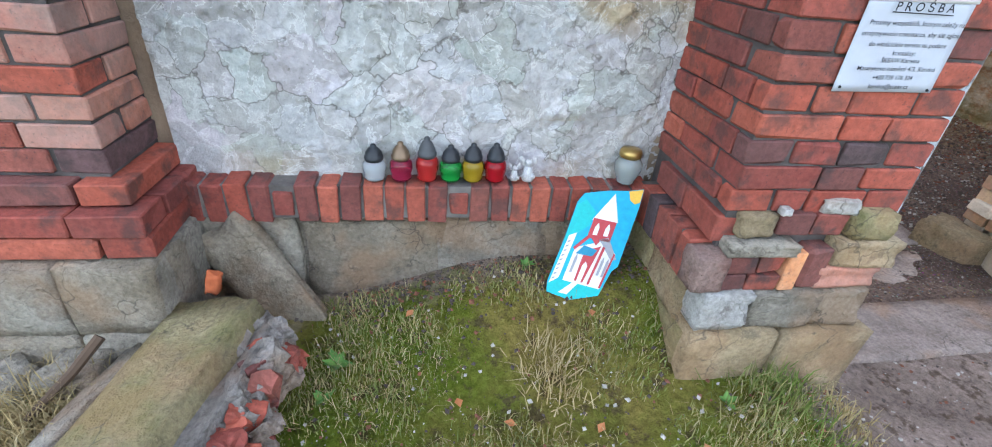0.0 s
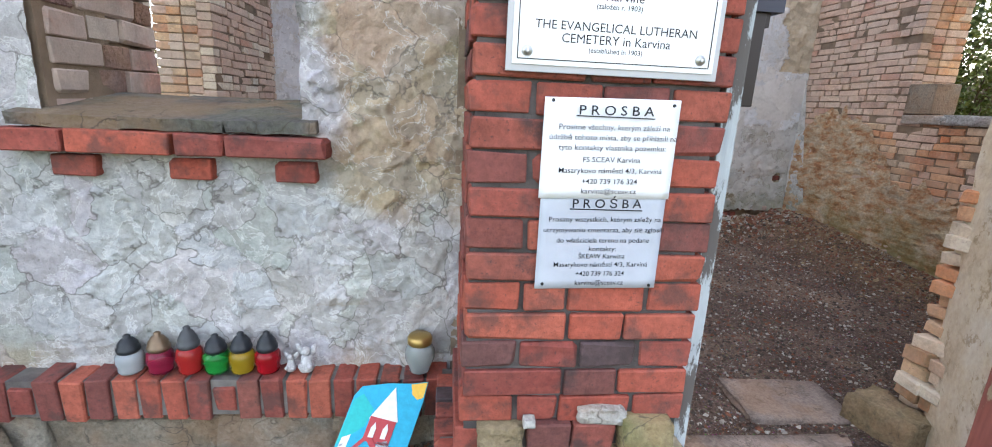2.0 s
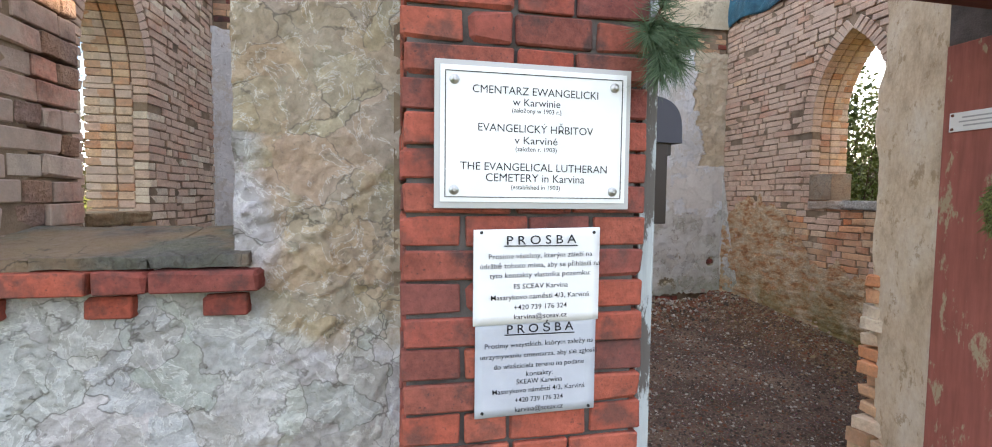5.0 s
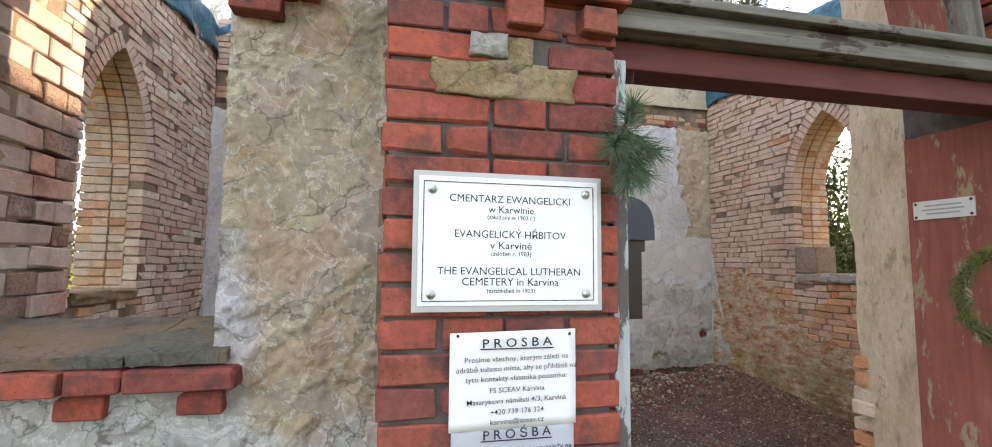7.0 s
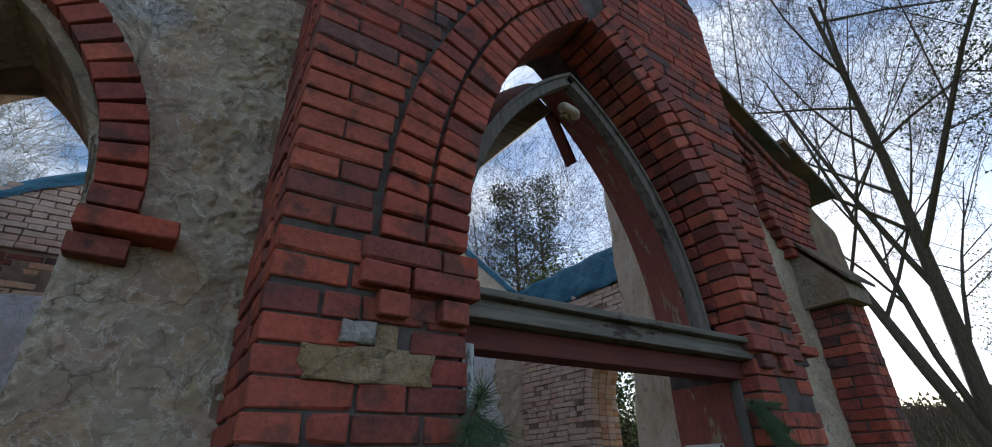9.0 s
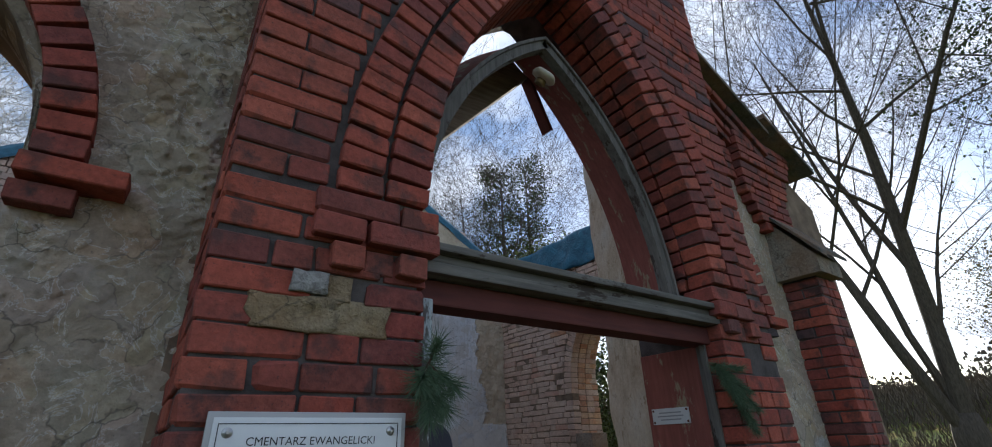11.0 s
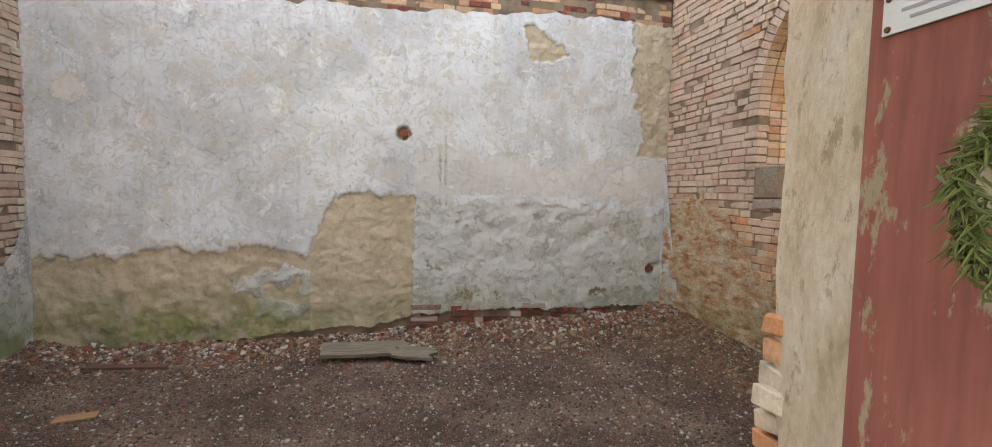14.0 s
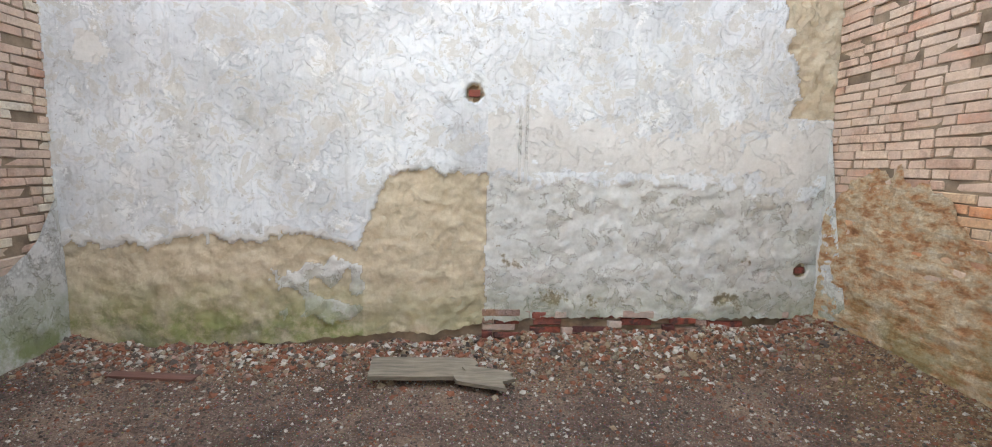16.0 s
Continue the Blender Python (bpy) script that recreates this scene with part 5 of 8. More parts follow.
for s in (-1, 1):
    bm = bmesh.new()
    o = WC + wv * 0.155 + wn_ * 0.03
    pts = [(0, 0), (0.022, 0.016), (0.04, 0.012), (0.042, -0.008), (0.022, -0.006), (0, 0)]
    prev = None
    for px, pz in pts:
        a = bm.verts.new(o + wu * (s * px) + wv * pz - wn_ * 0.012)
        b = bm.verts.new(o + wu * (s * px) + wv * pz + wn_ * 0.012)
        if prev:
            bm.faces.new((prev[0], a, b, prev[1]))
        prev = (a, b)
    for px, pz, qx, qz in ((0.0, -0.004, 0.016, -0.062),):
        vs = [bm.verts.new(o + wu * (s * px - 0.004) + wv * pz + wn_ * 0.01), bm.verts.new(o + wu * (s * px + 0.008) + wv * pz + wn_ * 0.01),
              bm.verts.new(o + wu * (s * qx + 0.010) + wv * qz + wn_ * 0.006), bm.verts.new(o + wu * (s * qx - 0.010) + wv * (qz + 0.008) + wn_ * 0.006)]
        bm.faces.new(vs)
    ob = part("ribbon_bow", bm, RIBBON, None, "pale ribbon loop")
    ob.modifiers.new("thick", "SOLIDIFY").thickness = 0.002
    under(ob, wr)
under(smooth(part("red_bead", lathe(bmesh.new(), [(0.002, 0), (0.009, 0.004), (0.011, 0.012), (0.008, 0.022), (0.002, 0.025)], 12, Matrix.Translation(WC + wv * 0.072 + wn_ * 0.03)), plain("red_glass", (0.55, 0.03, 0.03, 1), 0.2), None, "bright red hanging bead")), wr)


# ---- grave lights on the ledge ----
def glass(name, c, rough=0.05, keep=0.55):
    k = Mat(name, rough)
    k.b.inputs["Transmission Weight"].default_value = keep
    k.b.inputs["IOR"].default_value = 1.35
    k.b.inputs["Specular IOR Level"].default_value = 0.5
    k.colour(c)
    return k.m


LEDGE = 0.738


def grave_light(x, y, h, colour, lidmat, label, r=0.036, bulge=1.12):
    t = thing("grave_light", label, "grave light", "grave lights on the brick ledge", at=(x, y, LEDGE))
    m = Matrix.Translation((x, y, LEDGE))
    bh = h * 0.56
    body = part("jar", lathe(bmesh.new(), [(r * 0.82, 0), (r * 0.95, 0.004), (r, 0.014), (r * 0.93, 0.02), (r * bulge, bh * 0.55), (r * bulge * 0.96, bh * 0.8), (r * 0.8, bh)], 24, m), glass(label[:14], colour), None, "")
    under(smooth(body), t)
    lid = part("lid", lathe(bmesh.new(), [(r * 0.86, bh - 0.002), (r * 0.92, bh + 0.005), (r * 0.90, bh + 0.014), (r * 0.80, bh + 0.017), (r * 0.78, bh + 0.028), (r * 0.46, bh + h * 0.33), (r * 0.26, bh + h * 0.36), (r * 0.30, bh + h * 0.41), (r * 0.16, bh + h * 0.44)], 20, m), lidmat, None, "ribbed plastic lid")
    under(smooth(lid), t)
    under(smooth(part("candle", lathe(bmesh.new(), [(r * 0.68, 0.006), (r * 0.7, 0.01), (r * 0.7, bh * 0.45), (r * 0.6, bh * 0.47)], 16, m), plain("wax", (0.6, 0.55, 0.5, 1), 0.5))), t)
    return t


BRASSY = plain("bronze_lid", (0.16, 0.11, 0.07, 1), 0.35, 0.5)
DARKLID = plain("dark_lid", (0.022, 0.025, 0.03, 1), 0.4, grain=0.2)
GREYLID = plain("grey_lid", (0.06, 0.063, 0.068, 1), 0.4, grain=0.2)
for x, h, col, lm, lab in ((-0.155, 0.128, (0.50, 0.53, 0.56, 1), DARKLID, "clear glass grave light with a dark lid, half burnt"), (-0.064, 0.138, (0.32, 0.02, 0.06, 1), BRASSY, "dark red glass grave light with a bronze lid"),
                           (0.026, 0.158, (0.50, 0.03, 0.03, 1), GREYLID, "tall red glass grave light with a grey lid"), (0.108, 0.130, (0.02, 0.28, 0.05, 1), DARKLID, "green glass grave light with a dark lid"),
                           (0.187, 0.138, (0.40, 0.27, 0.02, 1), DARKLID, "amber glass grave light with a dark lid"), (0.267, 0.140, (0.42, 0.01, 0.02, 1), DARKLID, "deep red glass grave light with a dark lid")):
    grave_light(x, 1.552, h, col, lm, lab)
t = thing("grave_light", "clear ribbed glass grave light with a gold lid", "grave light", "grave lights on the brick ledge", at=(0.758, 1.545, LEDGE))
m = Matrix.Translation((0.758, 1.545, LEDGE))
under(smooth(part("jar", lathe(bmesh.new(), [(0.028, 0), (0.034, 0.006), (0.034, 0.014), (0.049, 0.05), (0.050, 0.075), (0.036, 0.104)], 36, m, 0.02, 12, 30), glass("ribbed_clear_glass", (0.42, 0.45, 0.44, 1)))), t)
under(smooth(part("lid", lathe(bmesh.new(), [(0.038, 0.102), (0.041, 0.106), (0.041, 0.122), (0.036, 0.130), (0.01, 0.133)], 24, m), plain("gold_lid", (0.42, 0.29, 0.10, 1), 0.35, 0.8))), t)

# plaster angels, plain shapes
ANGEL = plain("silvered_plaster", (0.55, 0.55, 0.56, 1), 0.45, grain=0.5, scale=90)
for x, h in ((0.338, 0.062), (0.388, 0.092)):
    bm = bmesh.new()
    k = h / 0.09
    lathe(bm, [(0.020 * k, 0), (0.024 * k, 0.01 * k), (0.018 * k, 0.03 * k), (0.014 * k, 0.05 * k), (0.006 * k, 0.056 * k)], 14, Matrix.Translation((x, 1.552, LEDGE)))
    bmesh.ops.create_icosphere(bm, subdivisions=2, radius=0.014 * k, matrix=Matrix.Translation((x, 1.55, LEDGE + 0.068 * k)))
    for s in (-1, 1):
        bmesh.ops.create_icosphere(bm, subdivisions=2, radius=0.018 * k, matrix=Matrix.Translation((x + s * 0.02 * k, 1.562, LEDGE + 0.068 * k)) @ Matrix.Rotation(s * 0.5, 4, "Y") @ Matrix.Diagonal((0.55, 0.35, 1.25, 1)))
        bmesh.ops.create_icosphere(bm, subdivisions=1, radius=0.011 * k, matrix=Matrix.Translation((x + s * 0.014 * k, 1.538, LEDGE + 0.02 * k)))
    for v in bm.verts:
        v.co += 0.002 * noise.noise_vector(v.co * 160)
    tagged(smooth(part("figurine", bm, ANGEL)), "small silvery white plaster angel figurine on the ledge", "figurine", "angel figurines")

# painted board with a church
pb = thing("painted_board", "hand-painted board of a red and white church, leaning outdoors", "painting", at=(0.55, 1.30, 0.41))
P0 = Vector((0.452, 1.322, 0.405))
PU, PVv = Vector((0.197, -0.036, -0.010)), Vector((0.135, 0.165, 0.360))
PN = PU.cross(PVv).normalized()
if PN.y > 0:
    PN = -PN


def paint(name, pts, mat, layer, thick=0.0):
    bm = bmesh.new()
    lift = PN * (0.006 + 0.0012 * layer)
    front = [bm.verts.new(P0 + PU * a + PVv * b + lift) for a, b in pts]
    bm.faces.new(front)
    back = [bm.verts.new(v.co - PN * (0.0008 + thick)) for v in front]
    bm.faces.new(back[::-1])
    for i in range(len(pts)):
        j = (i + 1) % len(pts)
        bm.faces.new((front[j], front[i], back[i], back[j]))
    bmesh.ops.recalc_face_normals(bm, faces=bm.faces[:])
    return under(part(name, bm, mat), pb)


def pcol(name, c):
    return plain(name, c, 0.55, grain=0.18, scale=60)


SKYB, TURQ, SUNY, PWHITE, PRED, PGREY, PBLUE = pcol("paint_blue", (0.02, 0.36, 0.55, 1)), pcol("paint_turquoise", (0.02, 0.42, 0.42, 1)), pcol("paint_yellow", (0.75, 0.45, 0.06, 1)), pcol("paint_white", (0.72, 0.70, 0.70, 1)), pcol("paint_red", (0.42, 0.05, 0.06, 1)), pcol("paint_grey", (0.30, 0.31, 0.34, 1)), pcol("paint_deep_blue", (0.02, 0.22, 0.36, 1))
paint("board", [(0.0, 0.0), (0.45, -0.05), (0.92, 0.02), (1.0, 0.25), (1.08, 0.30), (1.07, 0.85), (1.04, 1.0), (0.8, 0.97), (0.45, 0.95), (0.05, 0.90), (-0.02, 0.82), (-0.02, 0.45), (-0.05, 0.1)], SKYB, 0, 0.008)["label"] = "board painted as a blue sky"
for nm, pts, mt, ly in (("painted_hill", [(-0.02, 0.46), (0.32, 0.62), (0.36, 0.75), (0.12, 0.85), (0.0, 0.80)], TURQ, 1), ("painted_sun", [(0.80, 0.965), (0.87, 0.89), (0.97, 0.86), (1.05, 0.88), (1.035, 0.995)], SUNY, 1),
                        ("painted_lawn", [(0.0, 0.005), (0.45, -0.045), (0.91, 0.02), (0.95, 0.10), (0.4, 0.14), (-0.03, 0.10)], TURQ, 1), ("painted_fence", [(-0.02, 0.08), (0.12, 0.14), (0.16, 0.55), (0.04, 0.52)], PWHITE, 2),
                        ("painted_wall", [(0.20, 0.12), (0.90, 0.08), (0.96, 0.40), (0.72, 0.52), (0.22, 0.42)], PWHITE, 2), ("painted_spire", [(0.34, 0.68), (0.80, 0.68), (0.58, 0.93)], PWHITE, 2),
                        ("painted_tower", [(0.36, 0.52), (0.78, 0.50), (0.78, 0.68), (0.36, 0.70)], PRED, 3), ("painted_roof", [(0.58, 0.52), (0.74, 0.54), (1.0, 0.36), (0.92, 0.34)], PGREY, 3),
                        ("painted_porch", [(0.40, 0.12), (0.56, 0.12), (0.66, 0.46), (0.40, 0.40)], PRED, 4), ("painted_canopy", [(0.26, 0.37), (0.56, 0.36), (0.62, 0.42), (0.36, 0.45)], PBLUE, 5),
                        ("painted_gable", [(0.18, 0.42), (0.42, 0.58), (0.60, 0.50), (0.56, 0.46), (0.42, 0.53), (0.22, 0.40)], PRED, 5), ("painted_pillar", [(0.64, 0.11), (0.68, 0.11), (0.74, 0.45), (0.69, 0.46)], PRED, 5),
                        ("painted_pillar", [(0.86, 0.09), (0.90, 0.09), (0.95, 0.40), (0.92, 0.41)], PRED, 5), ("painted_path", [(0.20, 0.01), (0.36, 0.0), (0.50, 0.12), (0.42, 0.13)], PWHITE, 5),
                        ("painted_doorway", [(0.44, 0.12), (0.52, 0.12), (0.54, 0.27), (0.49, 0.31), (0.45, 0.27)], PWHITE, 6)):
    paint(nm, pts, mt, ly)
for a, b in ((0.26, 0.20), (0.74, 0.20), (0.83, 0.19)):
    paint("painted_window", [(a, b), (a + 0.045, b), (a + 0.06, b + 0.13), (a + 0.035, b + 0.17), (a + 0.01, b + 0.13)], PGREY, 6)
for a in (0.43, 0.62):
    paint("painted_window", [(a, 0.55), (a + 0.08, 0.55), (a + 0.08, 0.62), (a + 0.04, 0.66), (a, 0.62)], PWHITE, 6)
for i in range(9):
    paint("painted_post", [(0.0 + 0.006 * i, 0.12 + 0.042 * i), (0.045 + 0.006 * i, 0.13 + 0.042 * i), (0.045 + 0.006 * i, 0.145 + 0.042 * i), (0.0 + 0.006 * i, 0.135 + 0.042 * i)], PGREY, 6)


# small pieces that sit on a part of their thing
NESTED = {"screw": ("panel", "plate"), "border_line": ("panel",), "writing": ("plate",), "tack": ("sheet",), "underline": ("sheet",), "ring": ("flap",), "socket": ("base",), "red_bead": ("ribbon_bow",), "candle": ("jar",)}
for ob in list(bpy.data.objects):
    kind_of = ob.name.split(".")[0]
    if ob.parent and kind_of in NESTED:
        for piece in list(ob.parent.children):
            if piece.name.split(".")[0] in NESTED[kind_of] and piece is not ob:
                ob.parent = piece
                ob.matrix_parent_inverse = Matrix.Identity(4)
                break


# ---- stones, sills and slabs ----
def stone(name, label, cat, at, size, mat, seed, turn=(0, 0, 0), rough=0.12, square=0.75, group="", sub=3, parent=None):
    bm = rock(*size, seed, rough, sub, square)
    bm.transform(pose(*at, *turn))
    ob = smooth(part(name, bm, mat))
    if parent:
        return under(ob, parent) if parent.location.length > 0 else setattr(ob, "parent", parent)
    return tagged(ob, label, cat, group)


def block(parent, x0, x1, y0, y1, z0, z1, mat, seed, rough=0.06, square=0.9, name="stone", turn=(0, 0, 0)):
    bm = rock((x1 - x0) * 0.985, y1 - y0, (z1 - z0) * 0.985, seed, rough * 0.75, 4, square)
    bm.transform(pose((x0 + x1) / 2, (y0 + y1) / 2, z0, *turn))
    ob = smooth(part(name, bm, mat, parent))
    return ob


PAVER = stone_mat("worn_paving", (0.22, 0.17, 0.145, 1), (0.40, 0.325, 0.285, 1))
CRUMBLED = stone_mat("crumbled_brick", (0.17, 0.085, 0.07, 1), (0.40, 0.29, 0.25, 1))
OCHRE = stone_mat("ochre_sandstone", (0.22, 0.15, 0.085, 1), (0.44, 0.34, 0.22, 1), 0.15)
YELLOWFILL = stone_mat("lime_filling", (0.30, 0.215, 0.11, 1), (0.50, 0.41, 0.28, 1))
WHITISH = stone_mat("limed_stone", (0.33, 0.31, 0.285, 1), (0.52, 0.51, 0.49, 1))
# foot of the left-hand portal pier
part("footing", boxes((0.93, 1.42, 1.13, 1.62, 0.0, 0.86)), MORTAR, portal, "dark crumbling mortar")
for i, (x0, x1, z0, z1, y0, mt) in enumerate(((0.845, 1.155, 0.10, 0.462, 1.015, OCHRE), (1.165, 1.50, 0.10, 0.455, 1.02, OCHRE), (0.855, 1.03, 0.468, 0.605, 1.03, WHITISH), (1.035, 1.265, 0.465, 0.60, 1.04, GREYSTONE), (1.27, 1.44, 0.46, 0.605, 1.05, GREYSTONE),
                                              (1.255, 1.46, 0.695, 0.785, 1.05, YELLOWFILL), (0.90, 1.12, 0.735, 0.775, 1.05, GREYSTONE), (0.925, 1.04, 0.785, 0.858, 1.085, OCHRE), (1.285, 1.41, 0.785, 0.875, 1.06, MOSSY), (1.225, 1.43, 0.612, 0.69, 1.055, LIMED), (0.81, 0.91, 0.612, 0.735, 1.045, CRUMBLED))):
    block(portal, x0, x1, y0, 1.135 if mt is CRUMBLED else 1.22 if z0 == 0.735 else 1.40, z0, z1, mt, 10 + i, 0.06, 0.95)
FB = Bricks(portal, 60, name="footing_brick")
for x, y, z, l, h, mt in ((0.965, 1.16, 0.700, 0.10, 0.066, DARKRED), (1.055, 1.16, 0.700, 0.085, 0.066, RED), (0.945, 1.155, 0.636, 0.09, 0.055, DARKRED), (1.045, 1.155, 0.636, 0.115, 0.055, DARKRED), (1.13, 1.155, 0.675, 0.06, 0.14, ORANGE),
                          (1.205, 1.155, 0.680, 0.085, 0.15, DARKRED), (1.105, 1.185, 0.824, 0.115, 0.07, DARKRED), (1.215, 1.185, 0.824, 0.115, 0.07, DARKRED)):
    FB.add(l - 0.006, 0.2, h, Matrix.Translation((x, y, z)) @ Matrix.Rotation(FB.rnd.uniform(-0.05, 0.05), 4, "Y") @ Matrix.Rotation(FB.rnd.uniform(-0.06, 0.06), 4, "Z"), mt)
FB.finish()
for y0, y1, z0, z1, mt in ((1.06, 1.34, 0.10, 0.44, MOSSY), (1.30, 1.58, 0.15, 0.46, OCHRE), (1.12, 1.36, 0.44, 0.60, OCHRE), (1.36, 1.58, 0.45, 0.60, MOSSY)):
    block(portal, 0.835, 1.0, y0, y1, z0, z1, mt, y0 * 7, 0.05, 0.93)
block(portal, 1.035, 1.065, 1.072, 1.10, 0.862, 0.885, WHITISH, 4, 0.1, 0.6, name="pebble")
block(portal, 1.17, 1.29, 1.085, 1.13, 0.86, 0.905, WHITISH, 14, 0.2, 0.5, name="mortar_lump")
# foot of the right-hand portal pier: tumbled bricks and stones
part("footing", boxes((3.04, 3.42, 1.14, 1.62, 0.0, 0.71)), CONCRETE, portal, "rough cement and rubble")
for i, (x0, x1, y0, z0, z1, mt, tn) in enumerate(((2.98, 3.22, 1.03, 0.42, 0.52, OCHRE, 4), (3.20, 3.42, 1.02, 0.30, 0.47, WHITISH, -6), (3.40, 3.60, 1.06, 0.2, 0.66, WHITISH, 3), (2.96, 3.2, 1.05, 0.1, 0.42, OCHRE, 0), (3.34, 3.50, 1.08, 0.50, 0.68, OCHRE, 8), (3.46, 3.60, 1.10, 0.66, 0.80, DARKRED, 2))):
    block(portal, x0, x1, y0, 1.36, z0, z1, mt, 40 + i, turn=(0, 0, tn))

# stone plinth below the ledge
part("ledge_mortar", boxes((-0.80, 0.83, 1.520, 1.66, 0.597, 0.722), (0.834, 0.96, 1.14, 1.56, 0.60, 0.735)), LEDGEMORTAR, wall_front, "grey mortar between the ledge bricks")
part("plinth_core", boxes((-0.80, 0.90, 1.575, 1.66, 0.0, 0.60)), GREYSTONE, wall_front, "grey cement pointing")
for i, (x0, x1, z0, z1, mt) in enumerate(((-0.80, -0.44, 0.27, 0.59, GREYSTONE), (-0.43, 0.10, 0.17, 0.57, SANDSTONE), (0.06, 0.50, 0.25, 0.58, GREYSTONE), (0.46, 0.88, 0.30, 0.585, SANDSTONE))):
    block(wall_front, x0, x1, 1.545, 1.68, z0, z1, mt, 60 + i, 0.05)
part("plinth_core", boxes((3.44, 4.95, 1.575, 1.66, 0.0, 0.80)), GREYSTONE, wall_front, "grey cement pointing")
for i, (x0, x1, z0, z1) in enumerate(((3.5, 4.0, 0.3, 0.78), (3.98, 4.5, 0.25, 0.78), (4.48, 4.98, 0.3, 0.79))):
    block(wall_front, x0, x1, 1.55, 1.68, z0, z1, GREYSTONE, 70 + i, 0.05)
# stone feet of the buttresses
for wall, x0, x1, zt in ((but_l, -1.56, -0.755, 0.612), (but_r, 4.85, 5.27, 0.80)):
    part("footing", boxes((x0 + 0.04, x1 - 0.04, 1.26, 1.62, 0.05, zt - 0.01)), GREYSTONE, wall)
    n = 3 if wall is but_l else 2
    for i in range(n):
        a, b = x0 + (x1 - x0) * i / n, x0 + (x1 - x0) * (i + 1) / n
        for j in range(2):
            z0, z1 = 0.12 + (zt - 0.12) * j / 2, 0.12 + (zt - 0.12) * (j + 1) / 2
            block(wall, a, b, 1.205, 1.45, z0, z1, SANDSTONE if (i + j) % 2 else GREYSTONE, 80 + 7 * i + j, 0.06)
    for s, xx in ((0, x1 - 0.12), (1, x0)):
        block(wall, xx, xx + 0.12, 1.22, 1.62, 0.12, zt, GREYSTONE, 95 + s, 0.05)
bm = bmesh.new()
tube(bm, [Vector((5.22, 1.25, 0.60)), Vector((5.36, 1.22, 0.595))], [0.012, 0.012], 8)
part("iron_pin", bm, plain("rusty_iron", (0.06, 0.035, 0.025, 1), 0.8), but_r, "rusty iron pin")
# caps of the buttresses: cement slope under a slate edge
for wall, x0, x1 in ((but_r, 4.82, 5.20), (but_l, -1.58, -0.78)):
    bm = bmesh.new()
    quad_prism(bm, [(x0, 1.27), (x1, 1.27), (x1, 1.64), (x0, 1.64)], 3.04, 3.17)
    for v in bm.verts:
        if v.co.z > 3.1:
            v.co.z = 3.17 + (v.co.y - 1.27) * 1.35
    part("cap", bm, GREYSTONE, wall, "sloping cement cap")
    bm = bmesh.new()
    quad_prism(bm, [(x0 - 0.03, 1.22), (x1 + 0.05, 1.22), (x1 + 0.05, 1.62), (x0 - 0.03, 1.62)], 3.17, 3.20)
    for v in bm.verts:
        v.co.z += (v.co.y - 1.22) * 1.3
    part("cap_slab", bm, SLATE, wall, "dark slate covering")
# coping of the front gable
bm = bmesh.new()
for xa, xb in ((5.72, 4.98), (4.96, PX3 - 0.3)):
    za, zb = gable_front(xa), gable_front(xb)
    pts = [(xa, za), (xb, zb)]
    lo = [bm.verts.new((x, y, z + dz)) for (x, z) in pts for y in (1.38, 1.95) for dz in (0.0, 0.045)]
    for f in ((0, 1, 3, 2), (4, 6, 7, 5), (0, 4, 5, 1), (2, 3, 7, 6), (1, 5, 7, 3), (0, 2, 6, 4)):
        bm.faces.new([lo[i] for i in f])
bmesh.ops.recalc_face_normals(bm, faces=bm.faces[:])
part("coping", bm, SLATE, wall_front, "dark slate coping")
# slate sills of the front windows
rnd = random.Random(8)
for c in (WL, WR):
    xa = c[0] - 0.42
    for w in (0.30, 0.28, 0.26):
        bm = bmesh.new()
        box(bm, 0, w - 0.01, 0, 0.42, 0, 0.035)
        bmesh.ops.subdivide_edges(bm, edges=bm.edges[:], cuts=4, use_grid_fill=True)
        for v in bm.verts:
            v.co += Vector((0.012 * noise.noise(v.co * 9 + Vector((xa * 5, 0, 0))), 0.012 * noise.noise(v.co * 8 + Vector((0, xa * 5, 3))), 0.005 * noise.noise(v.co * 14)))
        bm.transform(pose(xa, YP - 0.055, 1.505, 9 + rnd.uniform(-1, 1), rnd.uniform(-1.5, 1.5), 0))
        part("sill_slab", bm, SLATE, wall_front, "dark slate sill slab")
        xa += w
# rough sills of the side windows
for wall, x0, x1, z in ((wall_left, XLO, XL + 0.02, 1.50), (wall_right, XR - 0.03, XRO, 1.66)):
    block(wall, x0, x1, WS[0] - 0.45, WS[0] + 0.02, z - 0.04, z + 0.06, OCHRE if wall is wall_left else WHITISH, 31, 0.05, name="sill_stone")
    block(wall, x0, x1, WS[0] - 0.02, WS[0] + 0.45, z - 0.04, z + 0.05, OCHRE if wall is wall_left else WHITISH, 33, 0.05, name="sill_stone")
part("cement_patch", boxes((XR - 0.02, XR + 0.25, 4.60, 4.90, 1.72, 2.02), bevel=0.01), GREYSTONE, wall_right, "smooth grey cement patch")

# patch of bare filling in the left-hand pier
block(portal, 0.985, 1.20, YF - 0.002, YF + 0.13, 2.190, 2.280, YELLOWFILL, 3, 0.14, name="filling")
block(portal, 1.13, 1.335, YF + 0.001, YF + 0.13, 2.190, 2.280, YELLOWFILL, 8, 0.14, name="filling")
block(portal, 1.16, 1.23, YF + 0.001, YF + 0.12, 2.275, 2.345, OCHRE, 9, 0.12, name="filling")
block(portal, 1.072, 1.165, YF - 0.012, YF + 0.10, 2.286, 2.345, WHITISH, 5, 0.10, name="filling")

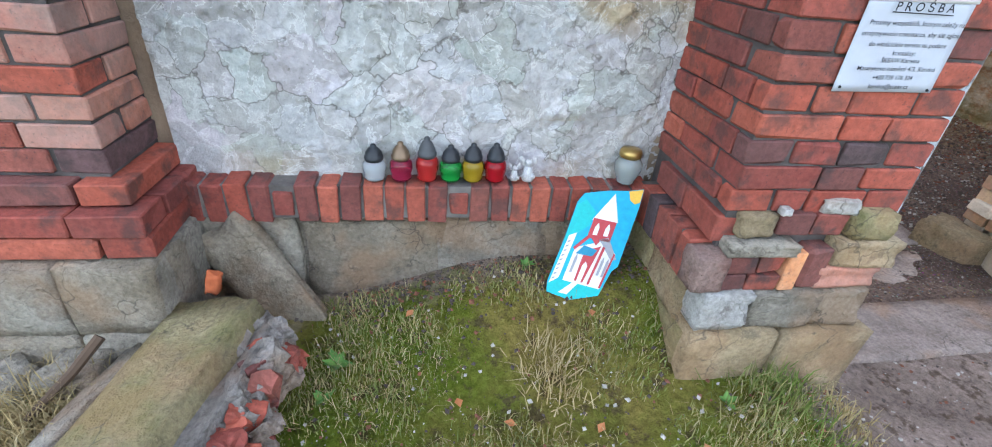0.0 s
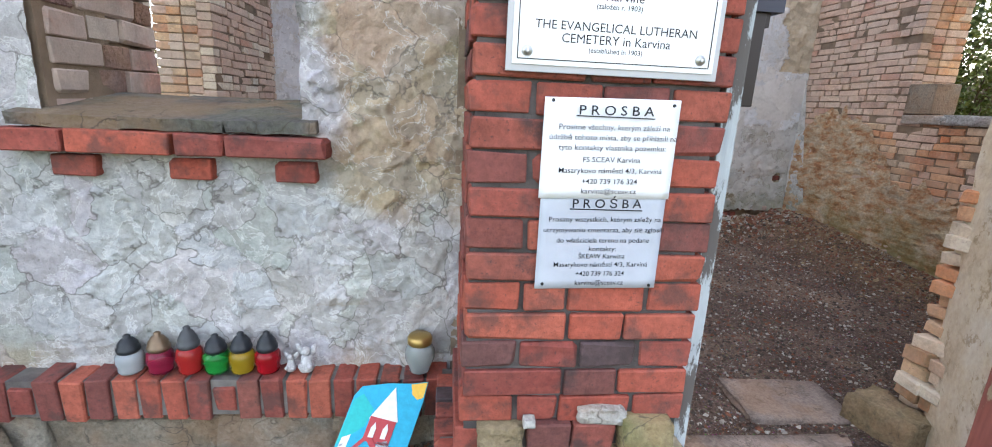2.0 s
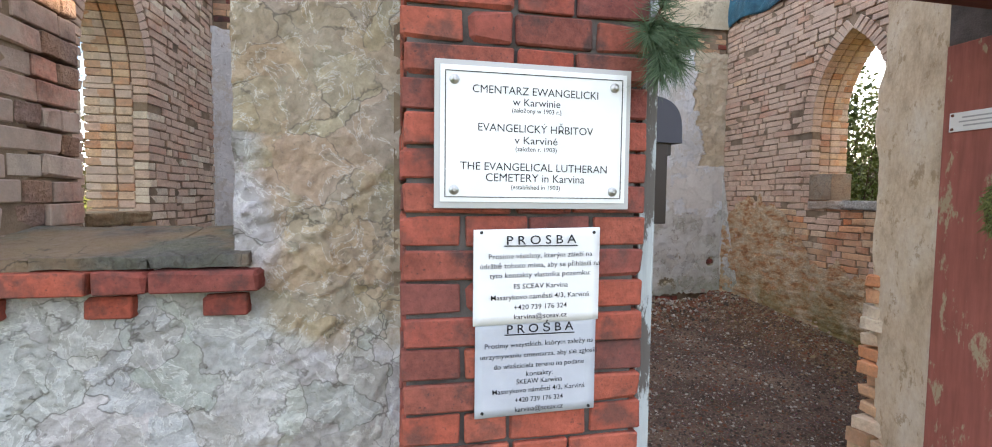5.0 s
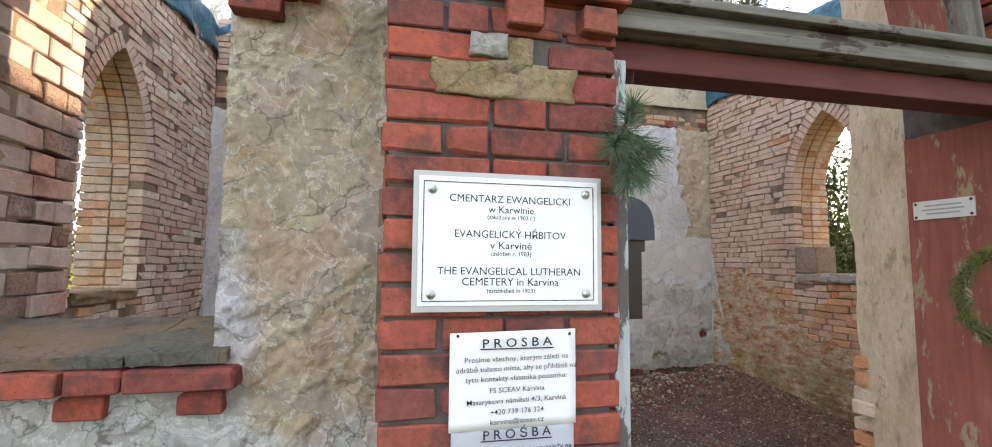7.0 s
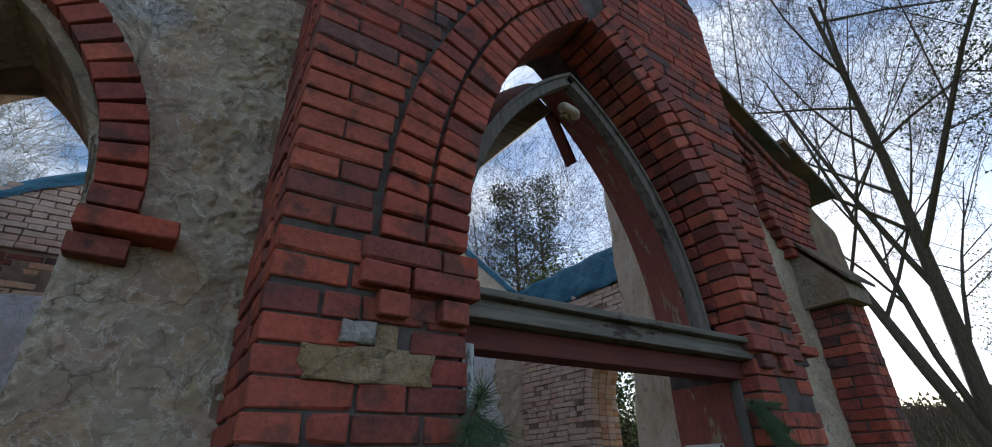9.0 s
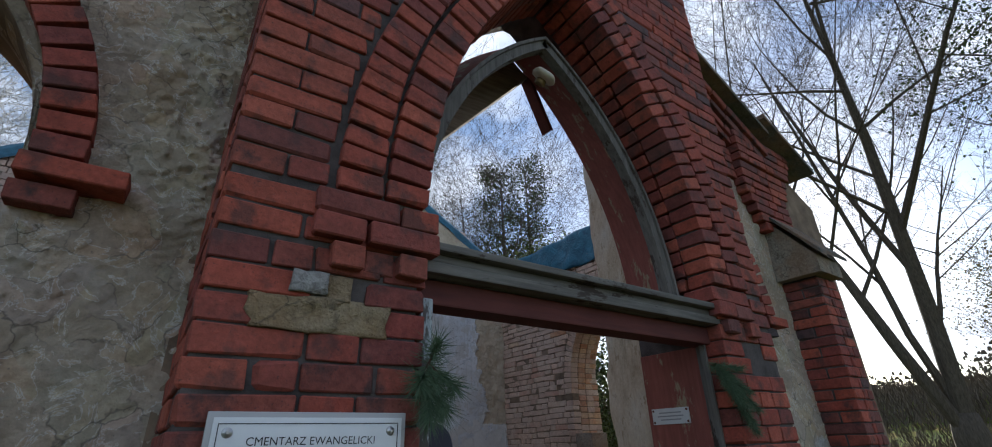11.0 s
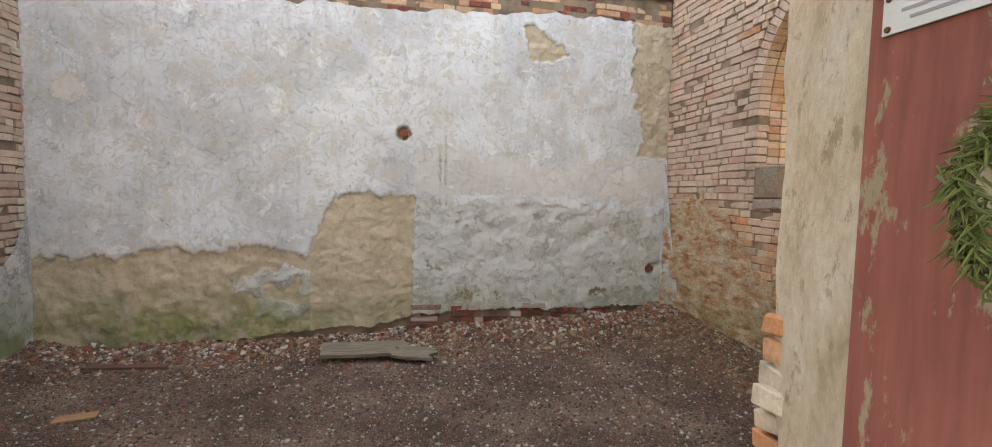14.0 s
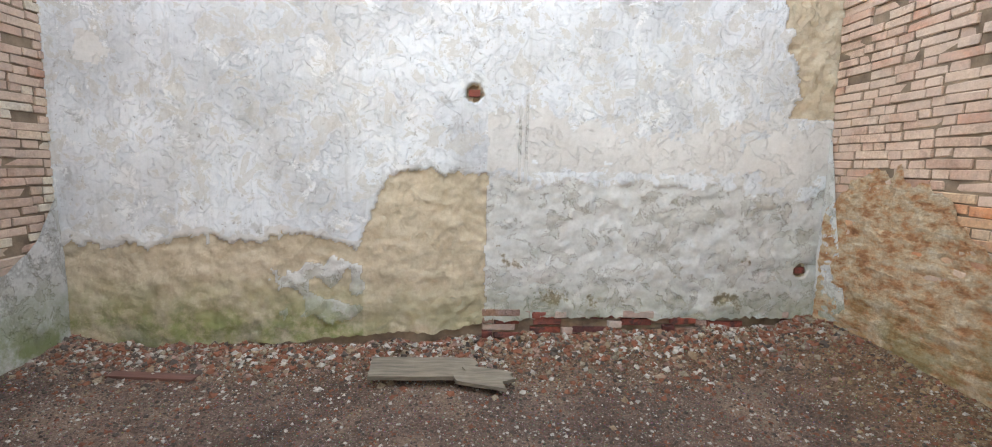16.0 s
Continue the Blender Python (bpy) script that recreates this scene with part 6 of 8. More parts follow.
# fallen stones in front of the niche
big = thing("fallen_stone", "mossy sandstone block with broken brick rubble on one side", "stone", at=(-0.55, 0.95, 0.15))
bm = rock(0.27, 0.66, 0.32, 5, 0.045, 5, 1.0)
bm.transform(pose(-0.61, 0.93, 0.13, 4, -14, -13))
under(smooth(part("block", bm, MOSSY, None, "green mossed stone face")), big)
bm = rock(0.13, 0.60, 0.30, 6, 0.10, 4, 0.9)
bm.transform(pose(-0.50, 0.92, 0.11, 4, -8, -11))
under(smooth(part("rubble_core", bm, CONCRETE, None, "crumbling grey mortar")), big)
rnd = random.Random(77)
for i in range(110):
    k = i / 109
    bm = rock(rnd.uniform(0.03, 0.08), rnd.uniform(0.04, 0.10), rnd.uniform(0.03, 0.06), 100 + i, 0.28, 1, 0.8)
    bm.transform(pose(-0.462 + 0.055 * rnd.uniform(-1, 1) + 0.02 * math.sin(k * 3) - 0.02 * k, 1.16 - 0.52 * k + rnd.uniform(-0.02, 0.02), 0.405 - 0.05 * k - 0.16 * rnd.random() ** 1.6, rnd.uniform(0, 360), rnd.uniform(0, 360), rnd.uniform(0, 360)))
    under(part("rubble", bm, RED if rnd.random() < 0.4 else CONCRETE), big)
stone("leaning_slab", "thin sandstone slab leaning against the plinth", "stone slab", (-0.42, 1.42, 0.15), (0.22, 0.06, 0.50), SANDSTONE, 12, (-10, -36, -6), 0.06, 0.95)
stone("leaning_slab", "dark thin stone slab lying beside the mossy block", "stone slab", (-0.80, 0.98, 0.16), (0.12, 0.42, 0.20), GREYSTONE, 17, (0, -30, -12), 0.10, 0.8)
stone("brick_shard", "orange brick shard standing between the stones", "brick shard", (-0.675, 1.33, 0.42), (0.042, 0.036, 0.085), plain("orange_clay", (0.50, 0.13, 0.05, 1), 0.8, grain=0.3), 4, (0, 14, 0), 0.22, 0.2)
for i, (x, y, z, s) in enumerate(((-1.02, 1.14, 0.2, 0.16), (-0.84, 1.15, 0.22, 0.13), (-1.22, 1.12, 0.2, 0.15))):
    stone("field_stone", "rough grey stone wedged under the buttress foot", "stone", (x, y, z - 0.03), (s, s * 0.9, s * 0.9), GREYSTONE, 50 + i, (0, 0, 30 * i), 0.16, 0.6, "stones under the buttress")
bm = bmesh.new()
tube(bm, [Vector((-0.93, 1.16, 0.40)), Vector((-0.98, 1.08, 0.34)), Vector((-1.06, 0.98, 0.27))], [0.016, 0.014, 0.011], 7)
tagged(part("stick", bm, TWIG), "dark stick poking out under the stones", "stick")

# threshold and paving stones of the entrance
for i, (x, y, w, d, h, mt, lab) in enumerate(((2.30, 1.42, 1.35, 0.34, 0.07, PAVER, "worn reddish stone step at the doorway"), (2.25, 1.84, 1.35, 0.46, 0.045, PAVER, "flat worn stone slab inside the doorway"), (2.80, 2.36, 0.60, 0.40, 0.05, PAVER, "broken stone slab at the jamb"))):
    stone("stone_slab", lab, "stone slab", (x, y, 0.0), (w, d, h), mt, 20 + i, (0, 0, 2 - 3 * i), 0.03, 0.97, "entrance slabs", sub=4)
stone("field_stone", "ochre boulder lying beside the door jamb", "stone", (3.16, 2.08, 0.0), (0.24, 0.32, 0.20), OCHRE, 29, (0, 0, 15), 0.12, 0.7)

# grave lantern by the right-hand pier
stone("lantern_stone", "small mossy block under the grave lantern", "stone", (4.34, 1.40, 0.20), (0.24, 0.24, 0.245), MOSSY, 66, (0, 0, 12), 0.06, 0.85)
gl = thing("grave_lantern", "silver and swirled glass grave lantern on a stone block", "grave lantern", at=(4.33, 1.385, 0.437))
m = Matrix.Translation((4.33, 1.385, 0.437))
SILVER = plain("silvered_plastic", (0.20, 0.21, 0.22, 1), 0.45, 0.5, grain=0.3, scale=70)
under(smooth(part("foot", lathe(bmesh.new(), [(0.07, 0), (0.078, 0.006), (0.074, 0.018), (0.05, 0.034), (0.046, 0.046)], 28, m), SILVER)), gl)
under(smooth(part("globe", lathe(bmesh.new(), [(0.046, 0.045), (0.075, 0.07), (0.088, 0.105), (0.086, 0.14), (0.070, 0.175), (0.052, 0.196)], 72, m, 0.035, 12, 18), glass("swirled_glass", (0.30, 0.31, 0.32, 1), 0.2, 0.35), None, "swirl-ribbed glass globe")), gl)
under(smooth(part("hood", lathe(bmesh.new(), [(0.056, 0.194), (0.060, 0.20), (0.050, 0.225), (0.032, 0.255), (0.022, 0.268), (0.024, 0.285), (0.016, 0.296)], 28, m), SILVER)), gl)
# loose boards on the floor
bd = thing("old_board", "split grey weathered board lying on the rubble", "board", "boards on the floor", at=(2.0, 5.75, 0.06))
bm = bmesh.new()
box(bm, -0.47, 0.33, -0.13, 0.14, 0, 0.035)
bmesh.ops.subdivide_edges(bm, edges=bm.edges[:], cuts=6, use_grid_fill=True)
for v in bm.verts:
    v.co.x += 0.07 * noise.noise(Vector((v.co.y * 9, 1, 0))) * (v.co.x > 0.1) + 0.28 * max(0, v.co.y) * (v.co.x > 0)
    v.co.z += 0.01 * noise.noise(v.co * 4)
bm.transform(pose(1.98, 5.78, 0.085, 9, 1, 2))
under(part("board", bm, BOARD), bd)
bd = thing("old_board", "short broken end of a grey board", "board", "boards on the floor", at=(2.42, 5.62, 0.06))
bm = bmesh.new()
box(bm, -0.20, 0.19, -0.11, 0.12, 0, 0.03)
bmesh.ops.subdivide_edges(bm, edges=bm.edges[:], cuts=5, use_grid_fill=True)
for v in bm.verts:
    v.co.x += 0.09 * noise.noise(Vector((v.co.y * 14, 5, 0))) + 0.2 * v.co.y
    v.co.z += 0.012 * noise.noise(v.co * 5)
bm.transform(pose(2.40, 5.64, 0.075, 8, 3, -14))
under(part("board", bm, BOARD), bd)
bm = boxes((-0.36, 0.34, -0.05, 0.05, 0, 0.022), bevel=0.004)
bm.transform(pose(-0.18, 5.83, floor_z(-0.18, 5.83) + 0.0, 0, 0, -6))
tagged(part("red_board", bm, wood_mat("red_brown_board", (0.09, 0.045, 0.038, 1), (0.14, 0.07, 0.055, 1), None, axis=(0.08, 1, 1))), "narrow red-brown board lying by the back wall", "board", "boards on the floor")
bm = boxes((-0.13, 0.12, -0.05, 0.06, 0, 0.014), bevel=0.003)
bm.transform(pose(-0.02, 4.78, floor_z(0, 4.78) + 0.004, 0, 0, 14))
tagged(part("wood_chip", bm, wood_mat("ochre_wood", (0.22, 0.12, 0.06, 1), (0.32, 0.19, 0.10, 1), None, axis=(0.08, 1, 1))), "pale ochre splinter of wood on the earth", "wood piece")

# brick ends stuck in the holes of the back wall
for hx, hz in ((2.30, 2.35), (5.443, 0.786)):
    bm = boxes((hx - 0.05, hx + 0.05, YB - 0.01, YB + 0.06, hz - 0.03, hz + 0.03), bevel=0.006)
    part("brick", bm, DARKRED, wall_back)

# rubble and crumbs: uncountable
def scatter(name, label, n, place, size, mats, seed, parent=None):
    rnd = random.Random(seed)
    groups = [([], []) for _ in mats]
    for _ in range(n):
        x, y, z = place(rnd)
        s = size(rnd)
        vs, fs = groups[rnd.randrange(len(mats))]
        base = len(vs)
        rot = Euler((rnd.uniform(0, 6.28), rnd.uniform(0, 6.28), rnd.uniform(0, 6.28))).to_matrix()
        for c in ((1, 0, 0), (-1, 0, 0), (0, 1, 0), (0, -1, 0), (0, 0, 1), (0, 0, -1)):
            v = rot @ (Vector(c) * s * rnd.uniform(0.55, 1.1))
            vs.append((x + v.x, y + v.y, z + v.z * 0.8))
        for a in (0, 1):
            for b in (2, 3):
                for c in (4, 5):
                    t = (base + a, base + b, base + c)
                    fs.append(t if (a + b + c) % 2 == 0 else t[::-1])
    top = None
    for (vs, fs), mt in zip(groups, mats):
        me = bpy.data.meshes.new(name)
        me.from_pydata(vs, [], fs)
        me.materials.append(mt)
        ob = new(name, me)
        tagged(ob, label, name.replace("_", " "), kind="stuff")
    return top


PEBBLE = plain("pale_pebble", (0.50, 0.46, 0.41, 1), 0.9, grain=0.5, scale=20)
DARKSOIL = plain("soil_crumb", (0.10, 0.078, 0.066, 1), 0.95, grain=0.4, scale=30)
CLAY = plain("brick_crumb", (0.24, 0.10, 0.06, 1), 0.9, grain=0.4, scale=30)


def on_floor(r):
    x, y = r.uniform(XL + 0.05, XR - 0.05), r.uniform(2.1, YB - 0.03)
    return x, y, floor_z(x, y) + 0.002


def by_back(r):
    x, y = r.uniform(XL + 0.05, XR - 0.05), YB - abs(r.gauss(0, 0.33)) - 0.02
    return x, y, floor_z(x, y) + 0.004


def by_right(r):
    x, y = XR - abs(r.gauss(0, 0.3)) - 0.02, r.uniform(2.6, YB)
    return x, y, floor_z(x, y) + 0.004


scatter("gravel", "small pale stones and crumbs trodden into the floor", 34000, on_floor, lambda r: 0.005 + 0.018 * r.random() ** 4, [PEBBLE, DARKSOIL, DARKSOIL, CLAY], 1)
scatter("rubble", "brick and mortar crumbs along the back wall", 8200, by_back, lambda r: 0.006 + 0.046 * r.random() ** 4, [PEBBLE, CLAY, CLAY, SANDSTONE, DARKSOIL, CRUMBLED], 2)
scatter("rubble", "brick and mortar crumbs along the side wall", 1800, by_right, lambda r: 0.005 + 0.026 * r.random() ** 3, [CLAY, OCHRE, SANDSTONE], 3)


def on_path(r):
    x, y = r.uniform(1.5, 3.0), r.uniform(-0.3, 2.2)
    return x, y, (ground_z(x, y) if y < 1.55 else floor_z(x, y)) + 0.002


scatter("gravel", "small stones on the trodden path", 1300, on_path, lambda r: 0.003 + 0.009 * r.random() ** 3, [PEBBLE, DARKSOIL, CLAY], 4)


def in_niche(r):
    x, y = r.uniform(-0.3, 0.9), 1.54 - abs(r.gauss(0, 0.14))
    return x, y, ground_z(x, y) + 0.003


def in_turf(r):
    x, y = r.uniform(-1.3, 1.6), r.uniform(0.2, 1.45)
    return x, y, ground_z(x, y) + 0.008


scatter("litter", "brown crumbs and bits of litter in the turf", 3000, in_turf, lambda r: 0.003 + 0.010 * r.random() ** 3, [DARKSOIL, CLAY, PEBBLE, DARKSOIL], 6)
scatter("gravel", "dark soil clods below the plinth", 900, in_niche, lambda r: 0.004 + 0.010 * r.random() ** 2, [DARKSOIL, DARKSOIL, CLAY], 5)


# ---- grass ----
def grass_mat(name, stops):
    k = Mat(name, 0.7)
    c = k.ramp(k.rand(), *stops)
    k.b.inputs["Specular IOR Level"].default_value = 0.02
    c = k.mix(0.38, c, k.ramp(k.noise(1.1, 5, 0.6), (0.42, stops[1][1]), (0.58, stops[-2][1])))
    k.colour(k.mix(0.5, c, k.ramp(k.noise(6, 5), (0.3, 0.28), (0.7, 0.68)), "OVERLAY"))
    return k.m


GRASS = grass_mat("grass_blades", [(0.0, (0.06, 0.11, 0.018, 1)), (0.45, (0.115, 0.175, 0.035, 1)), (0.7, (0.19, 0.21, 0.055, 1)), (0.85, (0.32, 0.27, 0.13, 1)), (1.0, (0.42, 0.36, 0.22, 1))])
STRAW = grass_mat("dry_straw", [(0.0, (0.22, 0.16, 0.07, 1)), (0.5, (0.36, 0.28, 0.14, 1)), (1.0, (0.46, 0.39, 0.24, 1))])
SUNGRASS = grass_mat("meadow_blades", [(0.0, (0.036, 0.095, 0.003, 1)), (0.45, (0.080, 0.130, 0.004, 1)), (0.85, (0.19, 0.165, 0.012, 1)), (1.0, (0.29, 0.20, 0.04, 1))])


def blades(name, label, n, place, height, width, mat, seed, lean=0.9):
    rnd = random.Random(seed)
    vs, fs = [], []
    for _ in range(n):
        p = place(rnd)
        if p is None:
            continue
        x, y = p
        z = ground_z(x, y) - 0.004
        h, w = height(rnd, x, y), width(rnd, x, y)
        a, b = rnd.uniform(0, 6.283), rnd.uniform(0, 6.283)
        ux, uy = math.cos(a) * w, math.sin(a) * w
        l1 = h * lean * rnd.random()
        dx, dy = math.cos(b) * l1, math.sin(b) * l1
        k = len(vs)
        vs += [(x - ux, y - uy, z), (x + ux, y + uy, z), (x + dx * 0.4 + ux * 0.7, y + dy * 0.4 + uy * 0.7, z + h * 0.6), (x + dx * 0.4 - ux * 0.7, y + dy * 0.4 - uy * 0.7, z + h * 0.6), (x + dx, y + dy, z + h * (1 - 0.45 * l1 / h))]
        fs += [(k, k + 1, k + 2, k + 3), (k + 3, k + 2, k + 4)]
    me = bpy.data.meshes.new(name)
    me.from_pydata(vs, [], fs)
    me.materials.append(mat)
    return tagged(new(name, me), label, "grass", kind="stuff")


def niche(r):
    x, y = r.uniform(-1.5, 1.75), r.uniform(-0.2, 1.5)
    d = 0.42 + 1.5 * noise.noise(Vector((x * 3.1, y * 3.1, 2))) + 0.5 * noise.noise(Vector((x * 9, y * 9, 2)))
    if x > 0.15 and y > 0.9:
        d -= 0.35
    if x > 1.25:
        d -= (x - 1.25) * 1.6
    if x > 0.83 and y > 1.02 or y > 1.2 and x < -0.62:
        return None
    return (x, y) if r.random() < d else None


blades("grass", "short green winter grass in front of the niche", 80000, niche, lambda r, x, y: 0.014 + 0.045 * r.random() ** 2, lambda r, x, y: 0.0022, GRASS, 1)
blades("grass", "dry straw lying among the grass", 26000, niche, lambda r, x, y: 0.02 + 0.05 * r.random(), lambda r, x, y: 0.0011, STRAW, 2, 1.6)


def tuft(cx, cy, s):
    return lambda r: (r.gauss(cx, s), r.gauss(cy, s))


for cx, cy, n, hh, mt, lab in ((-1.05, 0.98, 900, 0.16, STRAW, "tuft of long dry yellow grass"), (-0.82, 0.80, 350, 0.13, STRAW, "tuft of long dry yellow grass"), (0.45, 1.08, 260, 0.09, STRAW, "pale dry grass star lying on the turf"),
                               (1.18, 0.93, 420, 0.09, GRASS, "tuft of longer grass at the pier foot"), (4.75, 1.15, 900, 0.12, GRASS, "green weeds beside the grave lantern"), (1.45, 0.9, 200, 0.07, STRAW, "tuft of dry grass at the pier foot")):
    blades("grass_tuft", lab, n, tuft(cx, cy, 0.09 if n > 300 else 0.06), lambda r, x, y, hh=hh: hh * (0.4 + r.random()), lambda r, x, y: 0.0022, mt, int(cx * 100), 1.3)


def meadow(r):
    u = r.random() ** 1.7
    x = 3.7 + 26 * u
    y = r.uniform(-1.0, 1.4) + (r.random() * 9.0 + r.uniform(-3, 0)) * u
    if y > 1.1 and x < 6.2:
        return None
    return x, y


blades("grass", "sunlit patchy winter meadow grass", 60000, meadow, lambda r, x, y: (0.014 + 0.04 * r.random() ** 2) * (1 + 0.05 * x), lambda r, x, y: 0.0018 + 0.0004 * max(0, x - 4), SUNGRASS, 6)

# weeds and fallen leaves
LEAFG = leaf_mat("weed_leaf", (0.06, 0.16, 0.03, 1), (0.12, 0.24, 0.05, 1))
LEAFO = leaf_mat("fallen_leaf", (0.36, 0.12, 0.04, 1), (0.42, 0.20, 0.09, 1))


def leaf_quad(bm, p, d, w, up):
    s = d.cross(up).normalized() * w
    vs = [bm.verts.new(p), bm.verts.new(p + d * 0.45 + s + up * w * 0.3), bm.verts.new(p + d), bm.verts.new(p + d * 0.45 - s + up * w * 0.3)]
    bm.faces.new(vs)


rnd = random.Random(31)
for x, y, n, r in ((-0.27, 1.17, 14, 0.07), (0.40, 1.47, 10, 0.05), (-0.30, 1.05, 8, 0.05), (0.98, 0.92, 9, 0.05)):
    bm = bmesh.new()
    for i in range(n):
        a = rnd.uniform(0, 6.28)
        d = Vector((math.cos(a), math.sin(a), rnd.uniform(0.1, 0.9))).normalized() * r * rnd.uniform(0.5, 1)
        leaf_quad(bm, Vector((x, y, ground_z(x, y) + 0.004)), d, r * 0.22, Vector((0, 0, 1)))
    tagged(part("weed", bm, LEAFG), "small bright green weed in the turf", "weed", "weeds in the turf")
for x, y in ((0.60, 1.24), (0.30, 0.92), (0.55, 0.88), (-0.05, 1.30), (0.12, 1.02), (0.85, 0.80)):
    bm = bmesh.new()
    a = rnd.uniform(0, 6.28)
    leaf_quad(bm, Vector((x, y, ground_z(x, y) + 0.018)), Vector((math.cos(a), math.sin(a), 0.15)) * 0.042, 0.014, Vector((0, 0, 1)))
    ob = part("fallen_leaf", bm, LEAFO)
    ob.modifiers.new("thick", "SOLIDIFY").thickness = 0.001
    tagged(ob, "dry orange fallen leaf on the grass", "leaf", "fallen leaves")


# ---- trees and distance ----
_k = Mat("bark", 0.95)
_b = _k.noise(9, 6, 0.7, stretch=(3, 3, 0.6))
BARK = _k.colour(_k.ramp(_b, (0.3, (0.045, 0.036, 0.028, 1)), (0.7, (0.13, 0.11, 0.085, 1)))).bump(_b, 0.03, 0.8).m
_k = Mat("birch_bark", 0.8)
BIRCH = _k.colour(_k.ramp(_k.noise(7, 5, 0.7, stretch=(1, 1, 4)), (0.4, (0.10, 0.09, 0.08, 1)), (0.5, (0.55, 0.53, 0.50, 1)))).m
NEEDLES = leaf_mat("evergreen_foliage", (0.030, 0.050, 0.018, 1), (0.085, 0.11, 0.035, 1))
BROWNLEAF = leaf_mat("withered_foliage", (0.12, 0.10, 0.04, 1), (0.26, 0.20, 0.09, 1))
SCRUB = leaf_mat("scrub_twigs", (0.07, 0.055, 0.04, 1), (0.17, 0.135, 0.09, 1))
HEDGE = leaf_mat("hedge_leaf", (0.06, 0.085, 0.022, 1), (0.16, 0.17, 0.05, 1))


def limb(bm, rnd, p, d, length, r, level, tips, most=3, curl=0.25, up=0.12):
    n = 5 if level < 2 else 3
    pts, rad = [p.copy()], [r]
    for i in range(n):
        d = (d + Vector((rnd.gauss(0, curl), rnd.gauss(0, curl), rnd.gauss(0, curl * 0.6) + up)) * 0.45).normalized()
        p = p + d * (length / n)
        pts.append(p.copy())
        rad.append(r * (1 - 0.78 * (i + 1) / n))
    tube(bm, pts, rad, 8 if level == 0 else 5 if level == 1 else 4 if level == 2 else 3)
    tips.append((pts[-1], d))
    if level >= most:
        return
    kids = (11, 8, 6, 4)[level]
    for i in range(kids):
        k = 0.30 + 0.68 * (i + rnd.random()) / kids
        j = min(n - 1, int(k * n))
        q = pts[j].lerp(pts[j + 1], k * n - j)
        side = Vector((rnd.gauss(0, 1), rnd.gauss(0, 1), rnd.gauss(0.15, 0.45))).normalized()
        dd = (d * 0.75 + side * 0.85).normalized()
        limb(bm, rnd, q, dd, length * rnd.uniform(0.42, 0.66), max(0.006, rad[j] * (rnd.uniform(0.32, 0.52) if level == 0 else rnd.uniform(0.26, 0.42))), level + 1, tips, most, curl, up)


def bare_tree(label, at, height, r, seed, stems=1, spread=0.25, mat=BARK, most=4, leaves=None, nleaf=0, size=0.05, trunk_h=0.14, group="bare trees"):
    rnd = random.Random(seed)
    t = thing("tree", label, "tree", group, at=at)
    o = Vector(at)
    bm, tips = bmesh.new(), []
    b2 = bmesh.new()
    fork = o + Vector((0, 0, height * trunk_h))
    start = o + Vector((0, 0, height * trunk_h * (0.55 if stems > 1 else 1.0)))
    tube(bm, [o - Vector((0, 0, 0.2)), o + Vector((0, 0, 0.05)), o + Vector((0.02, 0, height * trunk_h * 0.4)), fork], [r * 1.5, r * 1.2, r, r * (0.55 if stems > 1 else 0.95)], 12)
    for i in range(stems):
        a = 2 * math.pi * i / max(1, stems) + rnd.uniform(-0.4, 0.4)
        d = Vector((math.cos(a) * spread, math.sin(a) * spread, 1)).normalized()
        limb(b2, rnd, start - Vector((0, 0, 0.1)) + Vector((math.cos(a), math.sin(a), 0)) * r * 0.45 * (stems > 1), d, height * (1 - trunk_h) * rnd.uniform(0.66, 0.85), r * (0.52 if stems > 1 else 0.9), 0, tips, most)
    under(smooth(part("trunk", bm, mat)), t)
    under(part("crown", b2, mat, None, "bare spreading twigs"), t)
    if nleaf:
        bl = bmesh.new()
        for _ in range(nleaf):
            p, d = tips[rnd.randrange(len(tips))]
            q = p + Vector((rnd.gauss(0, 1), rnd.gauss(0, 1), rnd.gauss(0, 1))) * size * 4
            leaf_quad(bl, q, Vector((rnd.gauss(0, 1), rnd.gauss(0, 1), rnd.gauss(0, 1))).normalized() * size, size * 0.35, Vector((rnd.gauss(0, 1), rnd.gauss(0, 1), 1)).normalized())
        under(part("foliage", bl, leaves), t)
    return t


def forked_tree(label, at, stems, seed, group):
    """A tree whose main stems are given as (height of start, direction, length, radius)."""
    rnd = random.Random(seed)
    t = thing("tree", label, "tree", group, at=at)
    o = Vector(at)
    bm, b2, tips = bmesh.new(), bmesh.new(), []
    tube(bm, [o + Vector((0, 0, z)) for z in (-0.2, 0.0, 0.25, 0.8, 1.4, 2.0)], [0.58, 0.50, 0.42, 0.38, 0.38, 0.30], 14)
    for v in bm.verts:
        v.co += (v.co - o).normalized() * 0.05 * noise.noise(v.co * 2.1)
    for z, d, length, r in stems:
        limb(b2, rnd, o + Vector((0, 0, z)), Vector(d).normalized(), length, r, 0, tips, 4, 0.16, 0.10)
    under(smooth(part("trunk", bm, BARK)), t)
    under(part("crown", b2, BARK, None, "bare upswept branches and twigs"), t)
    return t


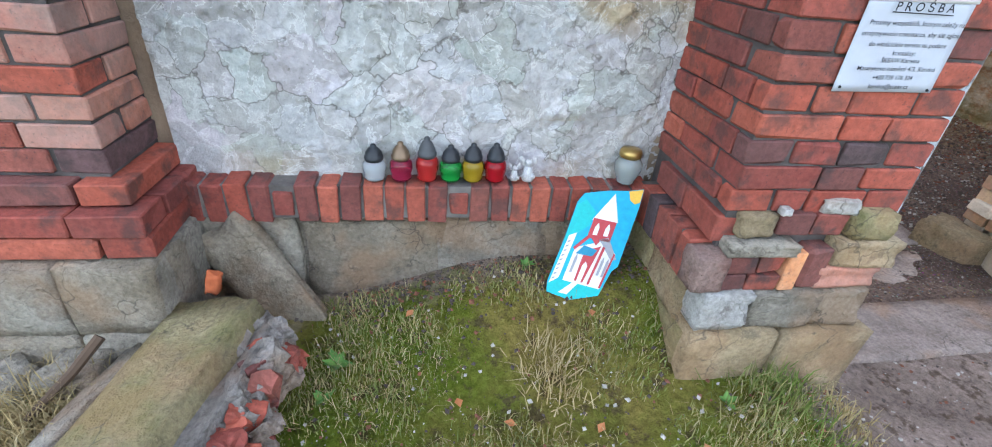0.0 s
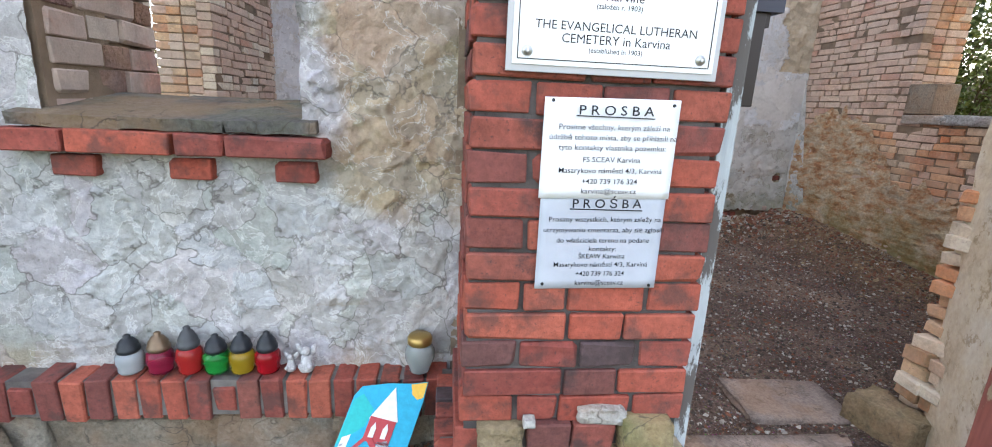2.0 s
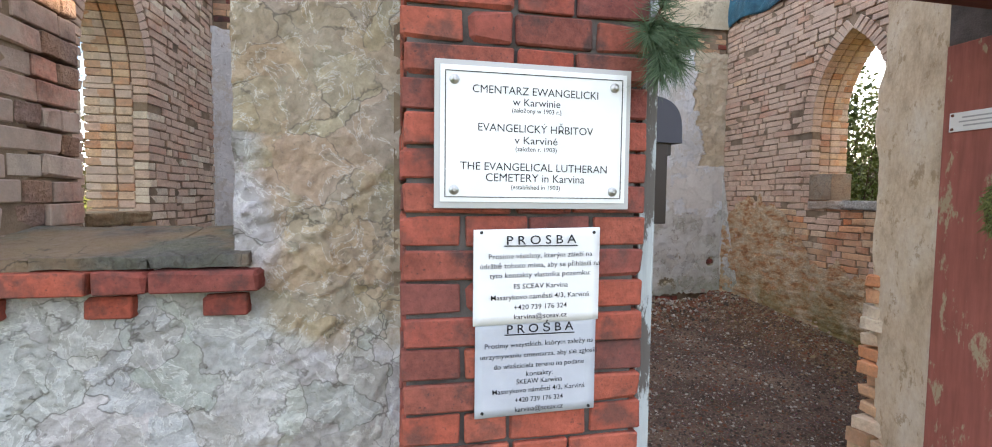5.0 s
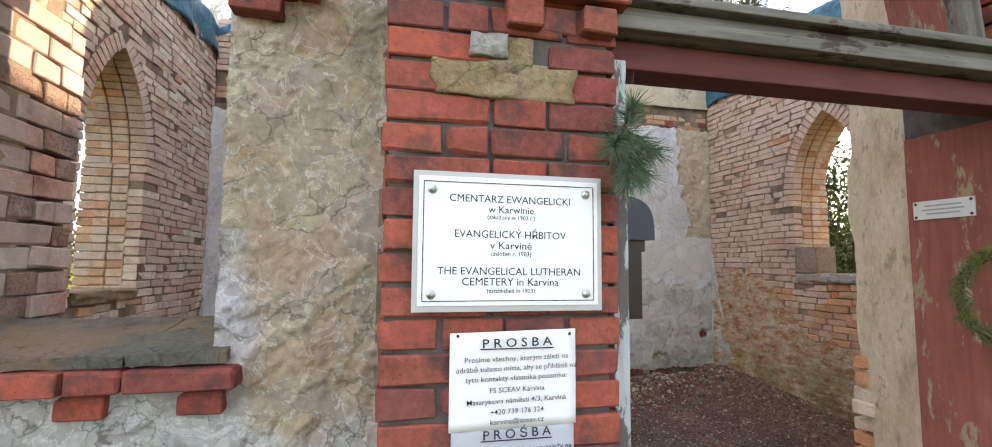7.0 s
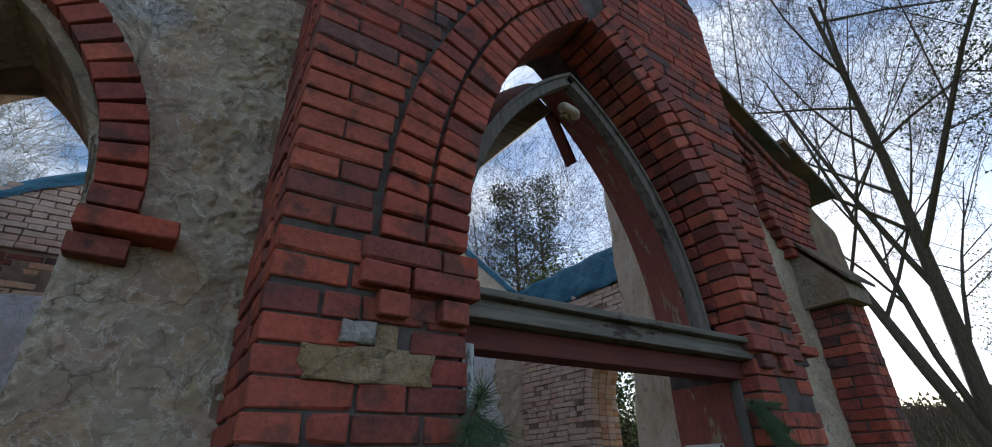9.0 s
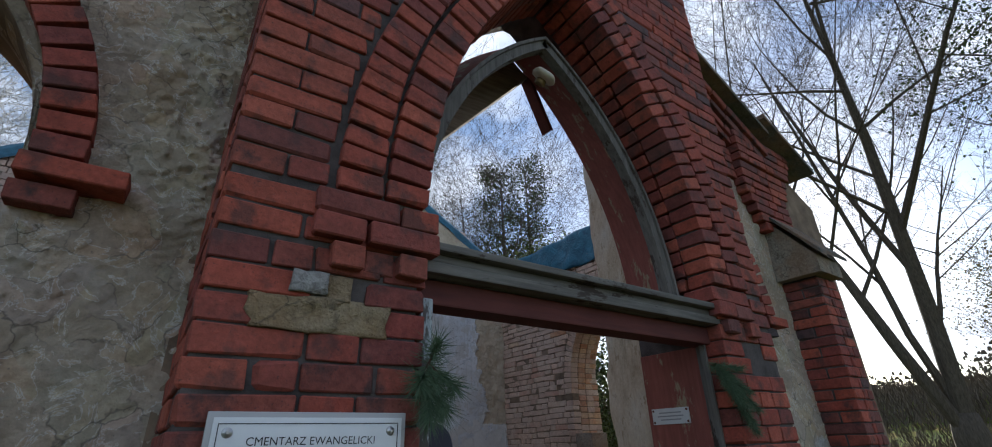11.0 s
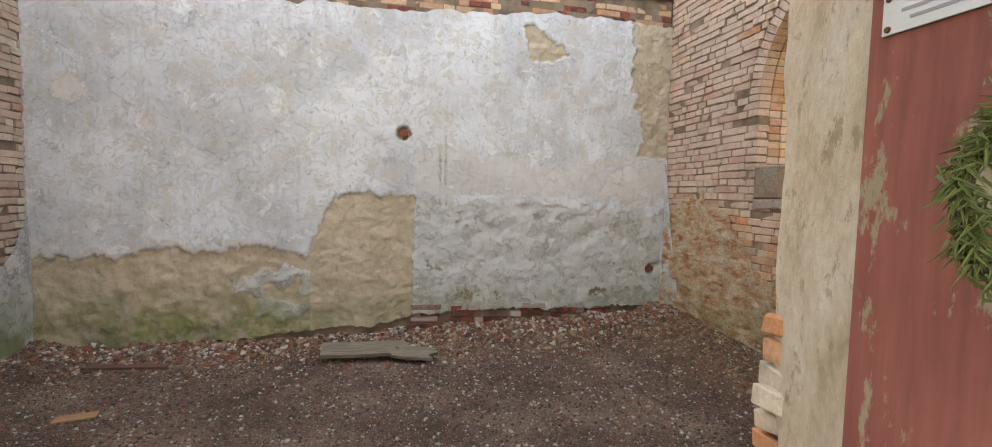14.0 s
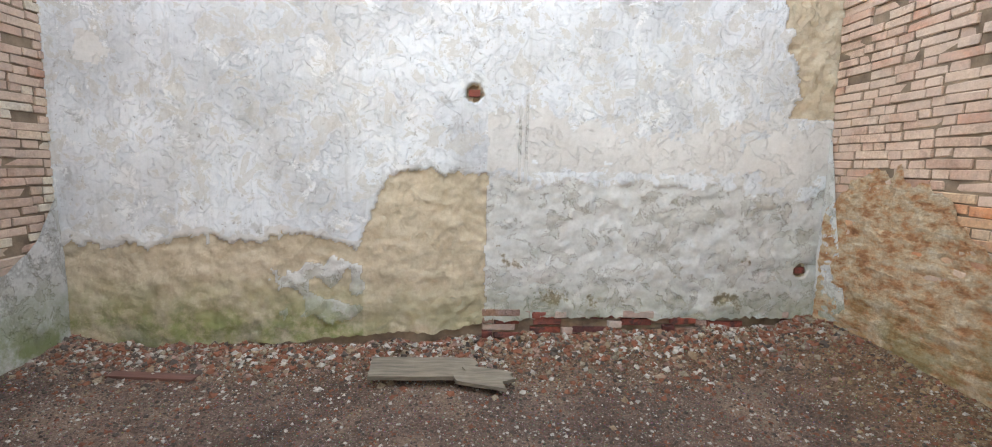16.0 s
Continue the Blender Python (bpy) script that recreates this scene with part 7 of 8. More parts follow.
forked_tree("large bare tree with a forked trunk on the meadow", (18.1, 3.85, 0.3), [(1.5, (-0.02, 0.0, 1), 13.5, 0.24), (1.3, (-0.34, 0.28, 1), 12.5, 0.18), (1.9, (-0.20, 0.24, 1), 11.0, 0.11), (3.4, (0.40, -0.33, 1), 7.0, 0.075)], 5, "bare trees")
bare_tree("slim young tree with withered yellow leaves", (18.6, 2.45, 0.33), 5.6, 0.075, 12, stems=1, most=3, leaves=BROWNLEAF, nleaf=3800, size=0.075, trunk_h=0.3, group="leafy trees")
big_dark = bare_tree("tall dark tree with clinging leaves", (16.5, -1.9, 0.3), 15.0, 0.30, 44, stems=2, spread=0.30, most=3, leaves=NEEDLES, nleaf=9000, size=0.10, trunk_h=0.3, group="leafy trees")


def evergreen(label, at, height, width, seed, n=16000, mat=NEEDLES, size=0.16, low=0.1):
    rnd = random.Random(seed)
    t = thing("tree", label, "tree", "evergreen trees", at=at)
    o = Vector(at)
    bm = bmesh.new()
    tube(bm, [o, o + Vector((0.1, 0, height * 0.5)), o + Vector((0, 0, height))], [0.22, 0.13, 0.02], 8)
    under(smooth(part("trunk", bm, BARK)), t)
    bl = bmesh.new()
    bb = bmesh.new()
    for i in range(70):
        k = low + (1 - low) * (i + rnd.random()) / 70
        a = rnd.uniform(0, 6.283)
        w = width * (0.35 + 0.75 * math.sin(math.pi * min(1, (1 - k) * 0.8 + 0.12))) * rnd.uniform(0.55, 1.1)
        p0 = o + Vector((0, 0, height * k))
        d = Vector((math.cos(a), math.sin(a), rnd.uniform(0.1, 0.7))).normalized()
        tube(bb, [p0, p0 + d * w * 0.5, p0 + d * w + Vector((0, 0, 0.12 * w))], [0.035, 0.022, 0.008], 4)
        for _ in range(n // 70):
            q = p0 + d * w * (0.25 + 0.8 * rnd.random() ** 0.7) + Vector((rnd.gauss(0, 1), rnd.gauss(0, 1), rnd.gauss(0, 0.8))) * 0.16 * width
            leaf_quad(bl, q, Vector((rnd.gauss(0, 1), rnd.gauss(0, 1), rnd.gauss(0, 0.7))).normalized() * size * rnd.uniform(0.5, 1.2), size * 0.28, Vector((rnd.gauss(0, 1), rnd.gauss(0, 1), 1)).normalized())
    under(part("branch", bb, BARK), t)
    under(part("foliage", bl, mat), t)
    return t


evergreen("tall dark evergreen behind the ruin", (14.6, 18.5, 0.3), 15.5, 1.9, 3, n=9000)
evergreen("tall dark evergreen behind the ruin", (17.2, 19.5, 0.3), 17.0, 2.0, 8, n=9000)
evergreen("dense evergreen bush behind the side window", (10.6, 10.8, 0.3), 7.0, 1.7, 14, n=9000, mat=HEDGE, low=0.02)
evergreen("dense evergreen bush behind the side window", (8.9, 9.0, 0.3), 5.8, 1.3, 15, n=12000, low=0.02)
src = bare_tree("bare slender tree behind the ruin", (11.0, 17.0, 0.3), 17.0, 0.20, 61, stems=2, spread=0.2, most=4, trunk_h=0.2)
for x, y, a in ((13.0, 22.0, 70), (9.0, 21.0, 150), (19.5, 24.0, 200), (6.0, 19.0, 260), (22.0, 17.0, 320), (28.0, 14.0, 20)):
    copy_thing(src, pose(x, y, 0.3, 0, 0, a))
src = bare_tree("white-stemmed birch with fine hanging twigs", (-3.6, 14.5, 0.3), 11.5, 0.13, 91, stems=2, spread=0.18, mat=BIRCH, most=4, trunk_h=0.25, group="birches")
for x, y, a in ((-5.5, 17.0, 80), (-1.6, 19.0, 160), (-8.0, 13.0, 250)):
    copy_thing(src, pose(x, y, 0.3, 0, 0, a))
src = bare_tree("bare tree at the edge of the meadow", (31.0, -1.5, 0.4), 12.0, 0.22, 71, stems=3, spread=0.35, most=4, group="bare trees")
for x, y, a, z in ((29.0, -7.0, 60, 0.4), (37.0, 21.0, 130, 1.2), (41.0, -3.0, 210, 2.8), (47.0, 30.0, 300, 4.3), (50.0, -8.0, 20, 4.3), (52.0, -2.0, 99, 4.3)):
    copy_thing(src, pose(x, y, z, 0, 0, a))


def bush(label, at, w, h, seed, mat, n=2600, size=0.09, group="bushes"):
    rnd = random.Random(seed)
    t = thing("bush", label, "bush", group, at=at)
    o = Vector(at)
    bm, bl = bmesh.new(), bmesh.new()
    for i in range(26):
        a = rnd.uniform(0, 6.283)
        d = Vector((math.cos(a) * w, math.sin(a) * w, h * rnd.uniform(0.6, 1.1))) * rnd.uniform(0.5, 1)
        m1 = o + d * 0.5 + Vector((0, 0, 0.15 * h))
        tube(bm, [o + Vector((d.x, d.y, 0)) * 0.15, m1, o + d], [0.018, 0.011, 0.003], 4)
        for _ in range(n // 26):
            k = rnd.uniform(0.25, 1.05)
            q = o + d * k + Vector((0, 0, 0.3 * h * k * (1 - k))) + Vector((rnd.gauss(0, 1), rnd.gauss(0, 1), rnd.gauss(0, 1))) * 0.11 * w
            leaf_quad(bl, q, Vector((rnd.gauss(0, 1), rnd.gauss(0, 1), rnd.gauss(0, 1))).normalized() * size, size * 0.3, Vector((rnd.gauss(0, 1), rnd.gauss(0, 1), 1)).normalized())
    under(part("stem", bm, TWIG), t)
    under(part("foliage", bl, mat), t)
    return t


# beyond the side windows
src = bush("tangled yellow-green bush outside the ruin wall", (-5.0, 8.2, 0.3), 1.6, 2.9, 5, BROWNLEAF, 3000)
for x, y, a in ((-6.5, 10.5, 40), (-4.2, 11.2, 110), (-8.5, 9.0, 200), (-7.5, 13.0, 290), (-10.5, 12.0, 10), (-5.6, 6.0, 75)):
    copy_thing(src, pose(x, y, 0.3, 0, 0, a))
src = bush("green leafy bush outside the ruin wall", (10.0, 8.4, 0.35), 1.3, 3.6, 6, HEDGE, 4200)
for x, y, a in ((11.4, 9.0, 60), (8.9, 8.3, 130), (9.6, 10.0, 220), (12.0, 8.2, 300)):
    copy_thing(src, pose(x, y, 0.35, 0, 0, a))
bush("dark evergreen shrub with brownish tips at the meadow", (22.5, 1.3, 0.36), 1.3, 4.2, 15, BROWNLEAF, 5200, 0.10, "meadow shrubs")
# weeds at the buttress
bush("green nettles by the buttress foot", (4.78, 1.22, 0.28), 0.22, 0.26, 33, LEAFG, 700, 0.035, "weeds")

# scrub on the bank: uncountable twigs
rnd = random.Random(123)
vs, fs = [], []
for _ in range(60000):
    x, y = rnd.uniform(33, 47), rnd.uniform(-25, 42)
    z = ground_z(x, y)
    h = rnd.uniform(0.2, 0.9)
    a = rnd.uniform(0, 6.28)
    dx, dy, w = math.cos(a) * h * 0.5, math.sin(a) * h * 0.5, rnd.uniform(0.008, 0.028)
    k = len(vs)
    vs += [(x, y - w, z), (x, y + w, z), (x + dx, y + dy + w, z + h), (x + dx, y + dy - w, z + h)]
    fs.append((k, k + 1, k + 2, k + 3))
me = bpy.data.meshes.new("scrub")
me.from_pydata(vs, [], fs)
me.materials.append(SCRUB)
tagged(new("scrub", me), "dark leafless scrub covering the bank", "scrub", kind="stuff")
# wooded horizon
rnd = random.Random(321)
vs, fs = [], []
for _ in range(90000):
    a = rnd.uniform(-math.pi, math.pi)
    d = rnd.uniform(60, 130)
    x, y = 3 + d * math.cos(a), 2 + d * math.sin(a)
    h = 4 + 3 * noise.noise(Vector((math.cos(a) * 6, math.sin(a) * 6, 0)))
    z = ground_z(x, y) + h * rnd.random()
    s = rnd.uniform(0.08, 0.28)
    b, c = rnd.uniform(0, 6.28), rnd.uniform(0.2, 1)
    k = len(vs)
    vs += [(x - s * math.cos(b), y - s * math.sin(b), z), (x + s * math.cos(b), y + s * math.sin(b), z), (x + s * 0.6 * math.cos(b), y + s * 0.6 * math.sin(b), z + s * 1.6), (x - s * 0.6 * math.cos(b), y - s * 0.6 * math.sin(b), z + s * 1.6 * c)]
    fs.append((k, k + 1, k + 2, k + 3))
me = bpy.data.meshes.new("far_woods")
me.from_pydata(vs, [], fs)
me.materials.append(SCRUB)
tagged(new("far_woods", me), "bare far woods along the horizon", "woods", kind="stuff")

# stakes, soil ring and grave borders on the meadow
for x, y, h in ((20.3, 3.35, 0.95), (20.5, 2.95, 0.80)):
    bm = rock(0.16, 0.16, h, x, 0.06, 2, 0.7)
    bm.transform(pose(x, y, ground_z(x, y) - 0.05))
    tagged(smooth(part("wooden_stake", bm, BARK)), "short weathered wooden stake beside the tree", "stake", "stakes by the tree")
bm = rock(2.6, 2.2, 0.22, 9, 0.14, 5, 0.0)
bm.transform(pose(18.6, 4.0, ground_z(18.6, 4.0) - 0.155))
tagged(smooth(part("soil_mound", bm, EARTH)), "dark mound of soil round the tree foot", "soil mound")
for i, (x, y, l, a) in enumerate(((13.0, 3.6, 2.2, 8), (14.2, 3.9, 2.4, 4), (13.7, 3.1, 0.6, 60), (15.5, 3.8, 2.0, 10))):
    bm = boxes((-l / 2, l / 2, -0.05, 0.05, 0, 0.07), bevel=0.015)
    bm.transform(pose(x, y, ground_z(x, y) - 0.03, 0, 0, a))
    tagged(part("grave_border", bm, CONCRETE), "low pale concrete border of an old grave", "grave border", "grave borders on the meadow")


# ---- the bricks of the walls ----
def lowhigh(target):
    t = Vector(target)
    return lambda p: (p - t).length


def ring(bricks, c, half, spring, r, y0, depth, mat, length, step=COURSE, off=0.0, jig=0.004, low=0.0, sides=(-1, 1), amax=None):
    """Voussoirs along both arcs of a pointed arch; length runs outward from the arc."""
    ang0 = math.acos((r - half) / r) if amax is None else amax
    for s in sides:
        n = max(3, round(ang0 * (r + off + length / 2) / step))
        for i in range(n):
            a = (i + 0.5) / n * ang0
            rad = r + off + length / 2
            x = c + s * (half - r + rad * math.cos(a))
            z = spring + rad * math.sin(a)
            m = Matrix.Translation((x, y0 + depth / 2 + bricks.rnd.uniform(-jig, jig), z)) @ Matrix.Rotation(-s * a if s > 0 else a, 4, "Y")
            bricks.add(length - 0.008, depth, step - 0.012, m, mat)


# portal
B = Bricks(portal, 300, lambda p: p.x * 0.6 + abs(p.z - 1.6))
mix_red = lambda u, z: RED if random.random() < 0.75 else DARKRED
random.seed(11)
missing = lambda x, z: not (1.0 < x < 1.31 and 2.19 < z < 2.27 or 1.04 < x < 1.235 and 2.27 < z < 2.345)
pier(B, PX0, PX1, YF, YP, 0.855, 2.43, mix_red, "LR", missing)
pier(B, PX2, PX3, YF, YP, 0.70, 2.43, mix_red, "R", start=1, keep=lambda x, z: not (3.18 < x < 3.4 and 2.2 < z < 2.33))
# corbel courses and the stepped dentils under them
for xa, xb in ((PX0 + 0.22, PX1 + 0.03), (PX2 - 0.03, PX3 - 0.2)):
    for x, out in ((xa + 0.105, 0.035), (xa + 0.20, 0.0), (xa + 0.295, 0.03)):
        B.add(0.088, 0.14, 0.066, Matrix.Translation((x, YF + 0.07 - out, 2.398)), DARKRED)
    face(B, (xa, YF - 0.035, 2.44), (1, 0, 0), (0, -1, 0), xb - xa, 2.44, 2.513, RED, depth=0.16, lengths=(0.15, 0.23))
    face(B, (xa, YF - 0.024, 2.515), (1, 0, 0), (0, -1, 0), xb - xa, 2.515, 2.59, mix_red, depth=0.16, lengths=(0.25, 0.13))
pier(B, PX0, PX1, YF, YP, 2.43, 2.60, mix_red, "")
pier(B, PX2, PX3, YF, YP, 2.43, 2.60, mix_red, "")
z, row = 2.60, 0
while z < 6.2:
    rad = DOOR[3] + 0.315
    q = rad * rad - (z + COURSE / 2 - DOOR[2]) ** 2
    reach = DOOR[1] - DOOR[3] + math.sqrt(q) if q > 0 else -1
    side = min(PX3 - 2.17, 0.55 + (6.4 - z - COURSE) / 1.9)
    xa, xb = 2.17 - side, 2.17 + side
    kinds = (LONG, SHORT, LONG) if row % 2 else (SHORT, LONG, LONG)
    if reach > 0.02:
        for u0, u1 in ((xa, DOOR[0] - reach), (DOOR[0] + reach, xb)):
            if u1 - u0 > 0.04:
                face(B, (u0, YF, z), (1, 0, 0), (0, -1, 0), u1 - u0, z, z + COURSE, mix_red, lengths=kinds)
    else:
        face(B, (xa, YF, z), (1, 0, 0), (0, -1, 0), xb - xa, z, z + COURSE, mix_red, lengths=kinds)
    z += COURSE
    row += 1
face(B, (PX0, YP, 2.43), (0, -1, 0), (-1, 0, 0), YP - YF - 0.14, 2.43, 4.6, mix_red, lengths=(SHORT, LONG))
face(B, (PX3, YF + 0.14, 2.43), (0, 1, 0), (1, 0, 0), YP - YF - 0.14, 2.43, 4.4, mix_red, lengths=(SHORT, LONG))
ring(B, *DOOR, YF - 0.022, 0.15, RED, 0.15, low=0, jig=0.007)
ring(B, *DOOR, YF - 0.022, 0.15, RED, 0.145, off=0.155, jig=0.007)
ring(B, *DOOR, YF + 0.135, 0.13, RED, 0.14, jig=0.008)
B.finish()

# buttresses
def stepped_foot(B, x0, x1, y0, y1, base, offs, mat):
    """Brick steps over the stone foot."""
    for i, off in enumerate(offs):
        zz = base + i * COURSE
        pier(B, x0 - off, x1 + off, y0 - off, y1, zz, zz + COURSE, mat, "LR", start=i)


smeared = lambda u, z: LIMED if random.random() < (0.5 if z > 0.9 else 0.2) else RED if random.random() < 0.75 else DARKRED
B = Bricks(but_l, 300, lambda p: p.z)
pier(B, -1.45, -0.85, 1.335, 1.62, 0.842, 3.04, smeared, jig=0.005)
stepped_foot(B, -1.45, -0.85, 1.335, 1.62, 0.614, (0.092, 0.095, 0.05), smeared)
B.finish()
B = Bricks(but_r, 300, lambda p: p.z)
pier(B, 4.90, 5.22, 1.335, 1.62, 1.02, 3.04, mix_red)
stepped_foot(B, 4.90, 5.22, 1.335, 1.62, 0.80, (0.03, 0.045, 0.05), lambda u, z: DARKRED)
B.finish()

# front wall: ledge of bricks on edge, window sills and hood arches, gable courses
B = Bricks(wall_front, 300, lambda p: abs(p.x - 0.5) + 0.3 * abs(p.z - 1))
rr = random.Random(5)
x = -0.80
while x < 0.80:
    w = 0.075
    B.add(w - 0.012, 0.15, 0.145 if rr.random() > 0.08 else 0.09, Matrix.Translation((x + w / 2, 1.585 + rr.uniform(-0.004, 0.004), 0.66 + rr.uniform(-0.004, 0.004))) @ Matrix.Rotation(rr.uniform(-0.03, 0.03), 4, "Y") @ Matrix.Rotation(0.06, 4, "X"), RED)
    x += w
for y, l in ((1.215, 0.20), (1.42, 0.19)):
    B.add(0.10, l, 0.085, Matrix.Translation((0.918, y, 0.795)) @ Matrix.Rotation(0.02, 4, "X"), RED)
y = 1.17
while y < 1.53:
    B.add(0.14, 0.068, 0.145, Matrix.Translation((0.888, y, 0.672)) @ Matrix.Rotation(rr.uniform(-0.03, 0.03), 4, "X"), DARKRED if rr.random() < 0.4 else RED)
    y += 0.078
for xx in span(3.55, 4.9, 0.075):
    B.add(0.063, 0.15, 0.145, Matrix.Translation((xx, 1.585, 0.86)), DARKRED)
for c in (WL, WR):
    xx = c[0] - 0.46
    for l in (0.2, 0.28, 0.14, 0.29):
        B.add(l - 0.012, 0.15, 0.062, Matrix.Translation((xx + l / 2, YP - 0.01 + rr.uniform(-0.005, 0.005), 1.468)), RED)
        xx += l
    for xx in (c[0] - 0.28, c[0] + 0.04, c[0] + 0.34):
        B.add(0.12, 0.13, 0.062, Matrix.Translation((xx, YP + 0.03, 1.392)), RED)
    ring(B, c[0], c[1] + 0.015, c[2] + 0.04, c[3], YP - 0.085, 0.13, RED, 0.135, amax=math.acos((c[3] - c[1]) / c[3]))
    for s in (-1, 1):
        B.add(0.25, 0.14, 0.062, Matrix.Translation((c[0] + s * (c[1] + 0.135), YP - 0.035, c[2])), RED)
        B.add(0.145, 0.12, 0.062, Matrix.Translation((c[0] + s * (c[1] + 0.08), YP - 0.01, c[2] - 0.072)), DARKRED)
# bare brown bricks in one reveal
face(B, (WL[0] - WL[1] + 0.006, YP + 0.05, 1.50), (0, 1, 0), (1, 0, 0), YI - YP - 0.06, 1.50, 2.7, lambda u, z: CRUMBLED if rr.random() < 0.35 else BROWN, jig=0.006, spread=0.35, joint=0.012, wave=0.02, lengths=(SHORT, SHORT, LONG), course=0.085)
# corbelled courses along the gable slope of the right-hand bay
for k, out in ((0, 0.10), (1, 0.07), (2, 0.04), (3, 0.02)):
    xa = 4.94
    while xa > PX3 - 0.1:
        zc = gable_front(xa) - 0.10 - k * 0.078
        B.add(0.20, 0.24, 0.062, Matrix.Translation((xa, YP - out + 0.08, zc)) @ Matrix.Rotation(math.atan(0.53), 4, "Y"), DARKRED if (k + round(xa * 50)) % 3 else RED)
        xa -= 0.182
for z in span(3.45, 4.3, COURSE):
    face(B, (4.55 + max(0, (3.75 - z)) * 0.6, YP - 0.09 - 0.02 * (z > 4.0), z), (1, 0, 0), (0, -1, 0), 5.22 + 0.5 * max(0, z - 3.75) - 4.55 - max(0, (3.75 - z)) * 0.6, z, z + COURSE, DARKRED if round(z * 40) % 3 else RED, depth=0.3, start=round(z * 20) % 2)
xa = 3.35
for z in span(3.9, 5.6, COURSE):
    hi = 4.97 - max(0.0, z + 0.42 - 4.38) / 0.53
    if hi - PX3 > 0.1:
        face(B, (PX3, YP - 0.03, z), (1, 0, 0), (0, -1, 0), min(hi, 4.9) - PX3, z, z + COURSE, DARKRED, depth=0.12, start=round(z * 20) % 2)
# ragged brick ends of the door jambs
for z in span(0.03, 4.1, COURSE):
    j = rr.uniform(-0.06, 0.05)
    for i in range(2):
        xr = 3.50 + j * 0.7 - 0.07 * (z < 1.3) - 0.05 * (z < 0.55) if z < 1.36 else 3.545 + j * 0.4
        B.add(LONG * rr.uniform(0.75, 1.0), 0.13, HIGH * rr.uniform(0.9, 1.1), Matrix.Translation((xr, YI - 0.08 - 0.14 * i - rr.uniform(0, 0.05), z + rr.uniform(-0.006, 0.006))) @ Matrix.Rotation(rr.uniform(-0.22, 0.22), 4, "Z") @ Matrix.Rotation(rr.uniform(-0.07, 0.07), 4, "Y") @ Matrix.Rotation(rr.uniform(-0.1, 0.1), 4, "X"),
              (ORANGE if rr.random() < 0.7 else YELLOWISH) if 0.55 < z < 1.36 else (YELLOWISH if rr.random() < 0.6 else WARM))
    low = z < 1.53
    jl = 1.215 + rr.uniform(-0.03, 0.035) - 0.035 * (z > 1.42) if low else 1.08 + rr.uniform(-0.05, 0.06)
    for i in range(3):
        B.add(LONG, 0.13, HIGH * rr.uniform(0.92, 1.1), Matrix.Translation((jl - 0.142 + (0.06 * i if low else 0) + rr.uniform(-0.012, 0.012), YI - 0.08 - 0.14 * i, z)) @ Matrix.Rotation(rr.uniform(-0.14, 0.14), 4, "Z") @ Matrix.Rotation(rr.uniform(-0.05, 0.05), 4, "Y"), (YELLOWISH if rr.random() < 0.85 else WARM) if low else BROWN)
B.finish()


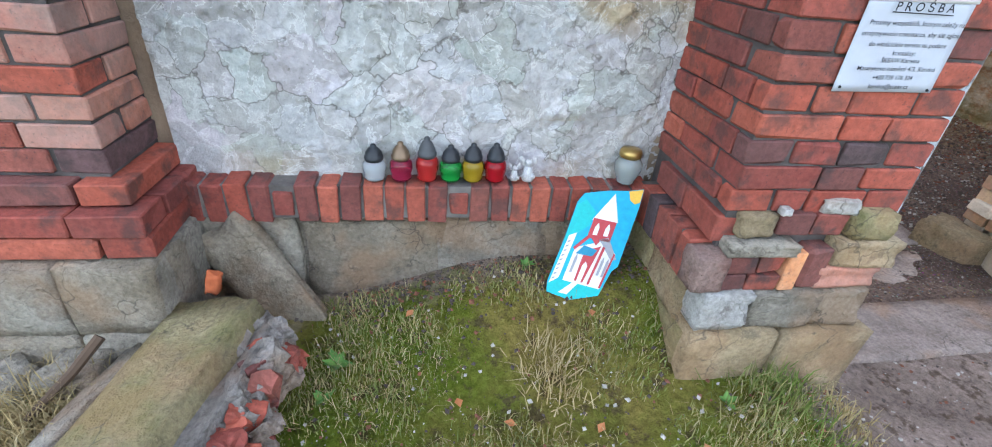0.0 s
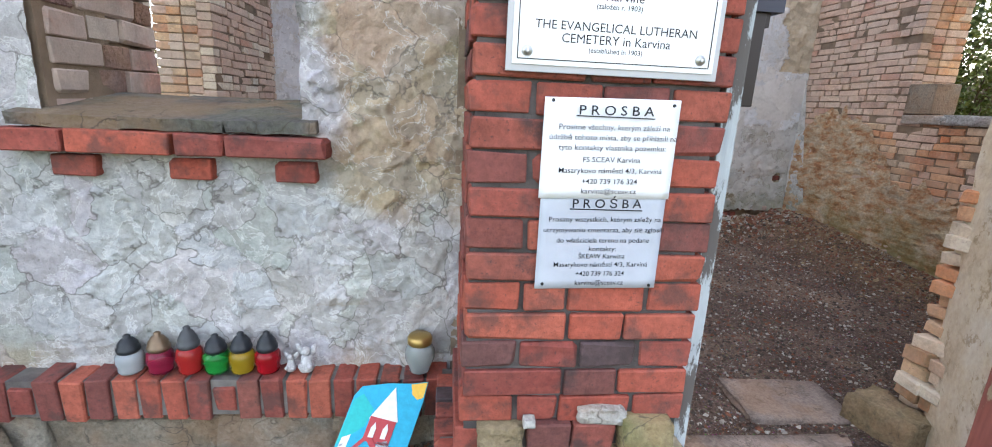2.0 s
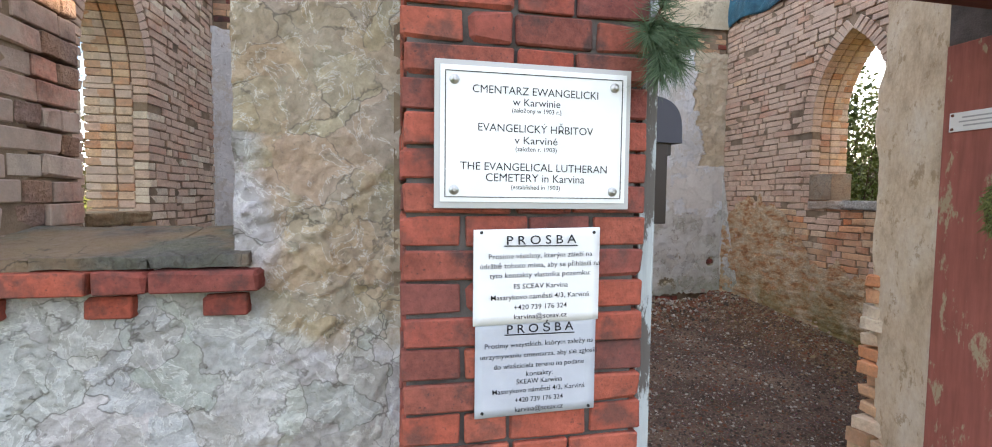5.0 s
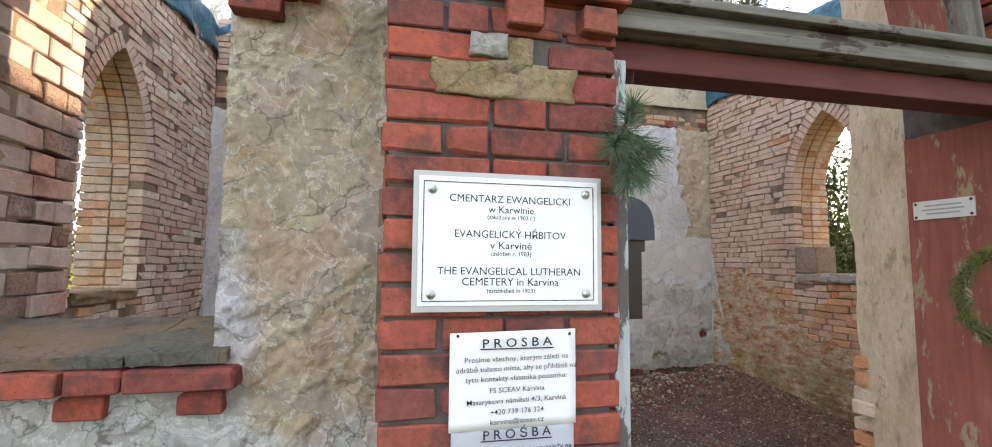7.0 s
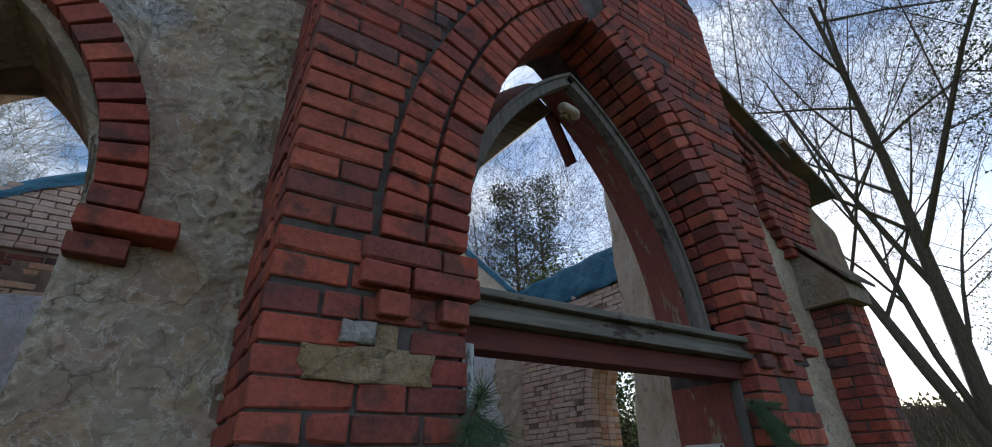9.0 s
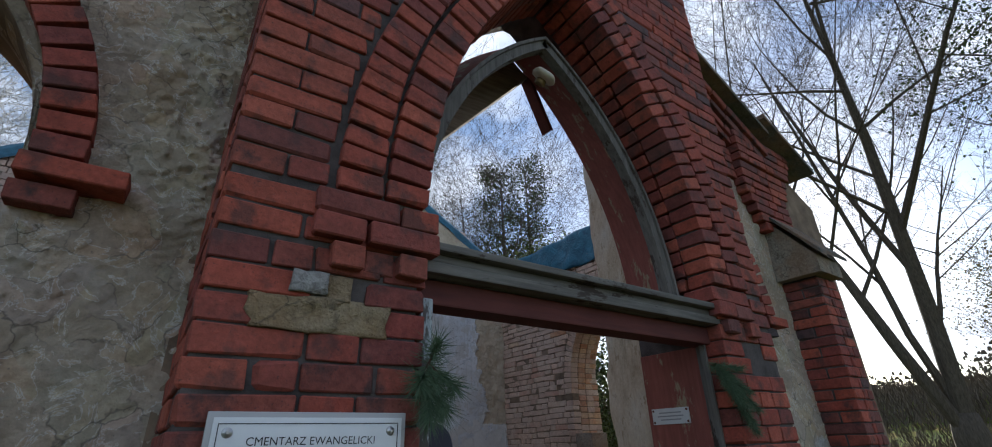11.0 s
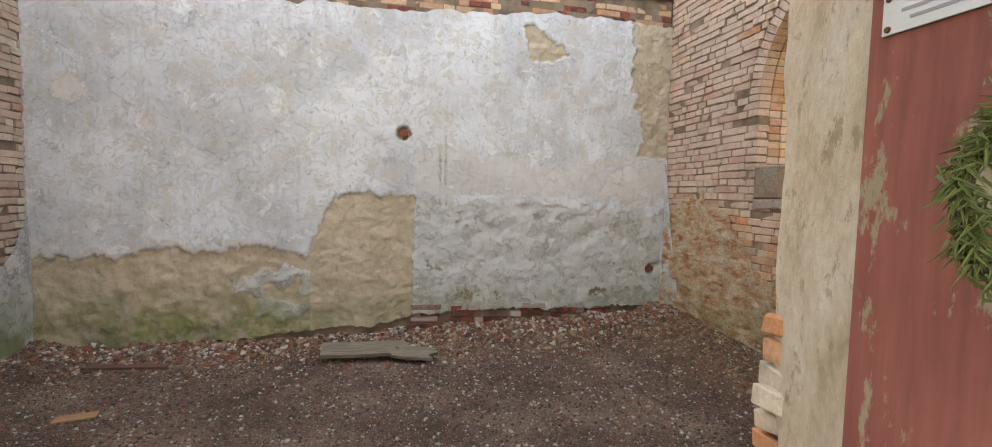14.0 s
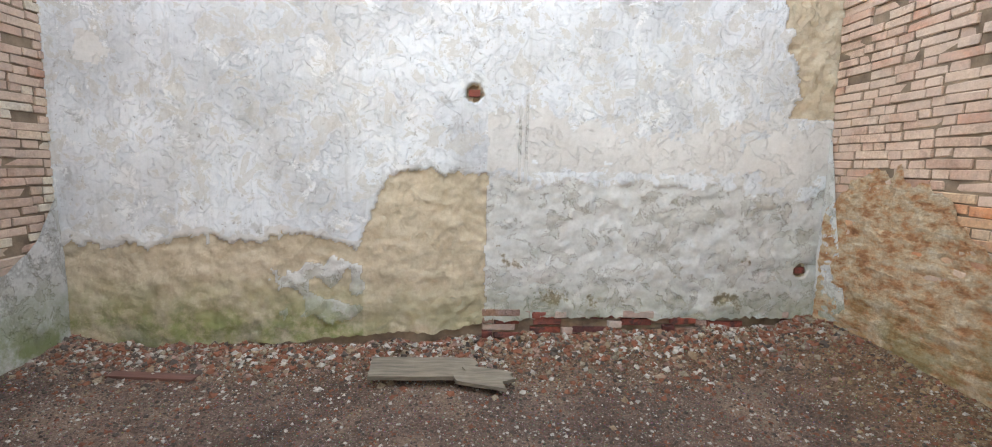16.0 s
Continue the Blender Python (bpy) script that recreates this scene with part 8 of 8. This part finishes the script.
# inner side walls: old pale brickwork, uneven
def side_bricks(wall, xw, s, sill, target, warm):
    B = Bricks(wall, 300, lowhigh(target))
    rnd = random.Random(3 + s)

    def keep(y, z):
        return rnd.random() > 0.018 + 0.06 * max(0, noise.noise(Vector((y * 2.3, z * 2.3, 4 + s))))

    def gap(z):
        """Half the width left open for the window and its ring at a course."""
        if z < sill:
            return 0.0
        if z < WS[2]:
            return WS[1] - 0.012
        q = (WS[3] + 0.145) ** 2 - (z - WS[2]) ** 2
        return max(0.0, WS[1] - WS[3] + math.sqrt(q)) if q > 0 else 0.0

    def mat(y, z):
        w = warm(y, z) + 0.25 * noise.noise(Vector((y * 2, z * 2, s)))
        # left wall only: some yellowish bricks put its sunlit paleness into the colour
        return (ORANGE if rnd.random() < 0.12 else WARM) if w > 0.42 or rnd.random() < 0.015 else YELLOWISH if s < 0 and rnd.random() < 0.25 else PALE
    z, row = -0.1, 0
    while z < 4.66:
        g = gap(z + COURSE / 2)
        for y0, y1 in ((YI, WS[0] - g), (WS[0] + g, YB)) if g > 0.01 else ((YI, YB),):
            kinds = (LONG, SHORT, LONG, SHORT, SHORT) if row % 2 else (SHORT, LONG, LONG, SHORT, LONG)
            kw = dict(jig=0.011, lengths=kinds, spread=0.26, joint=0.012, wave=0.03, start=rnd.randrange(3))
            if s < 0:
                face(B, (xw, y0, z), (0, 1, 0), (1, 0, 0), y1 - y0, z, z + COURSE, lambda u, q: mat(y0 + u, q), lambda u, q: keep(y0 + u, q), **kw)
            else:
                face(B, (xw, y1, z), (0, -1, 0), (-1, 0, 0), y1 - y0, z, z + COURSE, lambda u, q: mat(y1 - u, q), lambda u, q: keep(y1 - u, q), **kw)
        z += COURSE
        row += 1
    # arch ring and reveals of the window
    ang0 = math.acos((WS[3] - WS[1]) / WS[3])
    for sd in (-1, 1):
        n = 16
        for i in range(n):
            a = (i + 0.5) / n * ang0
            rad = WS[3] + 0.056
            yy, zz = WS[0] + sd * (WS[1] - WS[3] + rad * math.cos(a)), WS[2] + rad * math.sin(a)
            for dpt in (0.065, 0.205, 0.345, 0.42):
                m = Matrix.Translation((xw + s * (dpt - 0.004), yy, zz)) @ Matrix.Rotation(sd * a if sd > 0 else -a, 4, "X") @ Matrix.Rotation(math.pi / 2, 4, "Z")
                B.add(0.14, 0.13, 0.06, m, PALE if dpt < 0.1 or rnd.random() < 0.3 else WARM)
        z = sill
        row = 0
        while z < WS[2]:
            for k, dpt in enumerate((0.19, 0.33, 0.44)):
                B.add(0.13, 0.13, HIGH, Matrix.Translation((xw + s * dpt, WS[0] + sd * (WS[1] + 0.050 + 0.006 * (row % 2)), z + COURSE / 2)), WARM if rnd.random() < 0.6 else PALE)
            z += COURSE
            row += 1
    B.finish()


side_bricks(wall_left, XL, -1, 1.50, (XL, 5.0, 1.5), lambda y, z: 0.5 - abs(z - 1.45) if y < 4.95 and z < 1.6 else 0.0)
side_bricks(wall_right, XR, 1, 1.68, (XR, 5.4, 1.8), lambda y, z: 0.52 - 0.4 * abs(z - 1.3) if z < 2.4 else 0.1)

# back wall: foot, brick band and gable
B = Bricks(wall_back, 300, lowhigh((4.0, YB, 3.9)))
face(B, (2.40, YB - 0.012, -0.15), (1, 0, 0), (0, -1, 0), XR - 2.40, -0.15, 0.36, lambda u, z: (DARKRED, CRUMBLED, DARKRED, BROWN)[B.rnd.randrange(4)], lambda u, z: B.rnd.random() > 0.2, jig=0.03, spread=0.3, wave=0.06)
pocket = lambda u, z: not (3.93 < z < 4.10 and (u + XL - 3.35) % 0.98 < 0.16)
face(B, (XL, YB + 0.03, 3.62), (1, 0, 0), (0, -1, 0), XR - XL, 3.62, 4.18, lambda u, z: DARKRED if random.random() < 0.35 else WARM, pocket, jig=0.008, spread=0.12)
face(B, (XL, YB - 0.01, 4.18), (1, 0, 0), (0, -1, 0), XR - XL, 4.18, 6.6, PALE, lambda u, z: z < back_top(XL + u) - 0.04 and not (XL + u > 3.4 and z < back_top(XL + u) - 0.2), jig=0.008, spread=0.12)
B.finish()
bm = bmesh.new()
lay, lay2 = bm.verts.layers.float.new("coat"), bm.verts.layers.float.new("algae")
sheet(bm, span(3.38, XR, 0.05), lambda x: 4.19 + 0.03 * noise.noise(Vector((x * 5, 1, 1))), lambda x: max(4.3, back_top(x) - 0.14), 0.05,
      lambda x, z: (Vector((x, YB - 0.02 - 0.01 * noise.noise(Vector((x * 7, z * 7, 0))), z)), 0.22 + 0.12 * noise.noise(Vector((x * 2, z * 2, 0))), 0.0), (lay, lay2))
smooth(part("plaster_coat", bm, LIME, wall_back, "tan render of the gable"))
